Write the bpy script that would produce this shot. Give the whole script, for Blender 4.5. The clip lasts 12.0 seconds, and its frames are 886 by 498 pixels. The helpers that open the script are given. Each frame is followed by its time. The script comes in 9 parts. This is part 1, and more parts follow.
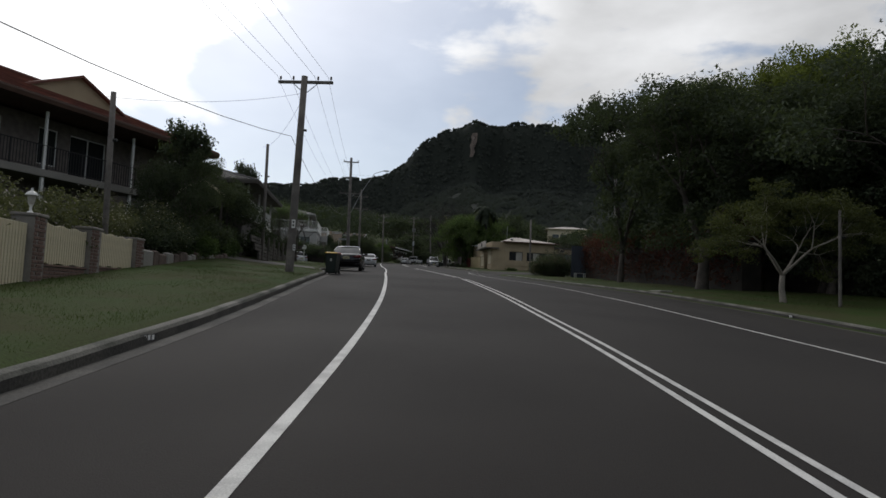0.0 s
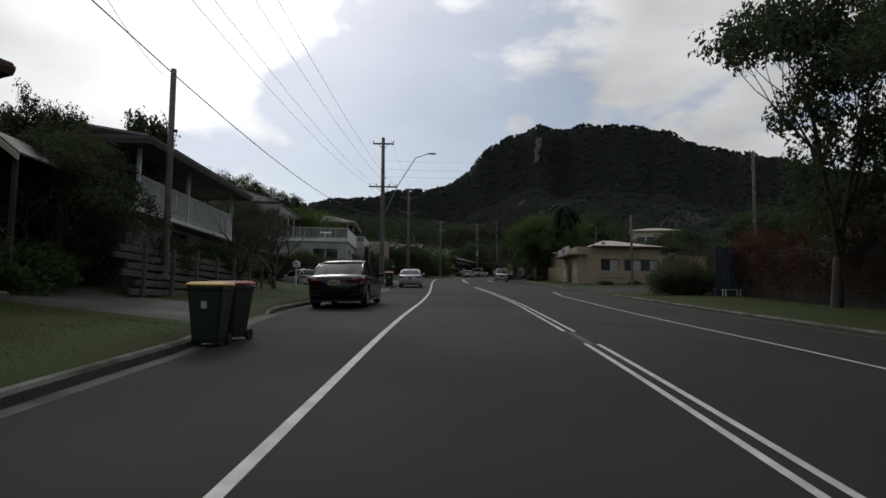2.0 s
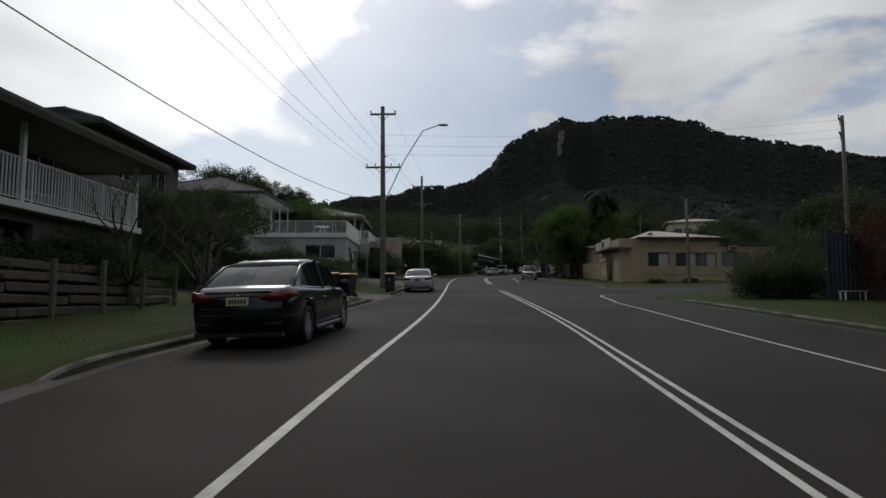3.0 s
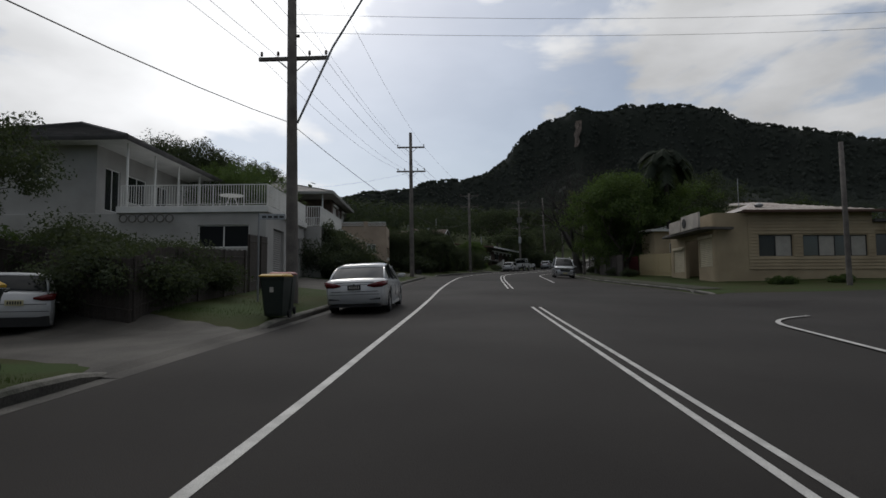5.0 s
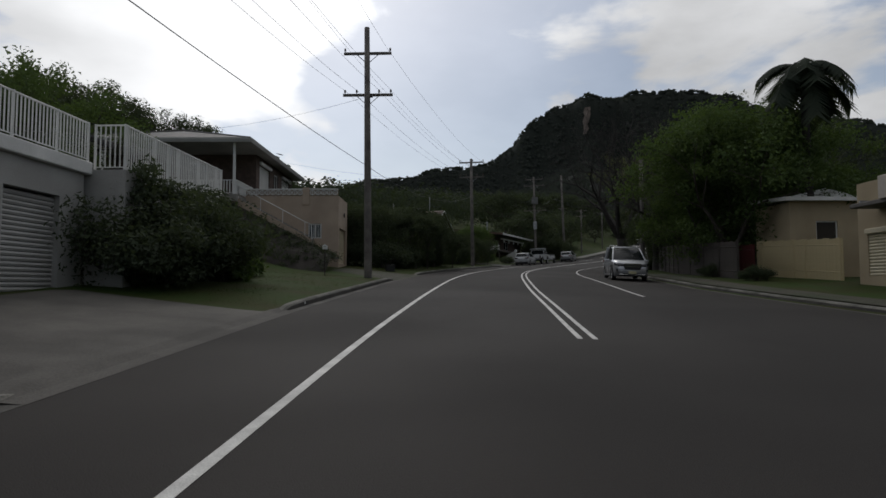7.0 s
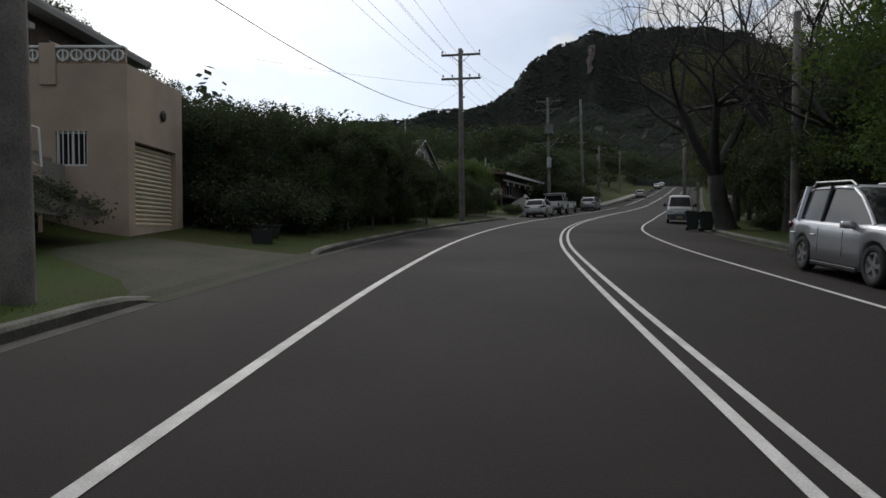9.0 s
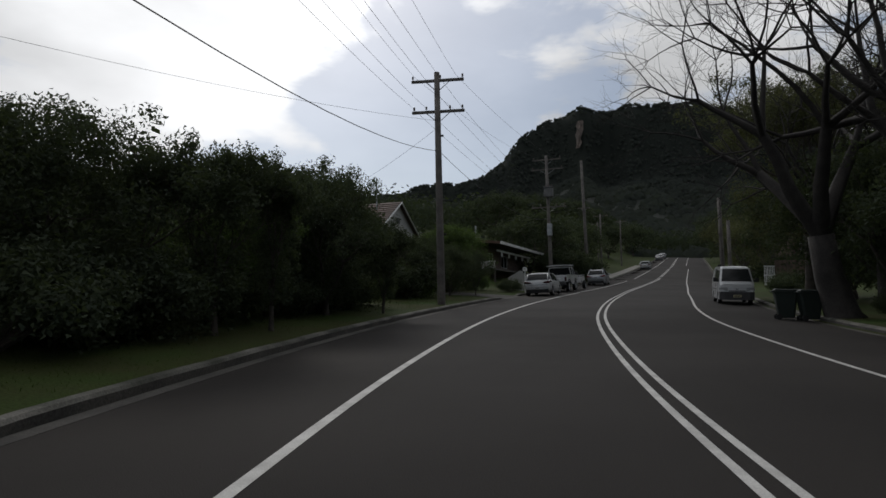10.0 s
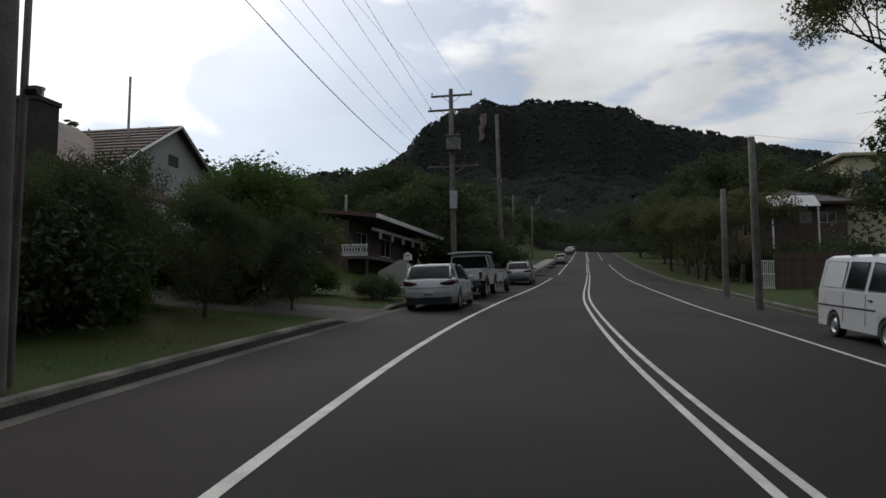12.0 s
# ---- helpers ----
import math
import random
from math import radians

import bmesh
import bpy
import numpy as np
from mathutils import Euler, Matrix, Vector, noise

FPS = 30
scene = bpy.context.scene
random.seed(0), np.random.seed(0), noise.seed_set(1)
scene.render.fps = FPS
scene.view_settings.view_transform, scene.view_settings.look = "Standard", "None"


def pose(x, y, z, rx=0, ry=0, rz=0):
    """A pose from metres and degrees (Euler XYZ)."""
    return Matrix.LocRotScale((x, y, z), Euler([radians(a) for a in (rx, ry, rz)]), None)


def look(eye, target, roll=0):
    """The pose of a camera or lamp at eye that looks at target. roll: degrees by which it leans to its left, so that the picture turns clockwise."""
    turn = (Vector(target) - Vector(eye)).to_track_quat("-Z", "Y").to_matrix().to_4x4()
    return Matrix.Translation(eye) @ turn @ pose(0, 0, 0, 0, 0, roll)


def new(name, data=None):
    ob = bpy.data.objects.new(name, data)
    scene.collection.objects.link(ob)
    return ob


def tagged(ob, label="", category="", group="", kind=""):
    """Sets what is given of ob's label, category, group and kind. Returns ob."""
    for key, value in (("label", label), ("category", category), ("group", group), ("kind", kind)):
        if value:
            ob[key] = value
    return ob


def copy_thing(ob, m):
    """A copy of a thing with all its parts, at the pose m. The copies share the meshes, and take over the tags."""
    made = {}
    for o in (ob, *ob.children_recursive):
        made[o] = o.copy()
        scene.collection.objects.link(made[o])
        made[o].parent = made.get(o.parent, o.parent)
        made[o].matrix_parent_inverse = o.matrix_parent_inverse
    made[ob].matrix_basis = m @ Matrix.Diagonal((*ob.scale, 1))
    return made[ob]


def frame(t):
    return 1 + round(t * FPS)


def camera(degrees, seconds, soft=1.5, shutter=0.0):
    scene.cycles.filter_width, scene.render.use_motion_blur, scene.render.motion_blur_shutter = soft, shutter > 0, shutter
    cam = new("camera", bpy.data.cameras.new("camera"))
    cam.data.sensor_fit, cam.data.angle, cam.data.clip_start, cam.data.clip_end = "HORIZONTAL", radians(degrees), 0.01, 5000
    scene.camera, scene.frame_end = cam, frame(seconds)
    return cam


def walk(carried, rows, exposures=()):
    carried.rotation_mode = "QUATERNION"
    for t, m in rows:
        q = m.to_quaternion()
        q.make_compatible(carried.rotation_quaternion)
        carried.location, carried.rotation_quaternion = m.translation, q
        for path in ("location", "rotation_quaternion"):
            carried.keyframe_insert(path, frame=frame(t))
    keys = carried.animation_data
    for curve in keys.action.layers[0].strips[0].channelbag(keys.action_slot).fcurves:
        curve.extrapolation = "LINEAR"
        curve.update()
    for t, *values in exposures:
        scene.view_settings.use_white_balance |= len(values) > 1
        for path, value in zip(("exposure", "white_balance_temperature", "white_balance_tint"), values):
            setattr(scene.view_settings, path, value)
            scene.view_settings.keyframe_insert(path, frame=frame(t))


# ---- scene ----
cam = camera(69.7, 12.0, soft=1.55)
PATH = [
    (0, (0.000, 0.000, 1.350), (-0.006, 1.994, 1.499), 2.44),
    (0.5, (0.027, 5.176, 1.731), (-0.045, 7.168, 1.889), 2.13),
    (1, (-0.049, 10.312, 2.134), (-0.176, 12.301, 2.303), 1.80),
    (1.5, (-0.221, 15.380, 2.512), (-0.394, 17.365, 2.688), 1.06),
    (2, (-0.439, 20.311, 2.925), (-0.654, 22.291, 3.100), 0.90),
    (2.5, (-0.738, 25.260, 3.292), (-0.992, 27.236, 3.466), 0.64),
    (3, (-1.058, 30.374, 3.615), (-1.345, 32.346, 3.781), 0.12),
    (3.2, (-1.185, 32.465, 3.737), (-1.484, 34.435, 3.899), 0.06),
    (4.8, (-2.529, 49.344, 4.554), (-2.860, 51.310, 4.705), -0.44),
    (5, (-2.747, 51.481, 4.669), (-3.083, 53.446, 4.820), -0.33),
    (5.5, (-3.329, 56.935, 4.968), (-3.675, 58.900, 5.110), -0.35),
    (6, (-3.945, 62.176, 5.288), (-4.295, 64.141, 5.423), -0.01),
    (6.5, (-4.582, 67.471, 5.555), (-4.932, 69.436, 5.678), -0.15),
    (6.7, (-4.833, 69.596, 5.672), (-5.184, 71.561, 5.792), -0.12),
    (8.3, (-6.718, 86.691, 6.701), (-7.072, 88.656, 6.824), 0.18),
    (8.5, (-6.927, 88.799, 6.815), (-7.285, 90.762, 6.937), 0.19),
    (8.6, (-7.034, 89.842, 6.868), (-7.390, 91.806, 6.989), 0.14),
    (8.7, (-7.140, 90.885, 6.922), (-7.494, 92.852, 7.012), 0.10),
    (8.8, (-7.247, 91.929, 6.975), (-7.599, 93.897, 6.969), 0.05),
    (8.9, (-7.353, 92.972, 7.029), (-7.703, 94.940, 6.979), 0.01),
    (9, (-7.460, 94.015, 7.082), (-7.808, 95.984, 7.031), -0.04),
    (9.1, (-7.560, 95.063, 7.149), (-7.907, 97.032, 7.100), -0.13),
    (9.2, (-7.659, 96.110, 7.216), (-8.006, 98.079, 7.282), -0.21),
    (9.3, (-7.759, 97.158, 7.282), (-8.104, 99.120, 7.453), -0.30),
    (9.4, (-7.858, 98.205, 7.349), (-8.202, 100.165, 7.550), -0.39),
    (9.5, (-7.958, 99.253, 7.416), (-8.302, 101.212, 7.621), -0.47),
    (9.6, (-8.046, 100.301, 7.472), (-8.386, 102.262, 7.675), -0.49),
    (9.7, (-8.135, 101.349, 7.528), (-8.471, 103.312, 7.720), -0.50),
    (10, (-8.400, 104.495, 7.697), (-8.724, 106.460, 7.876), -0.54),
    (10.5, (-8.672, 109.734, 7.938), (-8.955, 111.707, 8.110), -0.44),
    (11, (-8.760, 114.844, 8.182), (-8.959, 116.827, 8.352), -1.08),
    (11.5, (-8.678, 119.855, 8.431), (-8.790, 121.846, 8.585), 0.02),
    (12, (-8.493, 124.815, 8.651), (-8.509, 126.809, 8.804), 0.05),
]
walk(cam, [(t, look(eye, target, roll)) for t, eye, target, roll in PATH],
     exposures=[(0.0, -0.2), (1.5, -0.42), (5.0, -0.48), (8.6, -0.35), (9.2, 0.1), (9.6, -0.1), (10.3, -0.68), (11.2, -0.3), (12.0, -0.2)])

# ---------------- light: a bright sky with broken cloud, the sun veiled ----------------
SUN_EL, SUN_AZ = 38.0, -24.0          # degrees; azimuth from +y towards +x


def make_world():
    w = bpy.data.worlds.new("sky")
    scene.world = w
    w.use_nodes = True
    nt = w.node_tree
    nt.nodes.clear()
    N, L = nt.nodes.new, nt.links.new
    out = N("ShaderNodeOutputWorld")
    sky = N("ShaderNodeTexSky")
    sky.sky_type = 'NISHITA'
    sky.sun_disc = False
    sky.sun_elevation = radians(SUN_EL)
    sky.sun_rotation = radians(SUN_AZ)
    sky.air_density, sky.dust_density, sky.ozone_density = 1.0, 0.7, 2.0
    b_sky = N("ShaderNodeBackground")
    b_sky.inputs["Strength"].default_value = 0.10
    L(sky.outputs[0], b_sky.inputs["Color"])
    co = N("ShaderNodeTexCoord")
    mp = N("ShaderNodeMapping")
    mp.inputs["Scale"].default_value = (1.0, 1.0, 2.3)
    mp.inputs["Location"].default_value = (0.35, 0.1, 0.2)
    L(co.outputs["Generated"], mp.inputs["Vector"])
    n1 = N("ShaderNodeTexNoise")
    n1.inputs["Scale"].default_value, n1.inputs["Detail"].default_value = 3.4, 9.0
    n1.inputs["Roughness"].default_value = 0.52
    n1.inputs["Distortion"].default_value = 0.5
    L(mp.outputs[0], n1.inputs["Vector"])
    ramp = N("ShaderNodeValToRGB")
    ramp.color_ramp.elements[0].position, ramp.color_ramp.elements[1].position = 0.45, 0.58
    ramp.color_ramp.interpolation = 'EASE'
    ramp.color_ramp.elements[0].color = (.36, .36, .36, 1)          # thin high veil in the gaps

    def lobe(az_, el_, inner, outer, amount):
        """More or less cloud round one bearing, fading from inner to outer degrees."""
        d = N("ShaderNodeVectorMath")
        d.operation = 'DOT_PRODUCT'
        a_, e_ = radians(az_), radians(el_)
        d.inputs[1].default_value = (math.sin(a_) * math.cos(e_), math.cos(a_) * math.cos(e_), math.sin(e_))
        L(co.outputs["Generated"], d.inputs[0])
        f_ = N("ShaderNodeMapRange")
        f_.interpolation_type = 'SMOOTHSTEP'
        f_.inputs["From Min"].default_value, f_.inputs["From Max"].default_value = math.cos(radians(outer)), math.cos(radians(inner))
        f_.inputs["To Min"].default_value, f_.inputs["To Max"].default_value = 0.0, amount
        L(d.outputs["Value"], f_.inputs["Value"])
        return f_.outputs[0]

    # a bright bank near the sun, a pale blue gap over the valley, a grey bank beyond it
    n3 = N("ShaderNodeTexNoise")
    n3.inputs["Scale"].default_value, n3.inputs["Detail"].default_value = 11.0, 7.0
    L(mp.outputs[0], n3.inputs["Vector"])
    puff = N("ShaderNodeMath")
    puff.operation = 'MULTIPLY_ADD'
    puff.inputs[1].default_value, puff.inputs[2].default_value = .34, -.17
    L(n3.outputs["Fac"], puff.inputs[0])
    base = N("ShaderNodeMath")
    base.operation = 'ADD'
    L(n1.outputs["Fac"], base.inputs[0])
    L(puff.outputs[0], base.inputs[1])
    total = base.outputs[0]
    for spec in ((-36, 21, 4, 15, .22), (-24, 25, 2, 8, .12), (-12, 17, 4, 13, -.15), (-30, 13.5, 1.5, 7, -.16), (3, 24, 2, 8, -.06), (22, 22, 6, 20, .16), (-1, 19, 1, 6, .12), (0, 90, 20, 65, .10)):
        cover = N("ShaderNodeMath")
        cover.operation = 'ADD'
        L(total, cover.inputs[0])
        L(lobe(*spec), cover.inputs[1])
        total = cover.outputs[0]
    L(total, ramp.inputs[0])
    # cloud brightness: grey bellies, white towards the sun, dimmed away from it
    n2 = N("ShaderNodeTexNoise")
    n2.inputs["Scale"].default_value, n2.inputs["Detail"].default_value = 3.3, 7.0
    L(mp.outputs[0], n2.inputs["Vector"])
    grey = N("ShaderNodeMapRange")
    grey.inputs["From Min"].default_value, grey.inputs["From Max"].default_value = 0.33, 0.68
    grey.inputs["To Min"].default_value, grey.inputs["To Max"].default_value = 0.66, 1.10
    L(n2.outputs["Fac"], grey.inputs["Value"])
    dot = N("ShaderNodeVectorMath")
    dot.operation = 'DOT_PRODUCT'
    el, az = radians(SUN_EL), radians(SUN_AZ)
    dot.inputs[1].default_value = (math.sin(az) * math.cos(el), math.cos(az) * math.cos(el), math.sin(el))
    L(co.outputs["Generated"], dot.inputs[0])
    near = N("ShaderNodeMapRange")
    near.inputs["From Min"].default_value, near.inputs["From Max"].default_value = 0.84, 1.0
    near.inputs["To Min"].default_value, near.inputs["To Max"].default_value = 0.0, 0.9
    L(dot.outputs["Value"], near.inputs["Value"])
    # Unseen cloud behind the view is dimmed so the ground receives less light.
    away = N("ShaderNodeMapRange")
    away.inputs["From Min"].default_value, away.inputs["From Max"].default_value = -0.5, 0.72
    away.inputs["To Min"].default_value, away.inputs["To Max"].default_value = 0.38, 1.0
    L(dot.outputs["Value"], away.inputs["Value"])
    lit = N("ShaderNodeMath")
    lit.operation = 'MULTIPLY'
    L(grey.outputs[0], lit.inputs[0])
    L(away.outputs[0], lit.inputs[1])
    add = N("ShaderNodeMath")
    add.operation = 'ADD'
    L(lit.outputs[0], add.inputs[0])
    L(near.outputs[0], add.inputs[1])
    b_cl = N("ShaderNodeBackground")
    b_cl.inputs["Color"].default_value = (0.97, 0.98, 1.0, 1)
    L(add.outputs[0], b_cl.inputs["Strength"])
    mix = N("ShaderNodeMixShader")
    L(ramp.outputs["Color"], mix.inputs[0])
    L(b_sky.outputs[0], mix.inputs[1])
    L(b_cl.outputs[0], mix.inputs[2])
    L(mix.outputs[0], out.inputs["Surface"])


make_world()
sun = new("sun", bpy.data.lights.new("sun", 'SUN'))
sun.data.energy, sun.data.angle, sun.data.color = 0.6, radians(14), (1.0, 0.95, 0.88)
_e, _a = radians(SUN_EL), radians(SUN_AZ)
sun.matrix_world = look((300 * math.sin(_a) * math.cos(_e), 300 * math.cos(_a) * math.cos(_e), 300 * math.sin(_e)), (0, 0, 0))

# ---------------- mesh helpers ----------------
class M:
    """Collects corners and faces of one mesh."""

    def __init__(self):
        self.v, self.f = [], []

    def add(self, vs, fs):
        n = len(self.v)
        self.v += [tuple(p) for p in vs]
        self.f += [tuple(i + n for i in q) for q in fs]
        return self

    def box(self, x0, y0, z0, x1, y1, z1, b=0.0):
        if x0 > x1: x0, x1 = x1, x0
        if y0 > y1: y0, y1 = y1, y0
        if z0 > z1: z0, z1 = z1, z0
        b = min(b, (x1 - x0) * .45, (y1 - y0) * .45, (z1 - z0) * .45)
        if b <= 0:
            vs = [(x0, y0, z0), (x1, y0, z0), (x1, y1, z0), (x0, y1, z0), (x0, y0, z1), (x1, y0, z1), (x1, y1, z1), (x0, y1, z1)]
            return self.add(vs, [(3, 2, 1, 0), (4, 5, 6, 7), (0, 1, 5, 4), (1, 2, 6, 5), (2, 3, 7, 6), (3, 0, 4, 7)])
        rings = []
        for z, i in ((z0, b), (z0 + b, 0), (z1 - b, 0), (z1, b)):
            c = b
            rings.append([(x0 + i + c, y0 + i, z), (x1 - i - c, y0 + i, z), (x1 - i, y0 + i + c, z), (x1 - i, y1 - i - c, z),
                          (x1 - i - c, y1 - i, z), (x0 + i + c, y1 - i, z), (x0 + i, y1 - i - c, z), (x0 + i, y0 + i + c, z)])
        return self.rings(rings)

    def rings(self, rings, caps=True, loop=True):
        n, k = len(rings[0]), len(rings)
        vs = [p for r in rings for p in r]
        fs = []
        for a in range(k - 1):
            for i in range(n if loop else n - 1):
                j = (i + 1) % n
                fs.append((a * n + i, a * n + j, (a + 1) * n + j, (a + 1) * n + i))
        if caps:
            fs += [tuple(reversed(range(n))), tuple(range((k - 1) * n, k * n))]
        return self.add(vs, fs)

    def tube(self, pts, rad, n=8, caps=True):
        """A tube along points; rad is one radius or one a point."""
        pts = [Vector(p) for p in pts]
        if not hasattr(rad, "__len__"):
            rad = [rad] * len(pts)
        rings, side = [], None
        for i, p in enumerate(pts):
            d = (pts[min(i + 1, len(pts) - 1)] - pts[max(i - 1, 0)]).normalized()
            if side is None:
                side = d.cross(Vector((0, 0, 1)) if abs(d.z) < 0.9 else Vector((1, 0, 0))).normalized()
            side = (side - d * side.dot(d)).normalized()
            up = d.cross(side)
            rings.append([p + (side * math.cos(6.28319 * k / n) + up * math.sin(6.28319 * k / n)) * rad[i] for k in range(n)])
        return self.rings(rings, caps)

    def disc(self, c, axis, prof, n=20, caps=True):
        """A turned shape round an axis through c: prof is a list of (radius, along)."""
        a = Vector(axis).normalized()
        s = a.cross(Vector((0, 0, 1)) if abs(a.z) < 0.9 else Vector((1, 0, 0))).normalized()
        t = a.cross(s)
        c = Vector(c)
        return self.rings([[c + a * h + (s * math.cos(6.28319 * k / n) + t * math.sin(6.28319 * k / n)) * r for k in range(n)] for r, h in prof], caps)

    def prism(self, poly, axis, a, b):
        """A polygon swept along an axis ('x', 'y' or 'z') from a to b."""
        def put(p, h):
            return {"x": (h, p[0], p[1]), "y": (p[0], h, p[1]), "z": (p[0], p[1], h)}[axis]
        return self.rings([[put(p, a) for p in poly], [put(p, b) for p in poly]])

    def quad(self, a, b, c, d):
        return self.add([a, b, c, d], [(0, 1, 2, 3)])

    def mesh(self, name, mat, smooth=False):
        me = bpy.data.meshes.new(name)
        me.from_pydata(self.v, [], self.f)
        if mat:
            me.materials.append(mat)
        if smooth:
            me.polygons.foreach_set("use_smooth", [True] * len(me.polygons))
        me.update()
        return me


def fixed(me):
    """Turns a mesh's faces outward."""
    bm = bmesh.new()
    bm.from_mesh(me)
    bmesh.ops.recalc_face_normals(bm, faces=bm.faces)
    bm.to_mesh(me)
    bm.free()
    return me


def thing(name, label, category, group="", kind="", m=None):
    ob = new(name)
    if m is not None:
        ob.matrix_basis = m
    return tagged(ob, label, category, group, kind)


def part(name, shape, mat, parent=None, label="", smooth=False, at=None):
    me = shape if isinstance(shape, bpy.types.Mesh) else fixed(shape.mesh(name, mat, smooth))
    ob = new(name, me)
    if parent:
        ob.parent = parent
    if at is not None:
        ob.matrix_basis = at
    return tagged(ob, label)


def solid(name, shape, mat, label, category, group="", kind="", smooth=False, m=None):
    ob = part(name, shape, mat, None, "", smooth, m)
    return tagged(ob, label, category, group, kind)


def faces_mesh(name, verts, quads, mat, smooth=False):
    """A mesh straight from number arrays (n,3) and (m,4 or 3)."""
    me = bpy.data.meshes.new(name)
    k = quads.shape[1]
    me.vertices.add(len(verts))
    me.vertices.foreach_set("co", np.asarray(verts, np.float32).ravel())
    me.loops.add(quads.size)
    me.loops.foreach_set("vertex_index", quads.astype(np.int32).ravel())
    me.polygons.add(len(quads))
    me.polygons.foreach_set("loop_start", np.arange(0, quads.size, k, dtype=np.int32))
    if smooth:
        me.polygons.foreach_set("use_smooth", np.ones(len(quads), bool))
    me.materials.append(mat)
    me.update(calc_edges=True)
    me.validate()
    return me


# ---------------- the lie of the land ----------------
_RY = np.array([-60, 0, 9.1, 17.4, 25.6, 33.8, 47.5, 54.8, 64, 70.4, 82.3, 94.1, 103.3, 112.4, 118.8, 125.2, 133.4, 139.8, 149, 155.4, 166.3, 188.3, 204.7, 219.4, 237.6, 265, 311, 420])
_RX = np.array([2.6, 2.51, 2.42, 2.01, 1.37, .73, -.27, -1.1, -2.38, -3.2, -4.75, -5.94, -6.67, -7.17, -7.13, -6.81, -5.85, -4.84, -3.2, -1.83, .55, 5.2, 8.7, 11.9, 16, 21.9, 32, 60])
_ZY = np.array([-60, -30, 0, 5.2, 10.3, 15.4, 20.3, 25.3, 30.4, 32.5, 49.3, 56.9, 62.2, 69.6, 86.7, 94, 99.3, 104.5, 109.7, 114.8, 119.9, 124.8, 146, 164, 183, 210, 238, 274, 311, 420])
_ZZ = np.array([-4.5, -2.25, 0, .38, .78, 1.16, 1.57, 1.94, 2.27, 2.39, 3.2, 3.62, 3.94, 4.32, 5.35, 5.73, 6.07, 6.35, 6.59, 6.83, 7.08, 7.3, 8.35, 9.35, 10.55, 12.8, 15.4, 19, 22.6, 32])
_YS = np.arange(-60, 420.1, 0.5)
_K = np.hanning(25) / np.hanning(25).sum()


def _soft(vals):
    pad = np.concatenate([2 * vals[0] - vals[12:0:-1], vals, 2 * vals[-1] - vals[-2:-14:-1]])
    return np.convolve(pad, _K, "valid")


_CX, _CZ = _soft(np.interp(_YS, _RY, _RX)), _soft(np.interp(_YS, _ZY, _ZZ)) - np.interp(_YS, [10, 25, 76, 92], [.03, .08, .08, 0])


def kerb_l(y):
    """Offset of the near kerb: it swings out round a parking bay."""
    return np.interp(y, [0, 10, 16, 30, 34, 40, 46, 52, 58, 66, 80, 178, 185, 320], [-6.15, -6.2, -6.4, -6.6, -7.3, -8.0, -8.0, -7.3, -6.85, -6.45, -6.2, -6.25, -5.1, -5.0])


def cx(y):
    return np.interp(y, _YS, _CX)


def kerb_r(y):
    """Offset of the far-side kerb from the centre line."""
    return np.interp(y, [0, 40, 55, 85, 92, 99, 130, 160, 320], [9.3, 8.6, 8.8, 8.8, 7.6, 6.5, 6.6, 7.8, 6.6])


def zr(y, d=0.0):
    """Height of the road at offset d from the centre line."""
    return np.interp(y, _YS, _CZ) - 0.037 * np.maximum(d, 0)


DRIVES_L = [(33.2, 37.6), (59.2, 64.4), (78.4, 86.4), (101.8, 108.4), (140.5, 143.8)]


def ground(x, y):
    """Height of the land beside the road."""
    x, y = np.asarray(x, float), np.asarray(y, float)
    yc = np.clip(y, -60, 419)
    d = x - cx(yc)
    kr = kerb_r(yc)
    base = zr(yc, np.minimum(d, kr))
    rise_y = [0, 30, 75, 88, 100, 112, 125, 150, 200, 300]
    near = np.interp(yc, rise_y, [.2, .45, .5, .55, .5, .6, .5, .4, .5, .5])
    flat = np.exp(-((yc - 62.0) / 3.4) ** 4)                 # a level drive
    near = near * (1 - 1.3 * flat)
    mid = np.interp(yc, rise_y, [.6, 1.2, 1.0, 1.0, 1.4, 2.2, 3.0, 2.0, 2.0, 3.0])
    far = np.interp(yc, rise_y, [2.5, 4, 3.5, 4.2, 5.0, 5.5, 6.5, 5.0, 5.0, 7.0])
    mid = mid * (1 - 1.05 * flat)
    l = -d
    dip = sum(np.clip(1.4 - np.abs(yc - (a + b) / 2) / ((b - a) / 2 + .5) * 1.0, 0, .35) / .35 for a, b in DRIVES_L)
    low = .16 - .13 * np.clip(dip, 0, 1)                   # verges dip where drives cross
    left = np.where(l < 11.5, low + (near - low) * np.clip((l - 6.5) / 5, 0, 1),
                    np.where(l < 17, near + (mid - near) * (l - 11.5) / 5.5,
                             np.where(l < 34, mid + (far - mid) * (l - 17) / 17, far + np.clip(l - 34, 0, 400) * .10)))
    r = d - kr
    right = .14 + np.clip(r, 0, 12) * .012 + np.clip(r - 25, 0, 500) * .05
    road = -0.12
    z = base + np.where(d < kerb_l(yc) - .1, left, np.where(d > kr + .1, right, road))
    return z


def G(x, y):
    return float(ground(x, y))


def P(y, d):
    """x and ground height at offset d from the centre line."""
    x = float(cx(y)) + d
    return x, (float(zr(y, d)) if float(kerb_l(y)) < d < float(kerb_r(y)) else G(x, y))


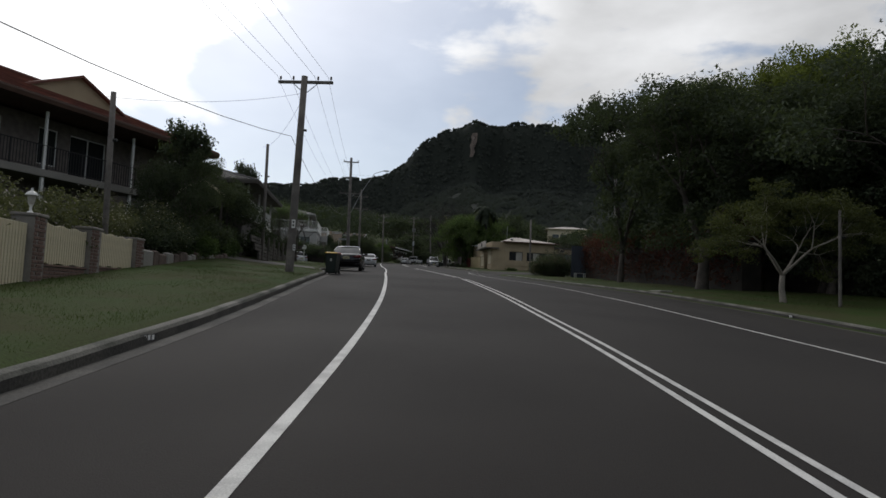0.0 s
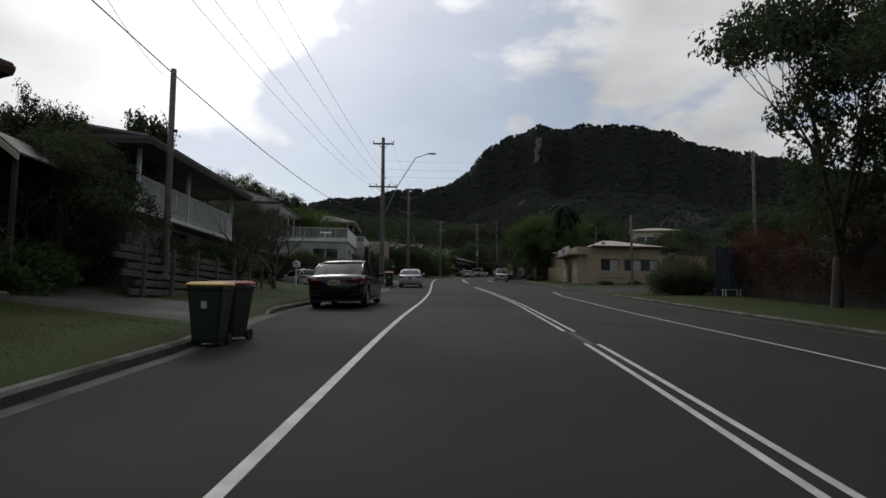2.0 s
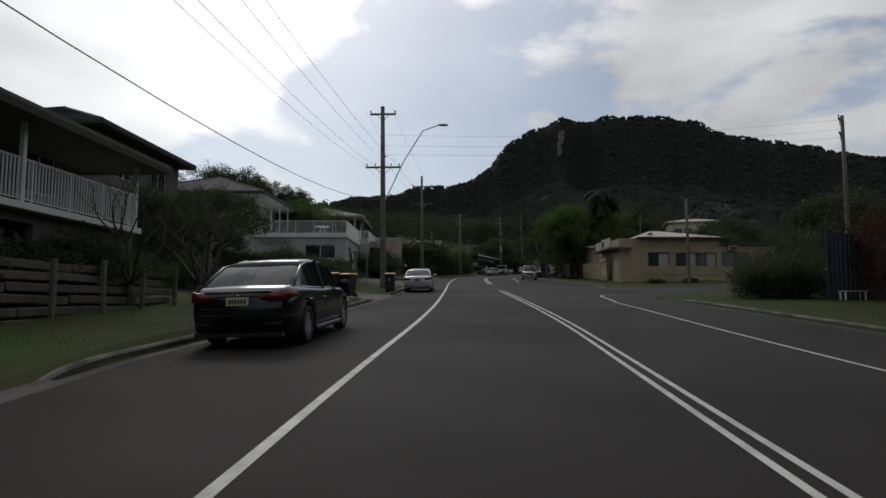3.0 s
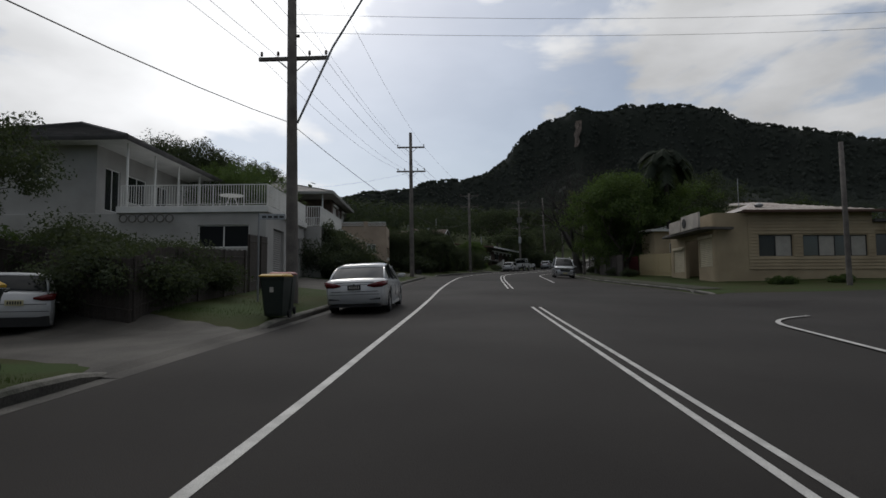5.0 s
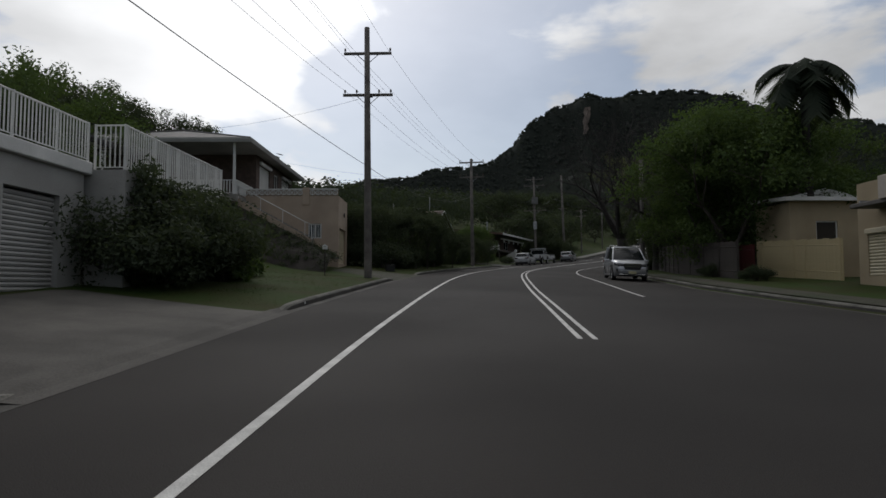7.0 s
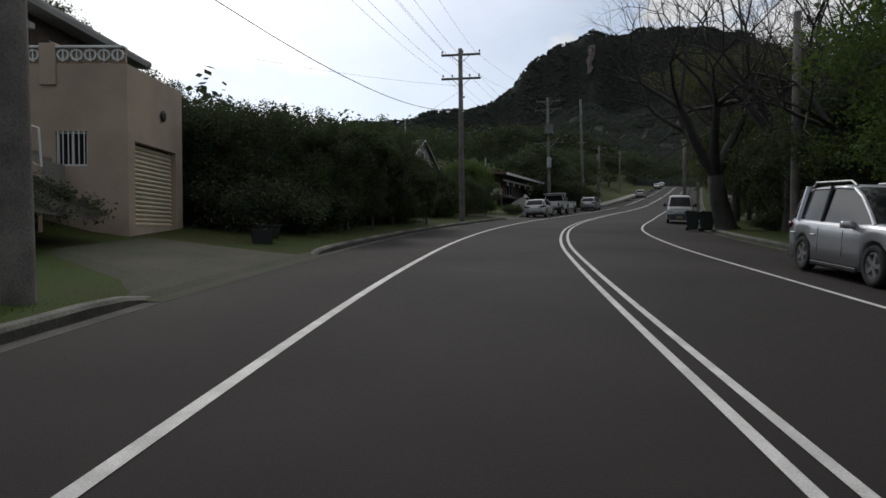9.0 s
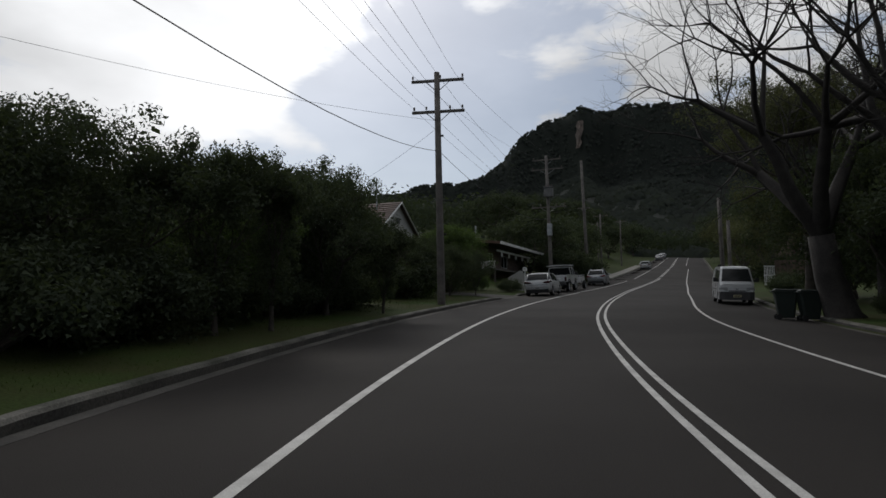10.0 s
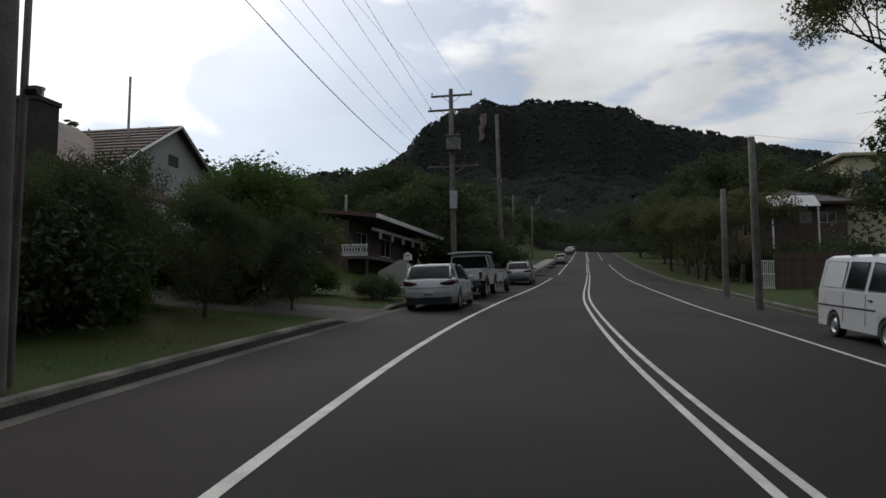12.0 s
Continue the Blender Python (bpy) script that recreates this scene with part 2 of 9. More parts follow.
# ---------------- materials ----------------
def material(name, colour, rough=0.7, metal=0.0, vary=0.25, scale=6.0, fine=60.0, bump=0.15, hue=None, spec=0.4, spread=0.0, coat=0.0):
    """A surface with broad blotches and fine grain; hue: a second colour for the blotches; spread: change from object to object or piece to piece."""
    m = bpy.data.materials.new(name)
    m.use_nodes = True
    nt = m.node_tree
    N, L = nt.nodes.new, nt.links.new
    b = nt.nodes["Principled BSDF"]
    b.inputs["Metallic"].default_value = metal
    b.inputs["Specular IOR Level"].default_value = spec
    b.inputs["Coat Weight"].default_value = coat
    b.inputs["Coat Roughness"].default_value = 0.08
    co = N("ShaderNodeTexCoord")
    n1, n2 = N("ShaderNodeTexNoise"), N("ShaderNodeTexNoise")
    n1.inputs["Scale"].default_value, n1.inputs["Detail"].default_value = scale, 6
    n2.inputs["Scale"].default_value, n2.inputs["Detail"].default_value = fine, 4
    L(co.outputs["Object"], n1.inputs["Vector"])
    L(co.outputs["Object"], n2.inputs["Vector"])
    c2 = hue if hue else tuple(c * (1 - vary) for c in colour)
    mix = N("ShaderNodeMix")
    mix.data_type = 'RGBA'
    mix.inputs["A"].default_value, mix.inputs["B"].default_value = (*colour, 1), (*c2, 1)
    cr = N("ShaderNodeMapRange")
    cr.inputs["From Min"].default_value, cr.inputs["From Max"].default_value = 0.36, 0.64
    L(n1.outputs["Fac"], cr.inputs["Value"])
    L(cr.outputs[0], mix.inputs["Factor"])
    hsv = N("ShaderNodeHueSaturation")
    L(mix.outputs["Result"], hsv.inputs["Color"])
    val = N("ShaderNodeMapRange")
    val.inputs["From Min"].default_value, val.inputs["From Max"].default_value = 0.3, 0.7
    val.inputs["To Min"].default_value, val.inputs["To Max"].default_value = 1 - vary * .7, 1 + vary * .7
    L(n2.outputs["Fac"], val.inputs["Value"])
    if spread:
        info, geo = N("ShaderNodeObjectInfo"), N("ShaderNodeNewGeometry")
        s = N("ShaderNodeMath")
        s.operation = 'ADD'
        L(info.outputs["Random"], s.inputs[0])
        L(geo.outputs["Random Per Island"], s.inputs[1])
        s2 = N("ShaderNodeMapRange")
        s2.inputs["From Max"].default_value = 2.0
        s2.inputs["To Min"].default_value, s2.inputs["To Max"].default_value = 1 - spread, 1 + spread
        L(s.outputs[0], s2.inputs["Value"])
        pr = N("ShaderNodeMath")
        pr.operation = 'MULTIPLY'
        L(val.outputs[0], pr.inputs[0])
        L(s2.outputs[0], pr.inputs[1])
        L(pr.outputs[0], hsv.inputs["Value"])
    else:
        L(val.outputs[0], hsv.inputs["Value"])
    L(hsv.outputs[0], b.inputs["Base Color"])
    rr = N("ShaderNodeMapRange")
    rr.inputs["To Min"].default_value, rr.inputs["To Max"].default_value = max(0.02, rough - .12), min(1, rough + .1)
    L(n1.outputs["Fac"], rr.inputs["Value"])
    L(rr.outputs[0], b.inputs["Roughness"])
    if bump:
        bp = N("ShaderNodeBump")
        bp.inputs["Strength"].default_value, bp.inputs["Distance"].default_value = bump, 0.02
        L(n2.outputs["Fac"], bp.inputs["Height"])
        L(bp.outputs[0], b.inputs["Normal"])
    return m


def leaf_material(name, colour, hue, spread=0.35):
    m = material(name, colour, 0.8, 0, .3, 1.2, 14, 0, hue, .12, spread)
    nt = m.node_tree
    b = nt.nodes["Principled BSDF"]
    tr, ad = nt.nodes.new("ShaderNodeBsdfTranslucent"), nt.nodes.new("ShaderNodeMixShader")
    tr.inputs["Color"].default_value = (colour[0] * 1.2, colour[1] * 1.3, colour[2] * .7, 1)
    ad.inputs[0].default_value = 0.32
    nt.links.new(b.outputs[0], ad.inputs[1])
    nt.links.new(tr.outputs[0], ad.inputs[2])
    nt.links.new(ad.outputs[0], nt.nodes["Material Output"].inputs["Surface"])
    return m


ASPHALT = material("asphalt", (.0222, .0184, .0158), .85, 0, .30, .22, 90, .35, (.0168, .0142, .0124), .25)
LINE = material("line_paint", (.62, .61, .58), .65, 0, .25, 3, 80, .2, (.45, .44, .42))
EARTH = material("trodden_earth_and_grass", (.048, .042, .030), .95, 0, .5, .6, 25, .8, (.030, .040, .016))
DRIVE = material("old_concrete", (.092, .084, .074), .88, 0, .35, .7, 40, .3, (.058, .053, .047))
GUTTER = material("stained_gutter", (.085, .079, .07), .88, 0, .45, .9, 30, .35, (.035, .033, .03))
GUTTER_DARK = material("dark_kerb_face", (.040, .038, .034), .92, 0, .5, 1.3, 30, .35, (.075, .070, .06))
ROOF_BROWN = material("brown_tiles", (.095, .062, .050), .75, 0, .3, 1.5, 30, .3, (.075, .055, .048), .3, .25)
CONCRETE = material("concrete", (.24, .23, .21), .85, 0, .3, .8, 40, .3, (.21, .20, .18))
KERBSTONE = material("kerb_concrete", (.15, .143, .125), .88, 0, .45, 1.1, 35, .4, (.045, .047, .036))
GRASS_G = material("turf", (.034, .058, .013), .92, 0, .40, .5, 30, .5, (.045, .048, .018), .1)
GRASS = leaf_material("grass_blades", (.044, .076, .016), (.056, .064, .021), .25)
SOIL = material("leaf_litter", (.030, .025, .020), .95, 0, .4, 1, 40, .5)
BARK = material("bark", (.085, .072, .060), .9, 0, .35, 3, 25, .6, (.05, .043, .037))
BARK_DARK = material("dark_bark", (.045, .040, .036), .9, 0, .35, 3, 25, .6, (.03, .027, .025))
BARK_PALE = material("pale_bark", (.21, .19, .165), .85, 0, .35, 3, 25, .5, (.2, .18, .15))
LEAF_DARK = leaf_material("dark_leaves", (.062, .076, .046), (.048, .061, .042))
LEAF_MID = leaf_material("green_leaves", (.080, .115, .040), (.060, .090, .038))
LEAF_LIME = leaf_material("lime_leaves", (.15, .17, .05), (.10, .13, .04))
LEAF_UMB = leaf_material("flat_tree_leaves", (.080, .088, .036), (.058, .068, .03))
LEAF_OLIVE = leaf_material("olive_leaves", (.105, .108, .062), (.08, .09, .052))
LEAF_RED = leaf_material("red_leaves", (.10, .034, .030), (.050, .042, .029))
BLOSSOM_PINK = leaf_material("pink_blossom", (.24, .12, .13), (.14, .08, .08))
BLOSSOM = leaf_material("pale_blossom", (.42, .38, .40), (.25, .22, .22))
FOREST = leaf_material("forest_canopy", (.050, .058, .050), (.043, .050, .046), .10)
STACK = material("dark_chimney_brick", (.06, .048, .042), .9, 0, .25, 3, 40, .4, (.04, .035, .032))
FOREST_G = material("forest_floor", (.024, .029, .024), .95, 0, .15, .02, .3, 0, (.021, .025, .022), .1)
WOODS = leaf_material("woodland_leaves", (.050, .062, .042), (.038, .050, .038), .3)
GREYBRICK = material("grey_brown_brick", (.20, .172, .155), .9, 0, .3, 4, 40, .4, (.14, .12, .11))
FENCE_BR = material("brown_boards", (.11, .080, .062), .9, 0, .3, 2, 30, .4, (.08, .06, .05), .3, .3)
LAMP_DARK = material("smoked_lamp_lens", (.10, .10, .105), .12, .2, .08, 5, 30, 0, None, .6)
LAMP_DEEP = material("deep_red_lamp_lens", (.05, .008, .010), .15, 0, .08, 5, 30, 0, None, .6)
PLATE_WH = material("plate_white", (.5, .5, .5), .5, 0, .05, 4, 30, 0)
CLIFF = material("sandstone_cliff", (.15, .118, .10), .95, 0, .4, .06, .5, 0, (.075, .064, .056))
POLE_WOOD = material("weathered_pole_timber", (.17, .155, .14), .9, 0, .35, 2, 40, .5, (.10, .09, .085))
GREY_STEEL = material("galvanised_steel", (.36, .37, .38), .45, .8, .2, 3, 40, .05)
DULL_GREY = material("weathered_grey_paint", (.15, .15, .15), .6, .1, .25, 2, 40, .05)
CERAMIC = material("brown_porcelain", (.10, .07, .06), .3, 0, .1, 5, 50, 0)
WIRE = material("cable_sheath", (.03, .03, .032), .6, 0, .1, 2, 30, 0)
BRICK = material("brown_brick", (.17, .105, .085), .9, 0, .25, 3, 50, .4, (.11, .075, .065), .3, .3)
MORTAR = material("mortar", (.25, .23, .21), .95, 0, .2, 4, 60, .4)
DARKBRICK = material("dark_brick_wall", (.12, .085, .07), .9, 0, .3, 4, 40, .4, (.08, .06, .05))
CREAM = material("cream_paint", (.60, .53, .38), .55, 0, .12, 2, 40, .1)
BOARD = material("weathered_sign_board", (.50, .46, .40), .7, 0, .2, 1.2, 40, .1, (.38, .34, .30))
CREAM_WALL = material("beige_render", (.40, .325, .215), .85, 0, .14, .7, 40, .25, (.33, .265, .175))
PINK_WALL = material("pale_render", (.44, .35, .27), .85, 0, .16, .6, 40, .25, (.34, .27, .21))
WHITE = material("white_paint", (.74, .74, .72), .5, 0, .1, 1, 40, .08, (.62, .62, .60))
WHITE_WALL = material("white_render", (.42, .415, .40), .85, 0, .15, .6, 40, .2, (.34, .335, .32), .2)
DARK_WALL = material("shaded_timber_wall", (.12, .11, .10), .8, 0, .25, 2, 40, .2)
ROOF_RED = material("terracotta_tiles", (.22, .09, .065), .75, 0, .3, 1.5, 30, .3, (.13, .06, .05), .3, .25)
ROOF_DARK = material("charcoal_tiles", (.085, .08, .08), .7, 0, .3, 1.5, 30, .3, (.055, .055, .055))
ROOF_TIN = material("zinc_roof_sheet", (.42, .38, .35), .5, .3, .2, .8, 30, .1, (.33, .28, .25))
BROWN_TRIM = material("brown_fascia", (.10, .055, .04), .6, 0, .2, 2, 40, .1)
GLASS_DK = material("window_glass", (.02, .022, .025), .06, 0, .05, 1, 10, 0, None, .6)
CURTAIN = material("drawn_blind", (.42, .40, .36), .8, 0, .15, 2, 20, .1)
TIMBER = material("grey_sleepers", (.13, .115, .10), .92, 0, .35, 2, 30, .5, (.08, .075, .065), .3, .3)
FENCE_DK = material("dark_paling", (.045, .04, .035), .92, 0, .35, 2, 30, .4, (.06, .05, .045), .3, .3)
STEEL_FENCE = material("cream_steel_fence", (.50, .41, .24), .5, .1, .1, 1, 30, .05)
MAROON = material("maroon_steel_fence", (.12, .03, .03), .5, .1, .15, 1, 30, .05)
BIN_GREEN = material("dark_green_plastic", (.018, .026, .022), .5, 0, .2, 2, 40, .05)
LID_YELLOW = material("yellow_plastic_lid", (.55, .33, .02), .45, 0, .15, 2, 40, .05)
LID_RED = material("red_plastic_lid", (.30, .04, .02), .45, 0, .15, 2, 40, .05)
RUBBER = material("tyre_rubber", (.022, .022, .022), .85, 0, .15, 4, 60, .1)
ALLOY = material("alloy_wheel", (.42, .42, .43), .35, .8, .1, 4, 60, 0)
CAR_WHITE = material("white_car_paint", (.56, .57, .58), .3, 0, .03, .6, 20, 0, None, .5, 0, .8)
CAR_BLACK = material("black_car_paint", (.006, .006, .008), .22, 0, .05, .6, 20, 0, None, .4, 0, .35)
CAR_SILVER = material("silver_car_paint", (.42, .43, .45), .32, .5, .04, .6, 20, 0, None, .5, 0, .8)
CAR_GLASS = material("car_glass", (.010, .012, .013), .08, 0, .02, 1, 10, 0, None, .3)
PLASTIC = material("black_plastic", (.022, .022, .023), .55, 0, .1, 4, 60, .05)
LAMP_RED = material("red_lamp_lens", (.13, .010, .012), .15, 0, .08, 5, 30, 0, None, .6)
LAMP_CLEAR = material("clear_lamp_lens", (.50, .51, .52), .12, .2, .08, 5, 30, 0, None, .6)
CHROME = material("chrome_trim", (.6, .6, .6), .15, 1, .03, 4, 30, 0)
PLATE = material("plate_yellow", (.52, .48, .30), .5, 0, .05, 4, 30, 0)
PLATE_BK = material("plate_black", (.03, .03, .03), .5, 0, .05, 4, 30, 0)
BLUE_SHEET = material("blue_grey_sheet", (.045, .055, .075), .5, .1, .15, 1, 30, .05)
GREY_PLASTIC = material("grey_bumper_plastic", (.075, .075, .078), .6, 0, .12, 3, 50, .05)
PRINT = material("dark_print", (.03, .03, .03), .6, 0, .05, 4, 30, 0)

# ---------------- land, road, kerbs ----------------
def strip(name, ys, offs, mat, lift, label, category, kind="structure", parent=None):
    """A sheet that follows the road: offs gives the cross-section offsets at each y; lift(y, d) its height."""
    ys = np.asarray(ys, float)
    rows = [np.asarray(offs(y), float) for y in ys]
    n = len(rows[0])
    v = np.array([(cx(y) + d, y, lift(y, d)) for y, r in zip(ys, rows) for d in r])
    i = np.arange((len(ys) - 1) * n).reshape(-1, n)[:, :-1].ravel()
    q = np.stack([i, i + 1, i + n + 1, i + n], 1)
    ob = new(name, faces_mesh(name, v, q, mat, True))
    if parent:
        ob.parent = parent
    return tagged(ob, label, category, "", kind)


def build_ground():
    ys = np.concatenate([[-900, -500, -300, -180, -110, -75], np.arange(-60, 0, 6), np.arange(0, 175, 1.5), np.arange(175, 330, 5), [340, 360, 390, 419]])
    dl = np.concatenate([[-1500, -900, -500, -300, -180, -120, -90, -70, -55], np.arange(-46, -18, 3), np.arange(-18, -6.9, .8), [-6.55, -6.3]])
    dr = np.concatenate([[.0, .35], np.arange(.9, 14, 1.5), [16, 20, 25, 30, 38, 48, 60, 80, 110, 160, 250, 400, 700, 1200]])
    v, cols = [], len(dl) + len(dr)
    for y in ys:
        yc = min(max(y, -60), 419)
        kl = float(kerb_l(yc))
        de = np.minimum(dl, kl - .15 - .002 * np.arange(len(dl))[::-1])
        de[-1] = kl + .1
        xs = np.concatenate([cx(yc) + de, cx(yc) + kerb_r(yc) - .2 + dr])
        z = ground(xs, np.full(len(xs), yc))
        for x, h in zip(xs, z):
            bump = noise.noise(Vector((x * .12, y * .12, 0))) * .18 + noise.noise(Vector((x * .5, y * .5, 3))) * .05
            side = min(1.0, max(0.0, (abs(x - cx(yc)) - 9.5) / 6))
            if x > cx(yc) and 64 < y < 92:
                side *= min(1.0, max(0.0, (abs(y - 78) - 10) / 4))
            dr_ = x - cx(yc) - 8
            sunk = .16 if dr_ > .6 and dr_ < 50 and 71.4 - 5.6 * max(0.0, 1 - (dr_ + 1) / 6.5) ** 2 + .17 * dr_ < y < 79.6 + .17 * dr_ else 0.0   # under the side street
            v.append((x, y, h + bump * side - sunk))
    i = np.arange((len(ys) - 1) * cols).reshape(-1, cols)[:, :-1].ravel()
    q = np.stack([i, i + 1, i + cols + 1, i + cols], 1)
    tagged(new("ground", faces_mesh("ground", np.array(v), q, GRASS_G, True)),
           "mown green grass verges and rough sloping land", "ground", "", "structure")


def build_road():
    ys = np.arange(-60, 330, 1.0)
    strip("road", ys, lambda y: [float(kerb_l(y)) + .28, -5, -3.5, -1.7, 0, 2, 4, 6, float(kerb_r(y)) - .28], ASPHALT, lambda y, d: float(zr(y, d)),
          "dark grey worn asphalt road climbing in gentle bends", "road")
    # side street
    ys2 = np.linspace(69.4, 80.0, 16)
    v, cols = [], 30
    for y in ys2:
        for k, d in enumerate(np.linspace(7.0, 60, cols)):
            flare = max(0, 1 - (d - 7) / 6.5) ** 2 * (1.5 if y > 75 else -5.0) * abs(y - 75) / 5
            x_, y_ = float(cx(75)) + d, y + flare + max(0, d - 8) * .17
            d_ = x_ - float(cx(y_))
            v.append((x_, y_, float(zr(y_, d_)) + (.012 if k else -.03) if d_ < float(kerb_r(y_)) else max(float(zr(y_, d_)) + .012, G(x_, y_) + .02) - (.2 if y == ys2[0] else 0.0)))
    i = np.arange((len(ys2) - 1) * cols).reshape(-1, cols)[:, :-1].ravel()
    tagged(new("side_street", faces_mesh("side_street", np.array(v), np.stack([i, i + 1, i + cols + 1, i + cols], 1), ASPHALT, True)),
           "asphalt side street joining the main road", "road", "", "structure")


def paint(name, y0, y1, off, width, label, step=1.0):
    ys = np.arange(y0, y1 + step * .5, step)
    g = off if callable(off) else (lambda y: off)
    f = lambda y: sum(g(y + e) for e in (-5, -2.5, 0, 2.5, 5)) / 5
    return strip(name, ys, lambda y: [f(y) - width / 2, f(y) + width / 2], LINE, lambda y, d: float(zr(y, d)) + .006, label, "road marking")


def mid_line(y):
    """Drift of the painted centre lines from the crown of the road."""
    return float(np.interp(y, [-20, 11, 27, 68, 90, 105, 120, 130, 160, 188, 223, 286], [.05, .05, .12, .09, 0, -.09, 0, -.05, -.05, .30, .30, .1]))


def build_lines():
    paint("edge_line", -20, 178, lambda y: float(np.interp(y, [-20, 0, 11, 27, 33, 42, 52, 60, 68, 82, 94, 105, 120, 130, 140, 145, 153, 178, 184], [-3.62, -3.64, -3.63, -3.68, -3.8, -4.0, -4.0, -3.68, -3.58, -3.45, -3.5, -3.5, -3.40, -3.5, -3.5, -3.4, -3.15, -2.95, -2.85])), .12, "solid white painted edge line beside the parking lane")
    paint("worn_line", 31.9, 34.3, lambda y: mid_line(y) - .02, .16, "worn grey remains of the centre lines", step=.4).data.materials[0] = DRIVE
    for y0, y1 in ((-20, 31.8), (34.4, 71.1), (82.8, 188.4), (190.6, 222), (225, 287)):
        for s in (-.115, .115):
            paint("double_line", y0, y1, lambda y, s=s: mid_line(y) + s, .085, "one of two solid white centre lines")
    paint("edge_line", 187, 300, -2.65, .12, "white edge line beyond the parking lane")
    paint("edge_line", -20, 61, lambda y: float(np.interp(y, [-20, 0, 15, 30, 45, 61], [4.9, 4.9, 4.85, 4.35, 3.9, 4.6])), .10, "solid white edge line on the far side")
    paint("edge_line", 93, 222, lambda y: float(np.interp(y, [93, 120, 128, 140, 153, 174, 222], [3.2, 3.25, 3.35, 3.95, 3.95, 3.6, 3.55])), .10, "solid white edge line on the far side")
    paint("edge_line", 238, 300, 2.85, .10, "white edge line at the top of the hill")
    # the edge line turns into the side street, and closes the parking lane
    turn = []
    for k in range(16):
        u = k / 15
        y = 61 + 10.3 * u
        turn.append((y, 4.6 + 1.3 * u + 2.1 * max(0, u - .62) ** 2 / .144 * .9))
    ribbon(turn, .12, "white edge line curling into the side street", .03)
    ribbon([(177.9, -2.92), (178.8, -2.90), (179.6, -2.96), (180.2, -3.15), (180.6, -3.5), (180.75, -4.1), (180.6, -4.9)], .12, "white line closing the parking lane", .008)


def ribbon(places, width, label, lift):
    """A painted line through places given by y and offset from the centre line."""
    pts = [Vector((float(cx(y)) + d, y, float(zr(y, min(d, 9))) + lift)) for y, d in places]
    c, edge = M(), []
    for i, p in enumerate(pts):
        side = (pts[min(i + 1, len(pts) - 1)] - pts[max(i - 1, 0)]).normalized().cross(Vector((0, 0, 1))) * width / 2
        edge.append((p - side, p + side))
    for (a, b), (e, f) in zip(edge, edge[1:]):
        c.quad(a, b, f, e)
    solid("edge_line", c, LINE, label, "road marking", "", "structure")


def kerb_run(name, y0, y1, side, drop0, drop1, label):
    """A concrete kerb and gutter; it ramps down at an end where a drive crosses."""
    ys = np.arange(y0, y1 + .01, max(.5, (y1 - y0) / round((y1 - y0) / .75 + 1)))
    k, gut = M(), M()
    rk, rg = [], []
    for y in ys:
        h = .15
        if drop0: h = min(h, .03 + .12 * min(1, (y - y0) / .9))
        if drop1: h = min(h, .03 + .12 * min(1, (y1 - y) / .9))
        h += noise.noise(Vector((y * .7, side, 0))) * .012
        d0 = float(kerb_l(y)) if side < 0 else float(kerb_r(y))
        s = -1 if side < 0 else 1
        b = float(zr(y, d0))
        x = cx(y) + d0
        rk.append([(x + s * dd, y, b + z) for dd, z in ((-.01, -.1), (0.0, h - .05), (.035, h - .008), (.08, h), (.17, h), (.2, h - .02), (.2, -.1))])
        rg.append([(x - s * dd, y, b + z) for dd, z in ((.29, -.1), (.29, .004), (.02, -.004), (.02, -.1))])
    k.rings(rk)
    # thin darker sheet, 3 mm proud of the kerb's road-facing side
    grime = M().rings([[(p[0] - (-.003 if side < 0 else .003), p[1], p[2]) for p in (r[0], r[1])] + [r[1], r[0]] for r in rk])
    gut.rings(rg)
    t = thing(name, label, "kerb", "kerbs", "structure")
    part("kerb_stone", k, KERBSTONE, t)
    part("grime", grime, GUTTER_DARK, t, "dark kerb face")
    part("gutter", gut, GUTTER, t, "stained concrete gutter")


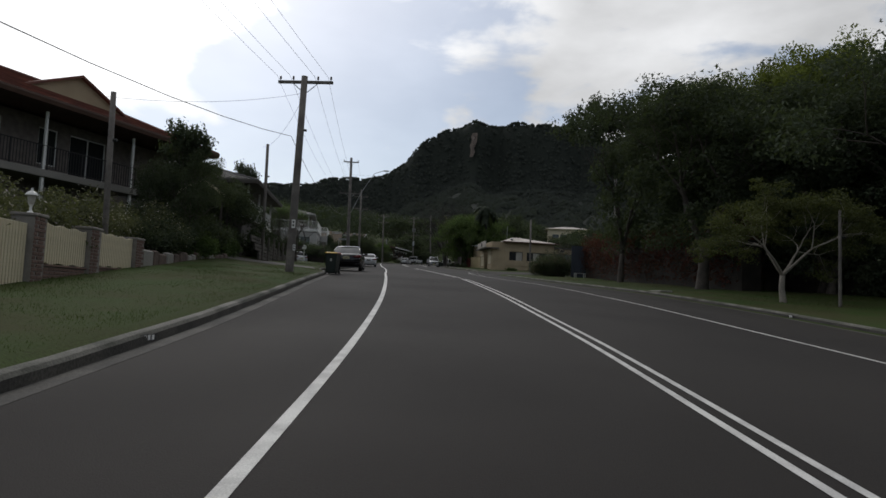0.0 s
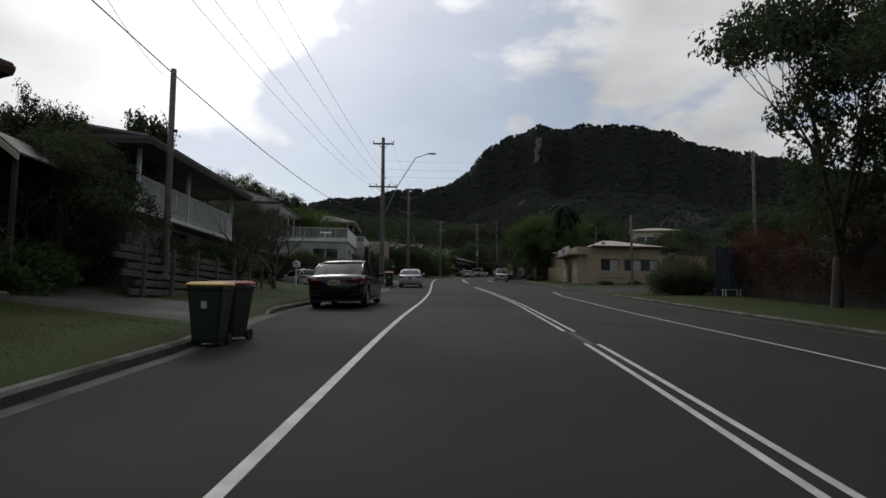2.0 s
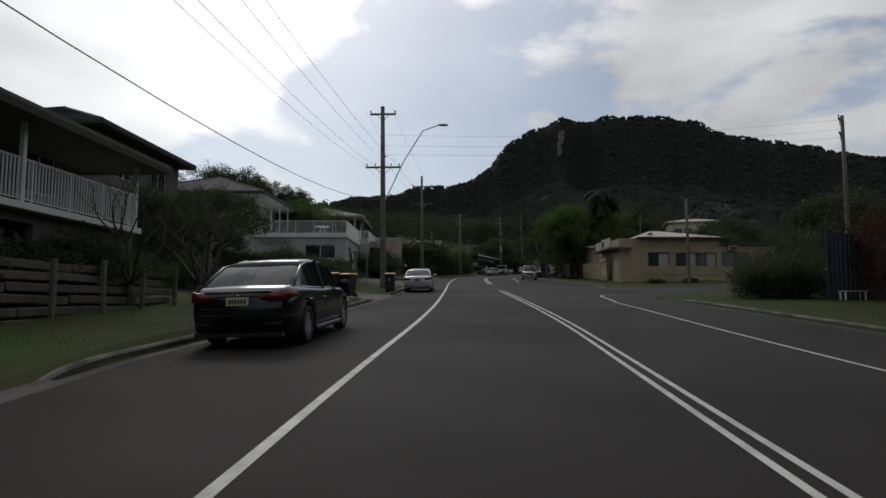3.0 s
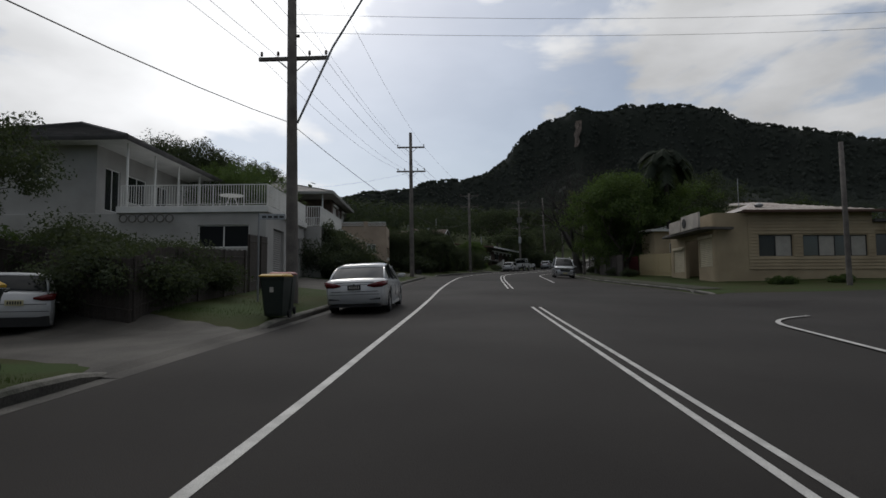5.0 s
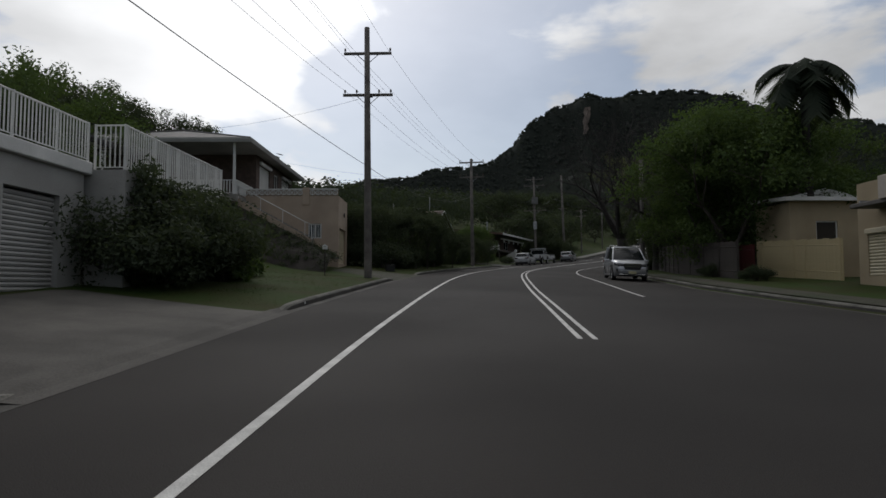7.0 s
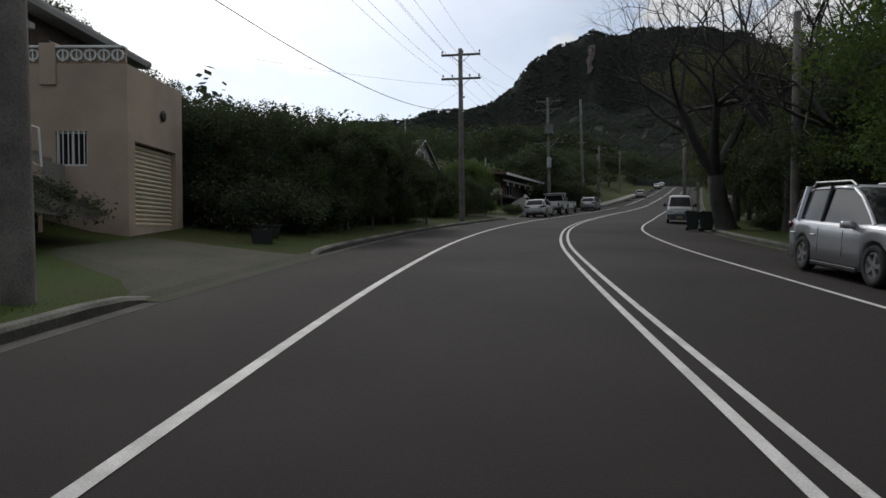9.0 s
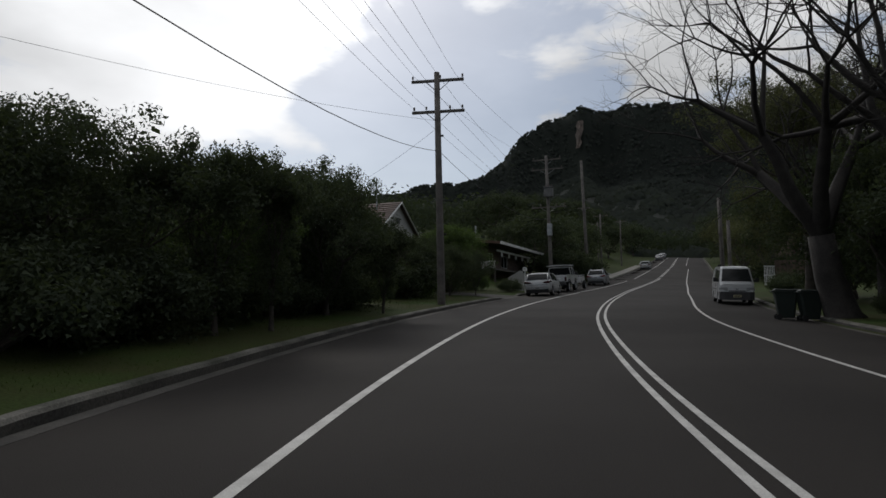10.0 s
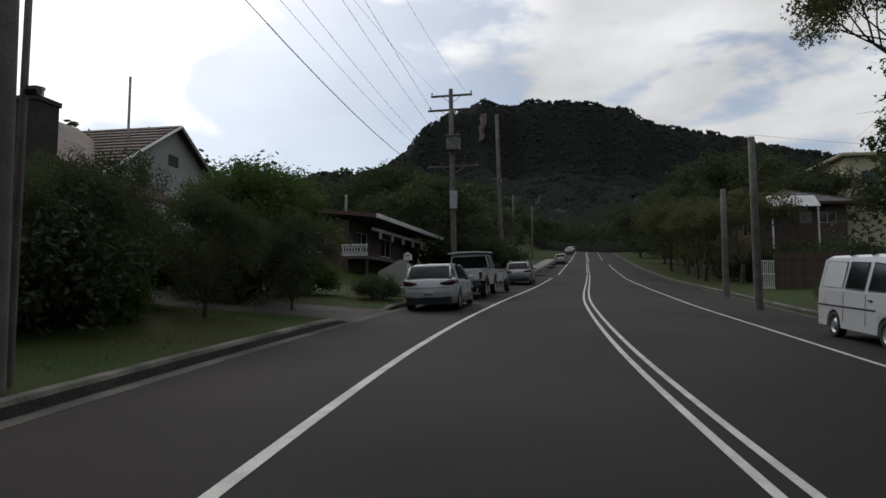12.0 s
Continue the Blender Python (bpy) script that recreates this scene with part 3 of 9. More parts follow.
def build_kerbs():
    y = -30.0
    for a, b in DRIVES_L + [(300.0, 300.1)]:
        kerb_run("kerb", y, a, -1, y > -30, a < 299, "stained concrete kerb with a pale gutter, grass behind")
        y = b
    kerb_run("kerb", -30, 65.0, 1, False, True, "low concrete kerb along the far verge")
    kerb_run("kerb", 80.5, 300, 1, True, False, "low concrete kerb in front of the shop and fences")
    # crossings and drives
    for (a, b), deep, lab in zip(DRIVES_L, (5.5, 7.0, 5.2, 4.0, 7.0), ("grey", "pale", "broad grey", "earthy", "pale")):
        m = M()
        rows = []
        for y in np.linspace(a - .35, b + .35, 8):
            x = cx(y) + float(kerb_l(y))
            skew = .42 if a == 59.2 else .6 * (b - y) / (b - a) if a == 101.8 else 0.0
            row = [(x + .30, y, float(zr(y)) + .004), (x + .02, y, float(zr(y)) + .015), (x - .16, y, float(zr(y)) + .075), (x - .5, y, G(x - .5, y) + (.05 if a < y < b else -.04))]
            for e in np.linspace(1.2, deep, 6):
                ye = y + skew * e
                row.append((x - e, ye, G(x - e, ye) + (.045 if a < y < b else -.05)))
            rows.append(row)
        for r0, r1 in zip(rows, rows[1:]):
            for p, q, s, t in zip(r0, r0[1:], r1[1:], r1):
                m.quad(p, q, s, t)
        solid("driveway", m, EARTH if lab == "earthy" else DRIVE, "trodden earth and grass driveway to a garage" if lab == "earthy" else f"{lab} concrete driveway crossing the verge", "driveway", "driveways", "structure", True)
    # footpath in front of the shop
    strip("pavement", np.arange(84.0, 112.1, 1.0), lambda y: [float(kerb_r(y)) + .21, float(kerb_r(y)) + 1.0, float(kerb_r(y)) + 1.5], EARTH,
          lambda y, d: G(float(cx(y)) + d, y) + .035, "trodden earth footpath between kerb and shop", "pavement")
    strip("pavement", np.arange(184.0, 236.1, 2.0), lambda y: [float(kerb_l(y)) - 1.75, float(kerb_l(y)) - 1.0, float(kerb_l(y)) - .21], CONCRETE,
          lambda y, d: G(float(cx(y)) + d, y) + .05, "pale concrete footpath climbing beside the kerb", "pavement")
    # white concrete ramp at the corner of the side street
    m = M()
    foot = [(3.9, 83.6), (5.0, 83.0), (5.7, 86.4), (4.6, 88.6), (3.7, 87.6)]
    top = [(x, y, float(zr(y, min(x - float(cx(y)), 8.8))) + .10) for x, y in foot]
    m.rings([[(x, y, z - .4) for x, y, z in top], top])
    solid("kerb_ramp", m, CONCRETE, "pale concrete ramp at the street corner", "kerb ramp", "", "structure")
    # drain inlet in the far kerb
    x, z = P(31.3, 9.35)
    t = thing("drain_inlet", "concrete kerb drain inlet with a dark slot", "drain", "", "", pose(x, 31.3, float(zr(31.3, 9.3)), 0, 0, 3))
    part("lintel", M().box(-.05, -1.1, .10, .55, 1.1, .20, .03), CONCRETE, t)
    part("slot", M().box(-.02, -.9, -.02, .3, .9, .10), PRINT, t, "dark opening")


def grass_patch(name, y0, y1, d0, d1, count, size, seed, label):
    r = np.random.RandomState(seed)
    y = r.uniform(y0, y1, count)
    d = r.uniform(d0, d1, count)
    x = cx(y) + d
    keep = np.ones(count, bool)
    for a, b in DRIVES_L:
        keep &= ~((y > a - .5) & (y < b + .5) & (d > -14))
    tuft = np.array([noise.noise(Vector((px * .6, py * .6, 5))) for px, py in zip(x, y)])
    keep &= r.uniform(-.9, .5, count) < tuft + .35
    keep &= (d > 0) | (d < kerb_l(y) - .25)
    x, y, tuft = x[keep], y[keep], tuft[keep]
    z = ground(x, y)
    n = len(x)
    ang, h = r.uniform(0, 6.283, n), size * r.uniform(.5, 1.3, n) * (1 + tuft)
    w = size * .16
    lean = r.normal(0, .45, (n, 2)) * h[:, None]
    ca, sa = np.cos(ang) * w, np.sin(ang) * w
    v = np.stack([np.stack([x - ca, y - sa, z - .02], 1), np.stack([x + ca, y + sa, z - .02], 1), np.stack([x + lean[:, 0], y + lean[:, 1], z + h], 1)], 1).reshape(-1, 3)
    tagged(new(name, faces_mesh(name, v, np.arange(3 * n).reshape(-1, 3), GRASS)), label, "grass", "", "stuff")


# ---------------- the escarpment ----------------
_AZ = [-180, -110, -60, -40, -21, -17.5, -14.4, -10.3, -8.2, -6.3, -5.2, -3.9, -3.0, -1.8, -.6, .95, 2.4, 4.9, 8.7, 10.5, 12.3, 13.6, 14.9, 16.2, 17.4, 19, 21.3, 23.5, 28, 32, 50, 80, 120, 180]
_EL = [1.0, 3, 7, 7.8, 8.4, 9.1, 9.4, 10.2, 10.5, 10.8, 11.4, 12.2, 13.3, 14.5, 15.3, 15.7, 16.1, 16.2, 16.1, 15.9, 15.6, 15.3, 14.9, 14.3, 13.9, 13.4, 12.6, 12.0, 10.8, 9.8, 8, 6, 2.5, 1.0]
HUB = (-4.0, 62.0, 5.3)
NEARER = 900 / 1100                      # the whole range, drawn in towards the hub


def ridge(az):
    e = np.interp(az, _AZ, _EL)
    return 1100 * np.tan(np.radians(e)) + 1.2 * np.sin(az * 1.1) + .8 * np.sin(az * 2.7 + 1)


def slope_height(az, r):
    """Height of the hillside over the hub, by bearing and distance."""
    foot_r = 300.0
    foot = np.interp(az, [-180, -90, -40, -10, 10, 40, 90, 180], [-4, 8, 22, 14, 14, 8, 2, -4])
    u = np.clip((r - foot_r) / (1100 - foot_r), 0, 1)
    top = ridge(az)
    body = .62 * u ** 1.25 + .10 * np.sin(u * 9 + az * .5) * u * (1 - u)
    cliff = .38 * np.clip((u - .90) / .085, 0, 1) ** 1.5
    h = foot + (top - foot) * np.clip(body + cliff, 0, 1)
    return np.where(r > 1100, top - (r - 1100) * .01, h)


def build_hills():
    azs = np.concatenate([np.arange(-180, -60, 8), np.arange(-60, 75, .75), np.arange(75, 181, 8)])
    rs = np.concatenate([[270, 300, 340, 390, 450, 520, 600, 690, 780, 870, 950], np.arange(1000, 1101, 10), [1150, 1300, 1700, 2600]])
    v = []
    for az in azs:
        for r in rs:
            wob = noise.noise(Vector((az * .35, r * .012, 0))) * (22 if 420 < r < 1000 else 6)
            rr = r + (noise.noise(Vector((az * .5, 7, r * .002))) * 40 if r > 600 else 0)
            h = float(slope_height(az, r)) + wob * min(1, (r - 270) / 300) * (0 if r > 1080 else 1)
            if r == 270: h -= 25
            a = radians(az)
            v.append((HUB[0] + NEARER * rr * math.sin(a), HUB[1] + NEARER * rr * math.cos(a), HUB[2] + NEARER * h))
    n = len(rs)
    i = np.arange((len(azs) - 1) * n).reshape(-1, n)[:, :-1].ravel()
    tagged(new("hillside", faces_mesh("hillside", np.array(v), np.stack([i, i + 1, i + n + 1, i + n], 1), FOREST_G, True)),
           "dark forested escarpment with a steep cliff near its top", "mountain", "", "structure")
    # canopy: clumps of big leaf sprays, dense on the skyline
    r_ = np.random.RandomState(11)
    n0, n1, n2, n3 = 32000, 16000, 11000, 11000
    A = np.concatenate([r_.uniform(-62, 72, n0), r_.uniform(-32, 45, n1), r_.uniform(-30, 45, n2), r_.uniform(-28, 36, n3)])
    crest = 640                                           # single trees along the skyline, each a knot of clumps
    ca, cr, ch = r_.uniform(-30, 45, crest), r_.uniform(1090, 1104, crest), r_.uniform(2.5, 6.5, crest)
    own = r_.randint(0, crest, n2)
    sp = r_.normal(0, .42, (n2, 3)) * ch[own][:, None]
    A[n0 + n1:n0 + n1 + n2] = ca[own] + np.degrees(sp[:, 0] * .62 / 1100)
    R = np.concatenate([285 + 800 * r_.uniform(0, 1, n0) ** 1.45, r_.uniform(800, 1098, n1), cr[own] + sp[:, 1] * .6, r_.uniform(285, 700, n3)])
    size = np.concatenate([r_.uniform(3.4, 6.0, n0), r_.uniform(2.8, 5.2, n1), r_.uniform(1.1, 2.4, n2), r_.uniform(4.5, 7.5, n3)])
    stalk = np.concatenate([np.zeros(n0 + n1), ch[own] * .34 + sp[:, 2] * .5 - 1.2, np.zeros(n3)])
    rw = np.array([noise.noise(Vector((a * .5, 7, r * .002))) * 40 if r > 600 else 0 for a, r in zip(A, R)])
    wob = np.array([noise.noise(Vector((a * .35, r * .012, 0))) * (22 if 420 < r < 1000 else 6) * min(1, (r - 270) / 300) * (0 if r > 1080 else 1) for a, r in zip(A, R)])
    H = slope_height(A, R) + wob + stalk
    a = np.radians(A)
    C = np.stack([HUB[0] + NEARER * (R + rw) * np.sin(a), HUB[1] + NEARER * (R + rw) * np.cos(a), HUB[2] + NEARER * H], 1)
    bare = (A > 2.3) & (A < 3.15) & (R > 990) & (R < 1085)          # the bare rock face
    C, size = C[~bare], size[~bare]
    per = 5
    n = len(C) * per
    u = r_.normal(0, 1, (n, 3))
    u /= np.linalg.norm(u, axis=1)[:, None]
    c = np.repeat(C, per, 0)
    s = np.repeat(size, per)
    c = c + u * s[:, None] * np.array([.55, .55, .42]) * r_.uniform(.4, 1, (n, 1)) + np.array([0, 0, 1]) * s[:, None] * .55
    ar = np.repeat(np.radians(A[~bare]), per)
    un = u * .35 + np.stack([-np.sin(ar) * .8, -np.cos(ar) * .8, np.full(n, .28)], 1)     # canopies face out of the slope
    un /= np.linalg.norm(un, axis=1)[:, None]
    t1 = np.cross(un, r_.normal(0, 1, (n, 3)))
    t1 /= np.linalg.norm(t1, axis=1)[:, None]
    t2 = np.cross(un, t1)
    w = (s * r_.uniform(.30, .55, n))[:, None]
    q = np.stack([c - t1 * w, c - t2 * w * .7, c + t1 * w, c + t2 * w * .7], 1).reshape(-1, 3)
    tagged(new("far_forest", faces_mesh("far_forest", q, np.arange(4 * n).reshape(-1, 4), FOREST)), "dense dark eucalypt forest covering the escarpment", "forest", "", "stuff")
    # bare rock face
    m = M()
    rows = []
    for k in range(7):
        z = k / 6
        row = []
        for j in range(5):
            az = radians(2.5 + (.16 + .2 * z) * (j / 4 - .5) * 2 * .9 + .3 * noise.noise(Vector((k * .9, j * .6, 2))) + .2 * z)
            rr = 1052 + 30 * z + 5 * noise.noise(Vector((k, j * .8, 0))) + noise.noise(Vector((math.degrees(az) * .5, 7, 2.14))) * 40
            top = float(ridge(2.8))
            row.append((HUB[0] + NEARER * rr * math.sin(az), HUB[1] + NEARER * rr * math.cos(az), HUB[2] + NEARER * (top - 74 + 50 * z)))
        rows.append(row)
    for r0, r1 in zip(rows, rows[1:]):
        for p, q_, s_, t_ in zip(r0, r0[1:], r1[1:], r1):
            m.quad(p, q_, s_, t_)
    solid("rock_face", m, CLIFF, "pale sandstone scar on the cliff", "cliff", "", "structure")


def build_woods():
    r = np.random.RandomState(23)
    n = 3200
    y = r.uniform(150, 430, n)
    d = np.where(r.uniform(0, 1, n) < .5, -r.uniform(16, 120, n), r.uniform(14, 120, n))
    keep = (y > 205) | (np.abs(d) > 44)
    keep &= (np.abs(d) > 13 + r.uniform(0, 6, n))
    y, d = y[keep], d[keep]
    end = r.uniform(0, 1, (260, 2))                      # where the road bends out of sight
    y = np.concatenate([y, 306 + end[:, 0] * 60])
    d = np.concatenate([d, -30 + end[:, 1] * 60])
    x = np.interp(y, _YS, _CX) + d
    z = ground(x, y)
    az, rr = np.degrees(np.arctan2(x - HUB[0], y - HUB[1])), np.hypot(x - HUB[0], y - HUB[1])
    z = np.where(rr > 285 * NEARER, np.maximum(z, HUB[2] + NEARER * slope_height(az, rr / NEARER) - 2), z)
    h = r.uniform(4, 11, len(x))
    per = 60
    k = len(x) * per
    u = r.normal(0, 1, (k, 3))
    u /= np.linalg.norm(u, axis=1)[:, None]
    hh = np.repeat(h, per)[:, None]
    c = np.repeat(np.stack([x, y, z], 1), per, 0) + u * hh * np.array([.30, .30, .46]) * r.uniform(.5, 1, (k, 1)) + np.array([0, 0, .5]) * hh
    t1 = np.cross(u, r.normal(0, 1, (k, 3)))
    t1 /= np.linalg.norm(t1, axis=1)[:, None]
    t2 = np.cross(u, t1)
    w = (hh[:, 0] * .048 * r.uniform(.6, 1.4, k))[:, None]
    q = np.stack([c - t1 * w, c - t2 * w * .6, c + t1 * w, c + t2 * w * .6], 1).reshape(-1, 3)
    tagged(new("valley_woods", faces_mesh("valley_woods", q, np.arange(4 * k).reshape(-1, 4), WOODS)), "dark mixed woodland filling the valley behind the houses", "forest", "", "stuff")


build_ground()
build_woods()
build_road()
build_lines()
build_kerbs()
build_hills()

# ---------------- plants ----------------
def limb(m, r, p, d, length, rad, depth, tips, spread, up, kids=3, droop=0.0, n=5):
    """One tapered limb and the ones that fork from it."""
    pts, q, dd = [p], Vector(p), Vector(d).normalized()
    steps = 4 if depth > 1 else 3
    for k in range(steps):
        dd = (dd + Vector((r.uniform(-1, 1), r.uniform(-1, 1), r.uniform(-1, 1))) * .16 + Vector((0, 0, up - droop * k))).normalized()
        q = q + dd * (length / steps)
        pts.append(q.copy())
    end = rad * (.55 if depth else .3)
    m.tube(pts, [rad + (end - rad) * k / steps for k in range(steps + 1)], n, False)
    if depth == 0:
        tips.append(pts[-1])
        tips.append(pts[-2])
        return
    for k in range(kids):
        a = 6.283 * (k + r.uniform(-.3, .3)) / kids + depth
        s = dd.cross(Vector((0, 0, 1)) if abs(dd.z) < .95 else Vector((1, 0, 0))).normalized()
        t = dd.cross(s)
        nd = dd + (s * math.cos(a) + t * math.sin(a)) * spread * r.uniform(.7, 1.25)
        at = pts[-1] if k == 0 or depth > 2 else pts[r.choice((-1, -2))]
        limb(m, r, at, nd, length * r.uniform(.62, .85), end * .8, depth - 1, tips, spread, up, kids, droop, max(3, n - 1))


def leaf_mesh(name, anchors, per, cloud, size, mat, seed, flat=.8):
    """Sprays of small leaves round each anchor."""
    r = np.random.RandomState(seed)
    a = np.array([tuple(p) for p in anchors])
    n = len(a) * per
    c = np.repeat(a, per, 0)
    cl = np.repeat(r.uniform(.6, 1.35, len(a)) * cloud, per)[:, None]
    off = r.normal(0, 1, (n, 3))
    off /= np.linalg.norm(off, axis=1)[:, None] + 1e-6
    c = c + off * cl * r.uniform(.15, 1, (n, 1)) ** .6 * np.array([1, 1, flat])
    nrm = off * .6 + r.normal(0, .7, (n, 3)) + np.array([0, 0, .5])
    t1 = np.cross(nrm, r.normal(0, 1, (n, 3)))
    t1 /= np.linalg.norm(t1, axis=1)[:, None] + 1e-6
    t2 = np.cross(nrm, t1)
    t2 /= np.linalg.norm(t2, axis=1)[:, None] + 1e-6
    s = (size * r.uniform(.6, 1.4, n))[:, None]
    q = np.stack([c - t1 * s - t2 * s * .5, c - t1 * s * .2 + t2 * s * .62, c + t1 * s * 1.15 - t2 * s * .1], 1).reshape(-1, 3)
    return faces_mesh(name, q, np.arange(3 * n).reshape(-1, 3), mat)


def tree(label, seed, height, trunk, width, leaf, bark=None, depth=3, kids=3, per=42, cloud=.9, size=.17, fork=.28, spread=.75, up=.1, droop=0.0, name="tree", flat=.8, bare=False, category="tree", fill=0, girth=.36):
    """A tree at the origin: trunk, limbs and a crown of leaf sprays. fork: height of the first fork over the whole."""
    r = random.Random(seed)
    t = thing(name, label, category)
    m, tips = M(), []
    base = height * fork
    lean = Vector((r.uniform(-.1, .1), r.uniform(-.1, .1), 1)).normalized()
    p0 = [Vector((0, 0, -.25)), Vector((0, 0, .05)), lean * base * .5 + Vector((r.uniform(-.1, .1), r.uniform(-.1, .1), 0)), lean * base]
    m.tube(p0, [trunk * 1.7, trunk * 1.15, trunk * .95, trunk * .85], 9)
    if bare:
        part("trunk", m, bark or BARK, t, "", True)
        m = M()
    first = kids + 1
    for k in range(first):
        a = 6.283 * k / first + r.uniform(-.4, .4)
        d = Vector((math.cos(a) * width, math.sin(a) * width, 1.0))
        limb(m, r, p0[-1], d, (height - base) * .40, trunk * .62, depth - 1, tips, spread, up, kids, droop)
    part("branchwork" if bare else "trunk", m, bark or BARK, t, "", True)
    for k in range(fill):
        a, u, z = r.uniform(0, 6.283), r.random() ** .45, r.uniform(.08, 1.0)
        w = height * girth * math.sin(math.pi * (.12 + .80 * z)) ** .6
        tips.append(Vector((math.cos(a) * w * u, math.sin(a) * w * u, base * .75 + (height - base * .75) * z * (.97 + .06 * math.sin(a * 3)))))
    if not bare:
        part("crown", leaf_mesh("crown", tips, per, cloud, size, leaf, seed, flat), None, t)
    return t


def shrub(label, seed, w, h, leaf, per=170, size=.044, stems=9, name="shrub", flower=None, category="shrub"):
    r = random.Random(seed)
    t = thing(name, label, category)
    m, tips = M(), []
    for k in range(stems):
        a = r.uniform(0, 6.283)
        d = Vector((math.cos(a) * w / h * .8, math.sin(a) * w / h * .8, r.uniform(.5, 1.2)))
        limb(m, r, Vector((0, 0, -.1)), d, h * .55, .03 + h * .01, 1, tips, .8, .05, 3, 0, 4)
    for k in range(stems * 3):
        a, q = r.uniform(0, 6.283), r.uniform(.1, 1) ** .5
        tips.append(Vector((math.cos(a) * w * .5 * q, math.sin(a) * w * .5 * q, h * r.uniform(.12, .75) * (1.15 - q * .55))))
    part("stem", m, BARK, t)
    part("foliage", leaf_mesh("foliage", tips, per, min(w, h) * .26, size, leaf, seed), None, t)
    if flower:
        some = r.sample(tips, max(3, len(tips) // 2))
        part("blossom", leaf_mesh("blossom", some, max(8, per // 5), min(w, h) * .3, size * .7, flower, seed + 1), None, t, "pale flowers")
    return t


def plant(proto, x, y, scale=1.0, turn=0.0, dz=0.0, stretch=1.0, tilt=0.0):
    c = copy_thing(proto, Matrix.Translation((x, y, G(x, y) + dz)) @ Matrix.Rotation(radians(tilt), 4, 'Y') @ Matrix.Rotation(radians(turn), 4, 'Z'))
    c.scale = (scale, scale, scale * stretch)
    return c


def retire(*protos):
    """Takes the patterns themselves away once their copies stand."""
    for p in protos:
        for o in (*p.children_recursive, p):
            bpy.data.objects.remove(o)


def palm(label, seed, h):
    r = random.Random(seed)
    t = thing("palm_tree", label, "palm tree")
    m = M().tube([(0, 0, -.2), (.1, 0, h * .3), (.05, .1, h * .7), (0, 0, h)], [.24, .2, .18, .16], 9)
    part("trunk", m, BARK_DARK, t, "", True)
    for k in range(30):
        a, lift = 6.283 * k / 30 * 3.7 + r.uniform(-.15, .15), r.uniform(-.9, 1.2)
        f = M()
        pts = []
        for s in range(9):
            u = s / 8
            rr = 2.0 * u
            pts.append(Vector((math.cos(a) * rr, math.sin(a) * rr, h + .1 + 1.4 * lift * u - 1.9 * u * u)))
        f.tube(pts, [.03 - .025 * i / 8 for i in range(9)], 4)
        side = Vector((-math.sin(a), math.cos(a), 0))
        for p, q in zip(pts[1:], pts[2:]):
            for w in (0, .2, .4, .6, .8):
                b = p.lerp(q, w)
                for sg in (-1, 1):
                    tip = b + side * sg * r.uniform(.5, .8) + (q - p) * .9 + Vector((0, 0, -.35))
                    f.add([b, b + (q - p) * .35, tip], [(0, 1, 2)])
        part("frond", f, WOODS, t)
    return t


def hedge(name, x0, y0, x1, y1, h, thick, leaf, seed, label, n=3500, size=.12):
    """A clipped hedge or creeper-grown bank from one end to the other."""
    r = np.random.RandomState(seed)
    L = math.hypot(x1 - x0, y1 - y0)
    ux, uy = (x1 - x0) / L, (y1 - y0) / L
    m = M()
    k = max(4, int(L / 1.2))
    rings = []
    for i in range(k + 1):
        x, y = x0 + ux * L * i / k, y0 + uy * L * i / k
        g = G(x, y)
        hh = h * (.78 + .1 * noise.noise(Vector((x * .4, y * .4, seed))))
        w = thick * .36
        rings.append([(x - uy * s, y + ux * s, g + z) for s, z in ((-w, -.1), (-w, hh * .8), (-w * .5, hh), (w * .5, hh), (w, hh * .8), (w, -.1))])
    m.rings(rings)
    t = thing(name, label, "hedge")
    part("core", m, SOIL, t)
    s, a = r.uniform(0, L, n), r.uniform(0, math.pi, n)
    bulge = np.array([noise.noise(Vector((q * .5, w, seed * 1.3))) for q, w in zip(s, a)])
    rad = 1 + .35 * bulge + r.normal(0, .08, n)
    off, zz = np.cos(a) * thick * .5 * rad, (np.abs(np.sin(a)) ** .5 * h * rad)
    x, y = x0 + ux * s - uy * off, y0 + uy * s + ux * off
    c = np.stack([x, y, ground(x, y) + zz * r.uniform(.25, 1.05, n) ** .4], 1)
    part("foliage", leaf_mesh("foliage", c, 4, .22, size, leaf, seed), None, t)
    return t


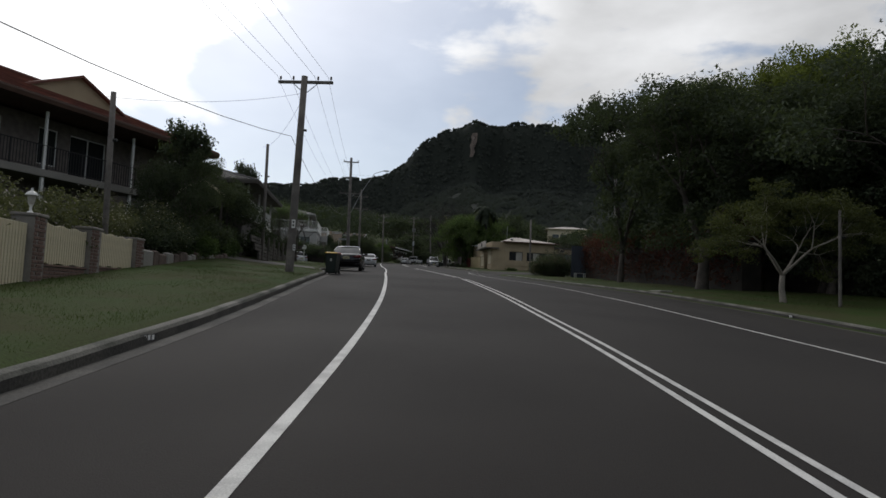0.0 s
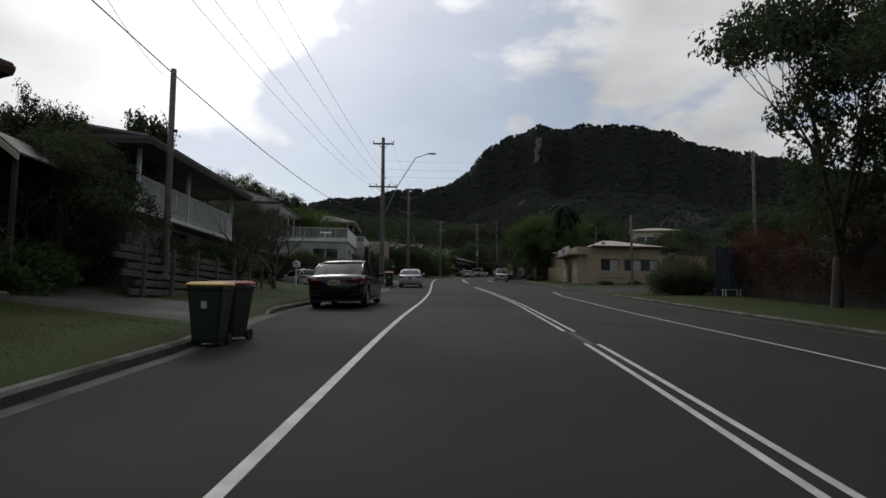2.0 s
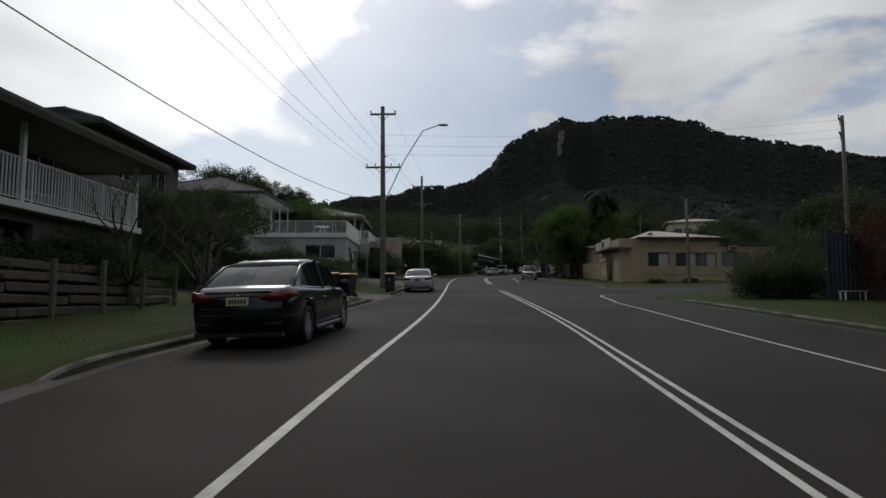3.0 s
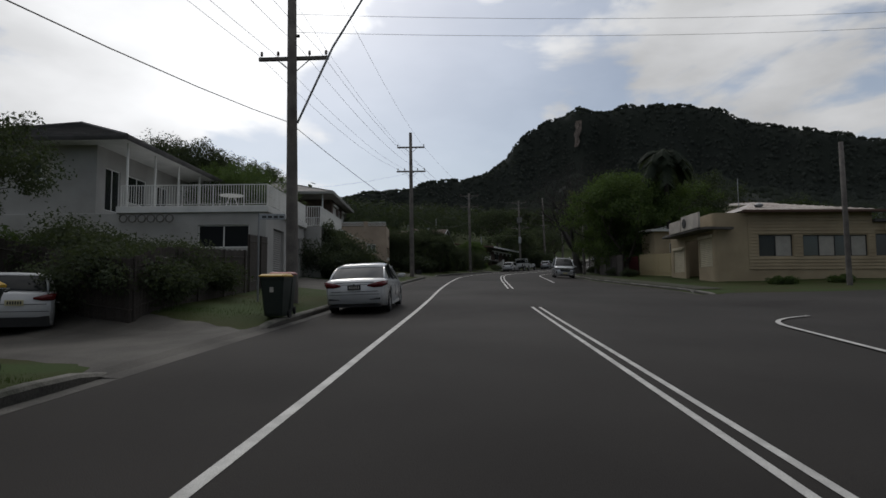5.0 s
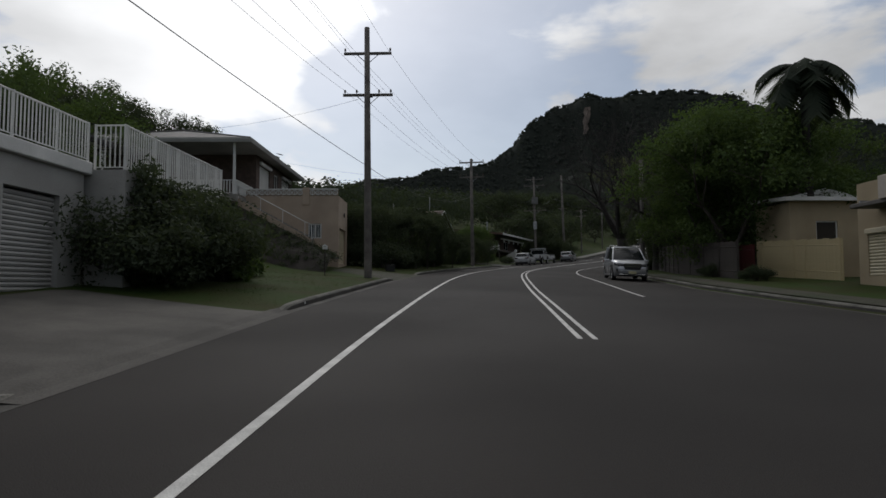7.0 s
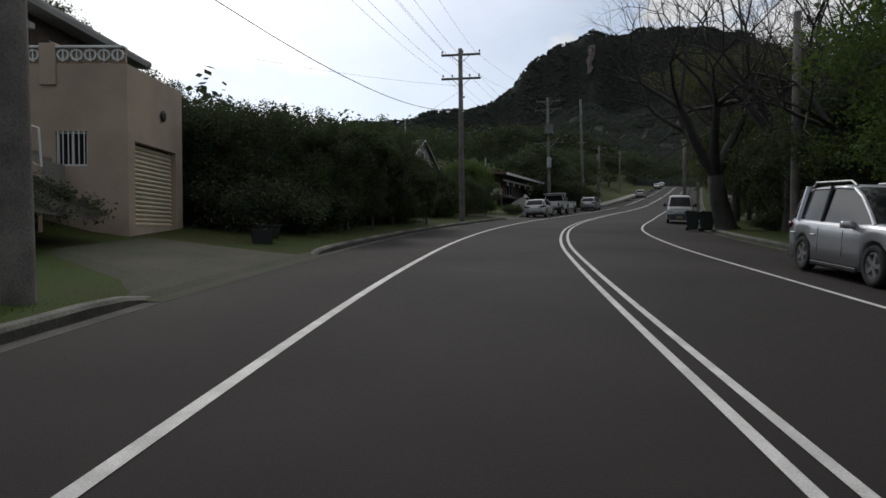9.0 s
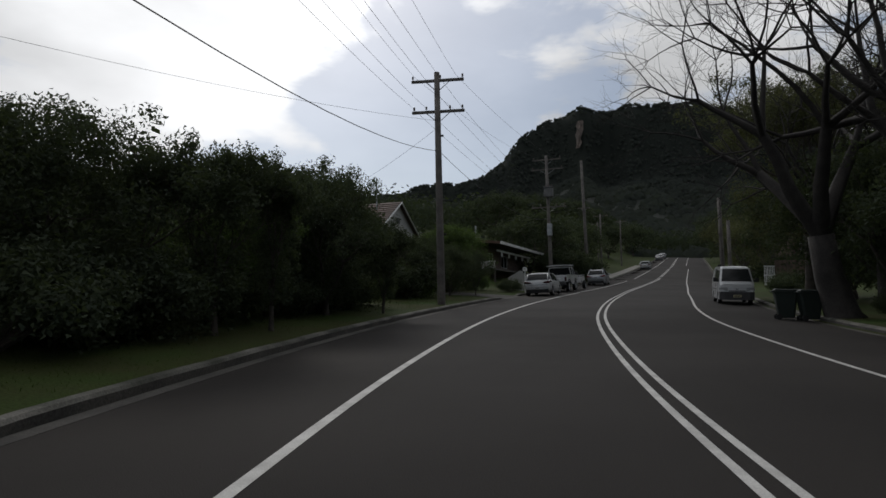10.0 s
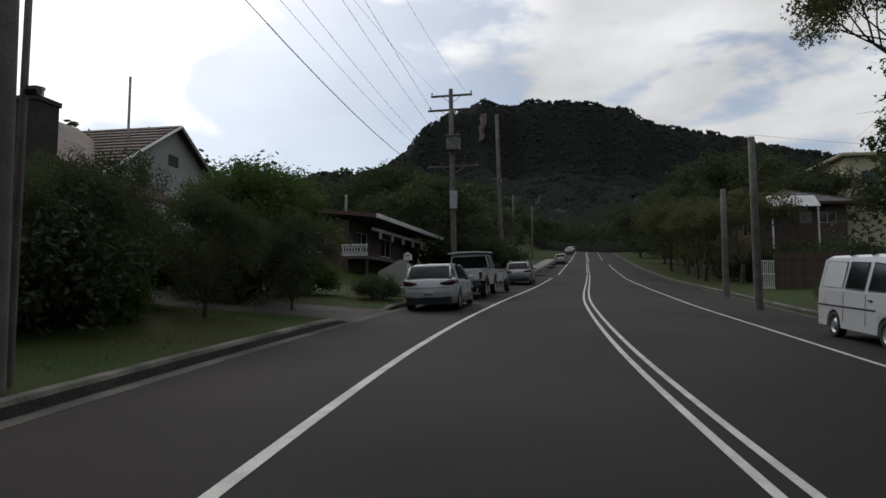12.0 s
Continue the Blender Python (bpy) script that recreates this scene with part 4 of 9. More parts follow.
def build_plants():
    big = tree("tall dense dark green street tree with pale branches", 3, 12.5, .34, .85, LEAF_DARK, None, 4, 3, 84, 1.0, .115, .2, .8, .06, fill=150)
    big2 = tree("tall broad dark green tree overhanging the verge", 8, 13, .38, .7, LEAF_DARK, None, 4, 3, 84, 1.05, .115, .16, .85, .1, fill=150)
    far_big = tree("tall broad dark green tree up the hill", 9, 13, .38, .7, LEAF_DARK, None, 4, 3, 34, 1.05, .185, .16, .85, .1, fill=110)
    bright = tree("tall tree with sunlit yellow-green leaves", 15, 14, .34, .6, LEAF_LIME, None, 4, 3, 96, .95, .105, .25, .7, .12, fill=120)
    airy = tree("open-crowned dark tree with small leaf clusters", 21, 11, .24, .27, LEAF_DARK, None, 4, 3, 50, .75, .13, .16, .55, .12, fill=150, girth=.23)
    umbrella = tree("small flat-topped tree with a pale forked trunk", 5, 4.9, .12, 1.0, LEAF_UMB, BARK_PALE, 4, 3, 90, .55, .05, .22, .8, .05, 0, "tree", .38)
    mid = tree("leafy bright green garden tree", 31, 7, .18, .8, LEAF_MID, None, 4, 3, 84, .7, .075, .12, .8, .08, fill=90)
    midd = tree("dense dark garden tree", 37, 7.5, .2, .8, LEAF_DARK, None, 4, 3, 64, .8, .092, .1, .85, .06, fill=100)
    bank = tree("dense dark small-leaved tree on the grass bank", 39, 7.5, .2, .8, LEAF_DARK, None, 4, 3, 84, .8, .078, .1, .85, .06, fill=110)
    tall = tree("tall dark feathery tree overhanging the verge", 43, 11.5, .26, .55, LEAF_OLIVE, None, 4, 3, 110, .6, .06, .30, .75, .1, fill=130, girth=.27)
    olive = tree("grey-green feathery street tree", 41, 8, .2, .6, LEAF_OLIVE, None, 4, 3, 34, .8, .11, .22, .75, .1, fill=50)
    bareA = tree("leafless tree with a spreading crown of fine twigs", 51, 12, .52, .8, None, BARK_DARK, 6, 3, 0, 0, 0, .22, .85, .03, 0, "bare_tree", .8, True)
    bareB = tree("leafless street tree with upswept twigs", 57, 13, .54, .7, None, BARK_DARK, 6, 3, 0, 0, 0, .24, .8, .05, 0, "bare_tree", .8, True)
    sap = tree("thin leafless sapling with grey stems", 61, 3.4, .09, .8, None, BARK, 4, 3, 0, 0, 0, .15, .6, .12, 0, "bare_tree", .8, True)
    conifer = tree("slim feathery young conifer", 67, 5.2, .1, .25, LEAF_DARK, None, 4, 3, 14, .38, .1, .12, .5, .3)
    sh_d = shrub("dense dark evergreen shrub", 71, 2.6, 2.0, LEAF_DARK)
    sh_m = shrub("rounded green garden shrub", 73, 2.2, 1.6, LEAF_MID)
    sh_f = shrub("flowering shrub with pale blossom", 75, 2.4, 2.2, LEAF_OLIVE, 150, .048, 9, "shrub", BLOSSOM)
    sh_r = shrub("dark shrub with faded pink blossom beside a hedge", 79, 2.4, 2.2, LEAF_DARK, 170, .045, 9, "shrub", BLOSSOM_PINK)
    sh_l = shrub("low scrubby weeds and creepers", 77, 2.8, 1.1, LEAF_MID, 150, .05)
    rnd = random.Random(4)

    thin = {sh_d: shrub("dense dark evergreen shrub", 72, 2.6, 2.0, LEAF_DARK, 60, .075), sh_m: shrub("rounded green garden shrub", 74, 2.2, 1.6, LEAF_MID, 60, .075),
            midd: tree("dense dark garden tree", 38, 7.5, .2, .8, LEAF_DARK, None, 4, 3, 26, .8, .145, .1, .85, .06, fill=80),
            sh_l: shrub("low scrubby weeds and creepers", 78, 2.8, 1.1, LEAF_MID, 50, .085)}

    def many(proto, spots, s0=.9, s1=1.15):
        for y, d in spots:
            far = abs(d) > (20 if proto == midd else 14.2) or y > 147
            plant(thin[proto] if far and proto in thin else proto, float(cx(y)) + d, y, rnd.uniform(s0, s1), rnd.uniform(0, 360))

    def upto(proto, x, y, top, turn, slim=1.0):
        """Sets a copy so that its crown reaches a given height."""
        k_ = (top - G(x, y)) / max(v[2] for o in proto.children for v in o.bound_box)
        plant(proto, x, y, k_ * slim, turn, 0, 1 / slim)

    # far side, start: park trees
    upto(airy, 14.0, 50.5, 19.8, 220, .74)
    plant(big, 15.2, 37.5, .97, 200)
    many(big, ((29, 22), (52, 25)), .95, 1.1)
    many(big2, ((36, 21), (22, 27), (46, 28), (60, 32)), .9, 1.1)
    many(bright, ((30, 33),), 1.12, 1.25)
    many(midd, ((34, 20), (41, 19.5), (31, 25), (47, 23)), 1.15, 1.3)
    many(midd, ((20, 22), (27, 27), (36, 25), (43, 23), (16, 24), (50, 28), (13, 20)), .8, 1.1)
    plant(umbrella, 13.7, 25.7, .98, 30)
    upto(bright, 20.2, 48.0, 19.0, 40, .8)
    upto(bright, 23.6, 40.5, 19.0, 160, .85)
    upto(bright, 27.5, 44.0, 19.5, 260, .85)
    upto(big, 18.6, 44.5, 18.0, 120, .9)
    many(sh_d, ((24, 20), (28, 21), (32, 22), (20, 19), (16, 18)), 1.0, 1.4)
    # behind the shop and along the far side
    many(mid, ((109, 16),), .7, .8)
    many(mid, ((108.5, 9.6), (112, 9.4)), .80, .88)
    plant(midd, float(cx(115)) + 15, 115, .75, 40)
    upto(mid, 3.6, 107.6, 15.6, 40)
    upto(mid, 5.4, 110.4, 16.2, 150, .95)
    many(midd, ((118, 14), (124, 18), (95, 34), (88, 40), (130, 20)), 1.0, 1.35)
    plant(bareA, .4, 125.6, .84, 20, 0, 1.16, -9)
    plant(bareB, 2.3, 122.6, .78, 130, 0, 1.14, -5)
    plant(bareB, 4.0, 120.5, .66, 250, 0, 1.15, -8)
    plant(bareA, 4.4, 131, .76, 80, 0, 1.12, -4)
    plant(bareA, 3.4, 116.5, .66, 310, 0, 1.05, -12)
    plant(bareB, 6.5, 136, .5, 190, 0, 1.4)
    for x, y, top, turn in ((2.6, 118.5, 12.6, 20), (3.3, 123, 13.2, 130), (3.4, 127.5, 13.8, 250), (5.0, 132, 14.6, 80)):
        upto(midd, x, y, top, turn)
    many(midd, ((137, 11), (125, 13.5)), .55, .65)
    upto(tall, 3.6, 136.4, 19.0, 100, 1.08)
    upto(midd, 5.0, 138.6, 15.0, 10)
    plant(tall, 6.4, 141, 1.0, 30)
    many(sh_d, ((146.5, 9.6), (150, 10.4)), .6, .8)
    plant(tall, 9.2, 139.5, 1.0, 160)
    many(olive, ((170, 11), (176, 9.5), (182, 10), (190, 10.5), (199, 10)), .75, .95)
    many(far_big, ((186, 22), (200, 18), (215, 15), (230, 16), (246, 15), (280, 12)), .8, 1.1)
    many(midd, ((195, 14), (208, 13), (222, 12), (254, 11), (150, 34), (158, 36), (142, 32)), 1.0, 1.4)
    many(sap, ((63.2, 13.6), (63.8, 14.4)), 1.0, 1.15)
    many(sh_r, ((64.4, 12.8), (64.0, 14.2)), 1.1, 1.25)
    plant(sh_r, 11.2, 66.8, .85, 70, 0, 1.6)
    many(midd, ((60, -18.5), (63, -17.5), (67, -18), (56.5, -17)), .5, .7)
    many(sh_d, ((101.5, 9.6), (106, 9.2), (124, 8.8), (127, 9.2), (119, 9.8)), .4, .55)
    many(sh_l, ((87.5, 14.5), (88, 17.5)), .5, .7)
    # near side gardens
    many(sh_f, ((16, -13.5), (19, -14), (22, -14.5), (25, -14), (13, -13.2)), .8, 1.1)
    many(sh_d, ((24.5, -13.2), (27, -14), (29.5, -15), (31, -13.5), (33, -15), (36.5, -16), (39, -14.5), (42, -14.5), (45, -15)), .9, 1.3)
    many(sh_m, ((28, -12.6), (34.5, -13.2), (47, -13.6), (50, -14)), .7, 1.0)
    many(midd, ((34.5, -16.5), (38, -19), (36, -13.6), (37.5, -14.2)), .5, .6)
    many(sap, ((46, -11.6), (49, -11), (52, -12)), .9, 1.2)
    many(sh_d, ((41, -13.2), (43.2, -13.4), (45.6, -13.3), (48, -13.5)), .95, 1.1)
    many(conifer, ((50, -22),), .9, 1.15)
    upto(airy, -15.4, 38.8, 9.9, 70, .6)
    upto(bank, -11.9, 28.6, 7.7, 70, .72)
    upto(conifer, -11.8, 28.5, 9.0, 20, .7)
    upto(conifer, -13.2, 41.2, 9.8, 20, .55)
    many(sh_d, ((67.6, -12.6), (68.8, -14.0), (70.5, -13.4)), 1.1, 1.3)
    many(sh_d, ((65.8, -10.9), (67.3, -10.9), (69.0, -11.0), (70.8, -11.2)), .95, 1.1)
    many(sh_d, ((70.5, -12.2), (72.5, -12.8), (75, -13.4)), .8, 1.0)
    many(sh_d, ((54, -13.5), (57, -15.5), (69, -14), (58, -17.5), (66, -16.5), (71, -14.5), (74, -14.5), (75.5, -16.5), (76.5, -18.5), (74, -19), (72, -17)), .75, 1.0)
    many(sh_m, ((68, -15.5), (72, -16.5), (60, -18), (64, -19)), .9, 1.2)
    # between the white house and the pale house
    many(sh_d, ((88.2, -11.2), (89.6, -10.9), (91.2, -11.2), (89.6, -12.0)), 1.4, 1.6)
    many(mid, ((91.5, -18), (95, -21)), .85, 1.0)
    many(midd, ((98, -24), (103, -34)), .75, .9)
    many(sh_l, ((93, -12.5), (95.5, -13), (98, -13.5), (97, -16), (100, -15), (94, -16)), 1.0, 1.4)
    # scrubby bank after the pale house
    for k in range(36):
        y = rnd.uniform(110.5, 132)
        d = -rnd.uniform(12.2, 23)
        proto = rnd.choice((sh_d, sh_m, sh_d, sh_l))
        if y < 114.5 and d > -17:                      # the garage door stays clear
            continue
        plant(thin[proto] if d < -14.5 else proto, float(cx(y)) + d, y, rnd.uniform(.9, 1.6), rnd.uniform(0, 360))

    for x, y, top, turn in ((-16.9, 115.2, 11.6, 20), (-18.6, 114.2, 11.9, 140), (-20.6, 113.6, 12.4, 250), (-22.6, 114.6, 13.0, 90), (-25.5, 116, 13.8, 10)):
        upto(bank, x, y, top, turn)
    for x, y, top, turn in ((-41.5, 130, 23.2, 0), (-46.5, 126.5, 24.5, 70), (-51, 124, 26, 130)):
        upto(midd, x, y, top, turn, 1.1)
    upto(airy, -14.9, 116.2, 11.4, 40, .85)
    upto(airy, -14.4, 117.7, 11.2, 150, .75)
    upto(airy, -17.2, 126.3, 13.5, 260, 1.1)
    upto(bank, -14.9, 122.6, 12.0, 80, .8)
    upto(bank, -15.2, 123.0, 11.9, 170, .6)
    upto(bank, -16.6, 124.4, 12.4, 200, .9)
    many(sh_d, ((112.4, -9.2), (113.2, -10.6), (113.0, -12.4), (114.4, -8.9), (115.6, -9.0), (113.8, -14.0)), 1.0, 1.25)
    upto(bank, -17.6, 121.5, 11.6, 310)
    many(sh_d, ((118.6, -9.2), (120.8, -9.0), (122.8, -8.8), (125, -8.8), (127, -8.8)), .8, 1.0)
    upto(airy, -13.7, 124.6, 10.7, 200, .8)
    for x, y, top, turn, slim in ((-16.3, 134.0, 11.3, 20, .9), (-15.0, 136.2, 11.5, 110, .8), (-13.6, 138.2, 11.2, 250, .75), (-12.6, 141.6, 11.0, 60, .7), (-17.4, 137.0, 11.6, 310, .8)):
        upto(bank, x, y, top, turn, slim)
    upto(mid, -16.0, 119.6, 10.3, 10)
    # gardens beyond
    for k in range(21):
        y = rnd.uniform(131.5, 149)
        d = -rnd.uniform(9.5, 15.5)
        if 139.5 < y < 144.8 and d > -12.5 or float(cx(y)) + d > -9.2 - (y - 124.8) * .115:
            continue
        plant(rnd.choice((sh_d, sh_m, sh_d)), float(cx(y)) + d, y, rnd.uniform(.9, 1.5), rnd.uniform(0, 360))
    many(mid, ((144.8, -10.6), (147, -11.5)), .5, .6)
    many(sh_f, ((143, -10.2),), 1.1, 1.1)
    many(midd, ((135, -12.5), (139, -12.5)), .34, .4)
    plant(sh_d, -7.0, 174, 2.0, 40)
    plant(sh_d, -5.6, 178, 2.1, 140)
    many(sh_d, ((164, 16), (166, 19), (168, 15), (172, 18.5), (172, 21.5), (173, 24.5), (171, 16), (174.5, 12.5), (175, 15), (175.5, 17.5), (176, 20)), 1.4, 1.8)
    many(sh_d, ((176.5, -8.6), (180.5, -9), (179, -10)), .9, 1.4)
    upto(midd, -7.6, 171.0, 13.4, 40, 1.15)
    upto(midd, -5.4, 174.5, 13.6, 190, 1.1)
    plant(sh_d, -10.9, 146.6, .55, 30)
    many(midd, ((172, -12), (178, -12), (185, -12), (195, -13), (206, -13), (220, -14), (252, -14), (290, -12)), .8, 1.2)
    many(far_big, ((210, -26), (232, -26), (256, -24), (280, -22)), .7, .9)
    retire(big, big2, far_big, bright, airy, umbrella, mid, midd, bank, olive, tall, bareA, bareB, sap, conifer, sh_d, sh_m, sh_f, sh_r, sh_l, *(thin[k_] for k_ in (midd, sh_d, sh_m, sh_l)))
    p = palm("tall palm with arching dark fronds", 81, 9.9)
    x, y = 6.6, 105.5
    p.matrix_basis = pose(x, y, G(x, y))
    hedge("red_hedge", 17.4, 36, 14.4, 63.0, 3.8, 1.6, LEAF_RED, 91, "tall hedge of dark red and green leaves", 9000, .075)
    hedge("grass_bank", float(cx(93)) - 10.5, 91.5, float(cx(98)) - 11.4, 96.0, 1.0, 1.8, LEAF_MID, 93, "overgrown green bank below a stair", 1600)
    grass_patch("verge_grass", 3, 34, -12, -6.65, 40000, .034, 1, "short green grass on the near verge")
    grass_patch("verge_grass", 34, 75, -12, -6.65, 28000, .036, 2, "short patchy grass on the verge")
    grass_patch("verge_grass", 84, 150, -13, -6.65, 36000, .038, 3, "rough green grass on the bank")
    grass_patch("verge_grass", 18, 70, 9.6, 20, 18000, .040, 4, "flat mown grass of the far verge")


build_plants()

# ---------------- poles and cables ----------------
def insulator(m, x, y, z):
    m.disc((x, y, z), (0, 0, 1), [(.012, 0), (.015, .05), (.045, .06), (.05, .10), (.03, .11), (.045, .13), (.04, .18), (.015, .2)], 8)


def pole(label, x, y, top, r0=.17, r1=.12, lean=(0, 0), arms=(), turn=0.0, name="power_pole", lamp=None, transformer=False):
    """A timber pole. arms: (height under the top, half length, pins each side)."""
    g = G(x, y)
    h = top - g
    t = thing(name, label, "power pole", "power poles" if arms else "service poles", "", pose(x, y, g, 0, 0, turn))
    lx, ly = lean[0] * h, lean[1] * h
    part("shaft", M().tube([(0, 0, -.4), (0, 0, 0), (lx * .5, ly * .5, h * .5), (lx, ly, h)], [r0 * 1.03, r0, (r0 + r1) / 2, r1], 12), POLE_WOOD, t, "", True)
    for under, half, pins in arms:
        z = h - under
        ax, ay = lx * z / h, ly * z / h
        part("crossarm", M().box(ax - half, ay + r1, z - .06, ax + half, ay + r1 + .1, z + .06, .01), POLE_WOOD, t)
        part("brace", M().tube([(ax - half * .45, ay + r1 + .05, z - .05), (ax, ay + r1 + .03, z - .5)], .018, 5).tube([(ax + half * .45, ay + r1 + .05, z - .05), (ax, ay + r1 + .03, z - .5)], .018, 5), GREY_STEEL, t)
        for k in pins:
            s = M()
            insulator(s, ax + k * half, ay + r1 + .05, z + .06)
            part("insulator", s, CERAMIC, t)
    part("cable_clamp", M().tube([(lx * .75 + r1, ly * .75, h * .72), (lx * .75 + r1 + .12, ly * .75, h * .72)], .05, 6), PLASTIC, t)
    if lamp:
        z0, reach, rise = lamp
        pts = [(0.1, 0, z0), (reach * .35, 0, z0 + rise * .5), (reach * .72, 0, z0 + rise * .93), (reach, 0, z0 + rise)]
        part("lamp_arm", M().tube(pts, .035, 6), GREY_STEEL, t)
        hd = M().rings([[(reach + a, b * w, z0 + rise + c * hh) for b, c in ((-1, -.2), (-.7, .7), (0, 1), (.7, .7), (1, -.2), (0, -.5))] for a, w, hh in ((-.05, .05, .05), (.1, .13, .1), (.45, .16, .11), (.68, .08, .06))])
        part("lamp_head", hd, GREY_STEEL, t, "street lamp head", True)
    if transformer:
        part("tank", M().box(-.40, -.62, h - 3.95, .40, -.12, h - 3.1, .05), DULL_GREY, t, "grey transformer tank")
        part("lid", M().box(-.44, -.66, h - 3.1, .44, -.1, h - 3.02, .02), DULL_GREY, t)
        part("switch_box", M().box(-.22, -.42, h - 7.5, .22, -.14, h - 6.4, .03), GREY_STEEL, t, "pale control box")
        for k in (-.3, 0, .3):
            s = M()
            insulator(s, k, -.35, h - 3.02)
            part("bushing", s, CERAMIC, t)
    return t


def cable(a, b, sag, label="thin black overhead cable", r=.006, group="overhead cables"):
    a, b = Vector(a), Vector(b)
    n = 14
    pts = [a.lerp(b, k / n) - Vector((0, 0, sag * 4 * (k / n) * (1 - k / n))) for k in range(n + 1)]
    return solid("overhead_cable", M().tube(pts, r, 5), WIRE, label, "cable", group, "", True)


def build_poles():
    P1, P2, P3, P5, P6 = (-6.2, 25.5, 10.1), (-10.75, 70.3, 16.4), (-13.58, 100.4, 17.8), (-12.82, 130.8, 17.75), (-8.1, 163.2, 21.5)
    one = (-.92, -.45, .45, .92)
    pole("weathered timber power pole with one crossarm", P1[0], P1[1], P1[2], .17, .13, (.02, .0), ((.18, 1.15, one),), -4)
    pole("tall timber power pole with two crossarms and a street lamp", P2[0], P2[1], P2[2], .20, .13, (-.012, 0), ((.45, .85, (-.95, .95)), (4.0, 1.15, one)), 6, "power_pole", (5.7, 3.5, 4.9))
    pole("tall timber power pole with two crossarms", P3[0], P3[1], P3[2], .18, .12, (-.01, 0), ((1.15, 1.1, (-.95, 0, .95)), (3.1, 1.15, one)), 8)
    pole("tall timber power pole with two crossarms", P5[0], P5[1], P5[2], .17, .12, (-.012, 0), ((.3, 1.15, (-.95, .1, .95)), (1.68, 1.15, one)), 0)
    pole("tall power pole with a grey transformer and control box", P6[0], P6[1], P6[2], .18, .13, (-.02, 0), ((.35, 1.3, (-.95, 0, .95)), (1.25, 1.5, (-.9, .9)), (4.8, 1.6, one)), -12, "power_pole", None, True)
    # slim service poles
    pole("slim grey service pole", -10.3, 19.2, 7.2, .09, .08, (-.02, 0), (), 0, "service_pole")
    pole("slim timber service pole behind the garden", -11.3, 39.3, 10.4, .11, .09, (-.01, 0), (), 0, "service_pole")
    pole("timber pole without crossarms beside the road", -3.95, 178.0, 24.2, .2, .14, (-.03, 0), ((5.5, .7, ()),), 0, "service_pole")
    pole("slim timber service pole", -12.8, 131.1, 11.9, .04, .035, (0, 0), (), 0, "service_pole")
    x, z = 21.3, G(21.3, 79.8)
    pole("timber power pole behind the hedge", x, 79.8, 17.3, .16, .12, (0, 0), ((.25, .5, (-.9, .9)), (1.3, .5, ())), 60)
    pole("tall rusty brown pole in front of the shop", 11.5, 85.3, 12.2, .13, .11, (-.01, 0), (), 0, "service_pole")
    x, z = P(117.2, 7.6)
    pole("dark timber pole beside the far kerb", x, 117.2, z + 7.6, .15, .12, (0, 0), (), 0, "service_pole")
    pole("leaning timber service pole on the far verge", 2.8, 148.1, 14.6, .15, .12, (-.01, 0), (), 0, "service_pole")
    pole("grey timber post on the far verge", 5.8, 157.7, 14.3, .16, .13, (0, 0), (), 0, "service_pole")
    x, z = P(23.8, 13.3)
    pole("thin grey post in the park", x, 23.8, z + 3.6, .06, .05, (0, 0), (), 0, "post")
    for y, d, h in ((205, -9, 9), (232, -9, 9), (216, -11, 8)):
        x, z = P(y, d)
        pole("distant timber power pole", x, y, z + h, .16, .12, (0, 0), ((.3, 1.1, one),), -20)

    def top(p, under, off, lean=-.02):
        h = p[2] - G(p[0], p[1])
        return (p[0] + off + lean * (h - under), p[1], p[2] - under + .2)
    # four wires along the street
    prev = (-7.4, -20.0, 9.0)
    for off in (-1.05, -.5, .5, 1.05):
        cable((prev[0] + off, prev[1], prev[2]), top(P1, .18, off, .008), .5)
        cable(top(P1, .18, off, .008), top(P2, 4.0, off, -.035), .7)
        cable(top(P2, 4.0, off, -.035), top(P3, 3.1, off, -.01), .5)
        cable(top(P3, 3.1, off, -.01), top(P5, 1.68, off), .5)
        cable(top(P5, 1.68, off), top(P6, 4.8, off), .5)
    for off in (-.9, .9):
        cable(top(P2, .35, off, -.035), top(P3, 1.15, off, -.01), .5)
        cable(top(P3, 1.15, off, -.01), top(P5, .35, off), .5)
        cable(top(P5, .35, off), top(P6, .35, off), .5)
    # the heavy communications cable lower on the poles
    low = [(-9.5, -20, 6.4), (P1[0] - .25, P1[1], 7.6), (P2[0] - .15, P2[1], 10.25), (P3[0] - .12, P3[1], 11.4), (P5[0] - .05, P5[1], 14.3), (P6[0], P6[1], 15.6)]
    for a, b, dip in zip(low, low[1:], (1.85, 1.25, .2, 1.0, 1.0)):
        cable(a, b, dip, "thick black communications cable slung between poles", .0115)
    # services to the houses and over the road
    cable((-6.1, 25.5, 9.4), (-10.6, 19.2, 7.05), .25)
    cable((-6.1, 25.5, 9.1), (-11.7, 39.3, 10.2), .5)
    for u in (.3, 1.0, 1.6):
        cable((P2[0], P2[1], P2[2] - 1.6 - u), (21.3, 79.8, 17.3 - u), .5)
    cable((P3[0], P3[1], 14.6), (-27, 104, 14.4), .4)
    cable((P5[0], P5[1], 15.6), (-27, 112, 15.0), .5)
    cable((P5[0], P5[1], 15.4), (-22, 140, 13.6), .3)
    cable((-7.9, 163.2, 16.2), (5.05, 152.8, 15.9), .6)
    cable((-3.95, 178.0, 20.5), (10.2, 167.8, 15.8), .7)
    cable((5.05, 152.8, 15.9), (27, 149, 14.5), .5)


build_poles()

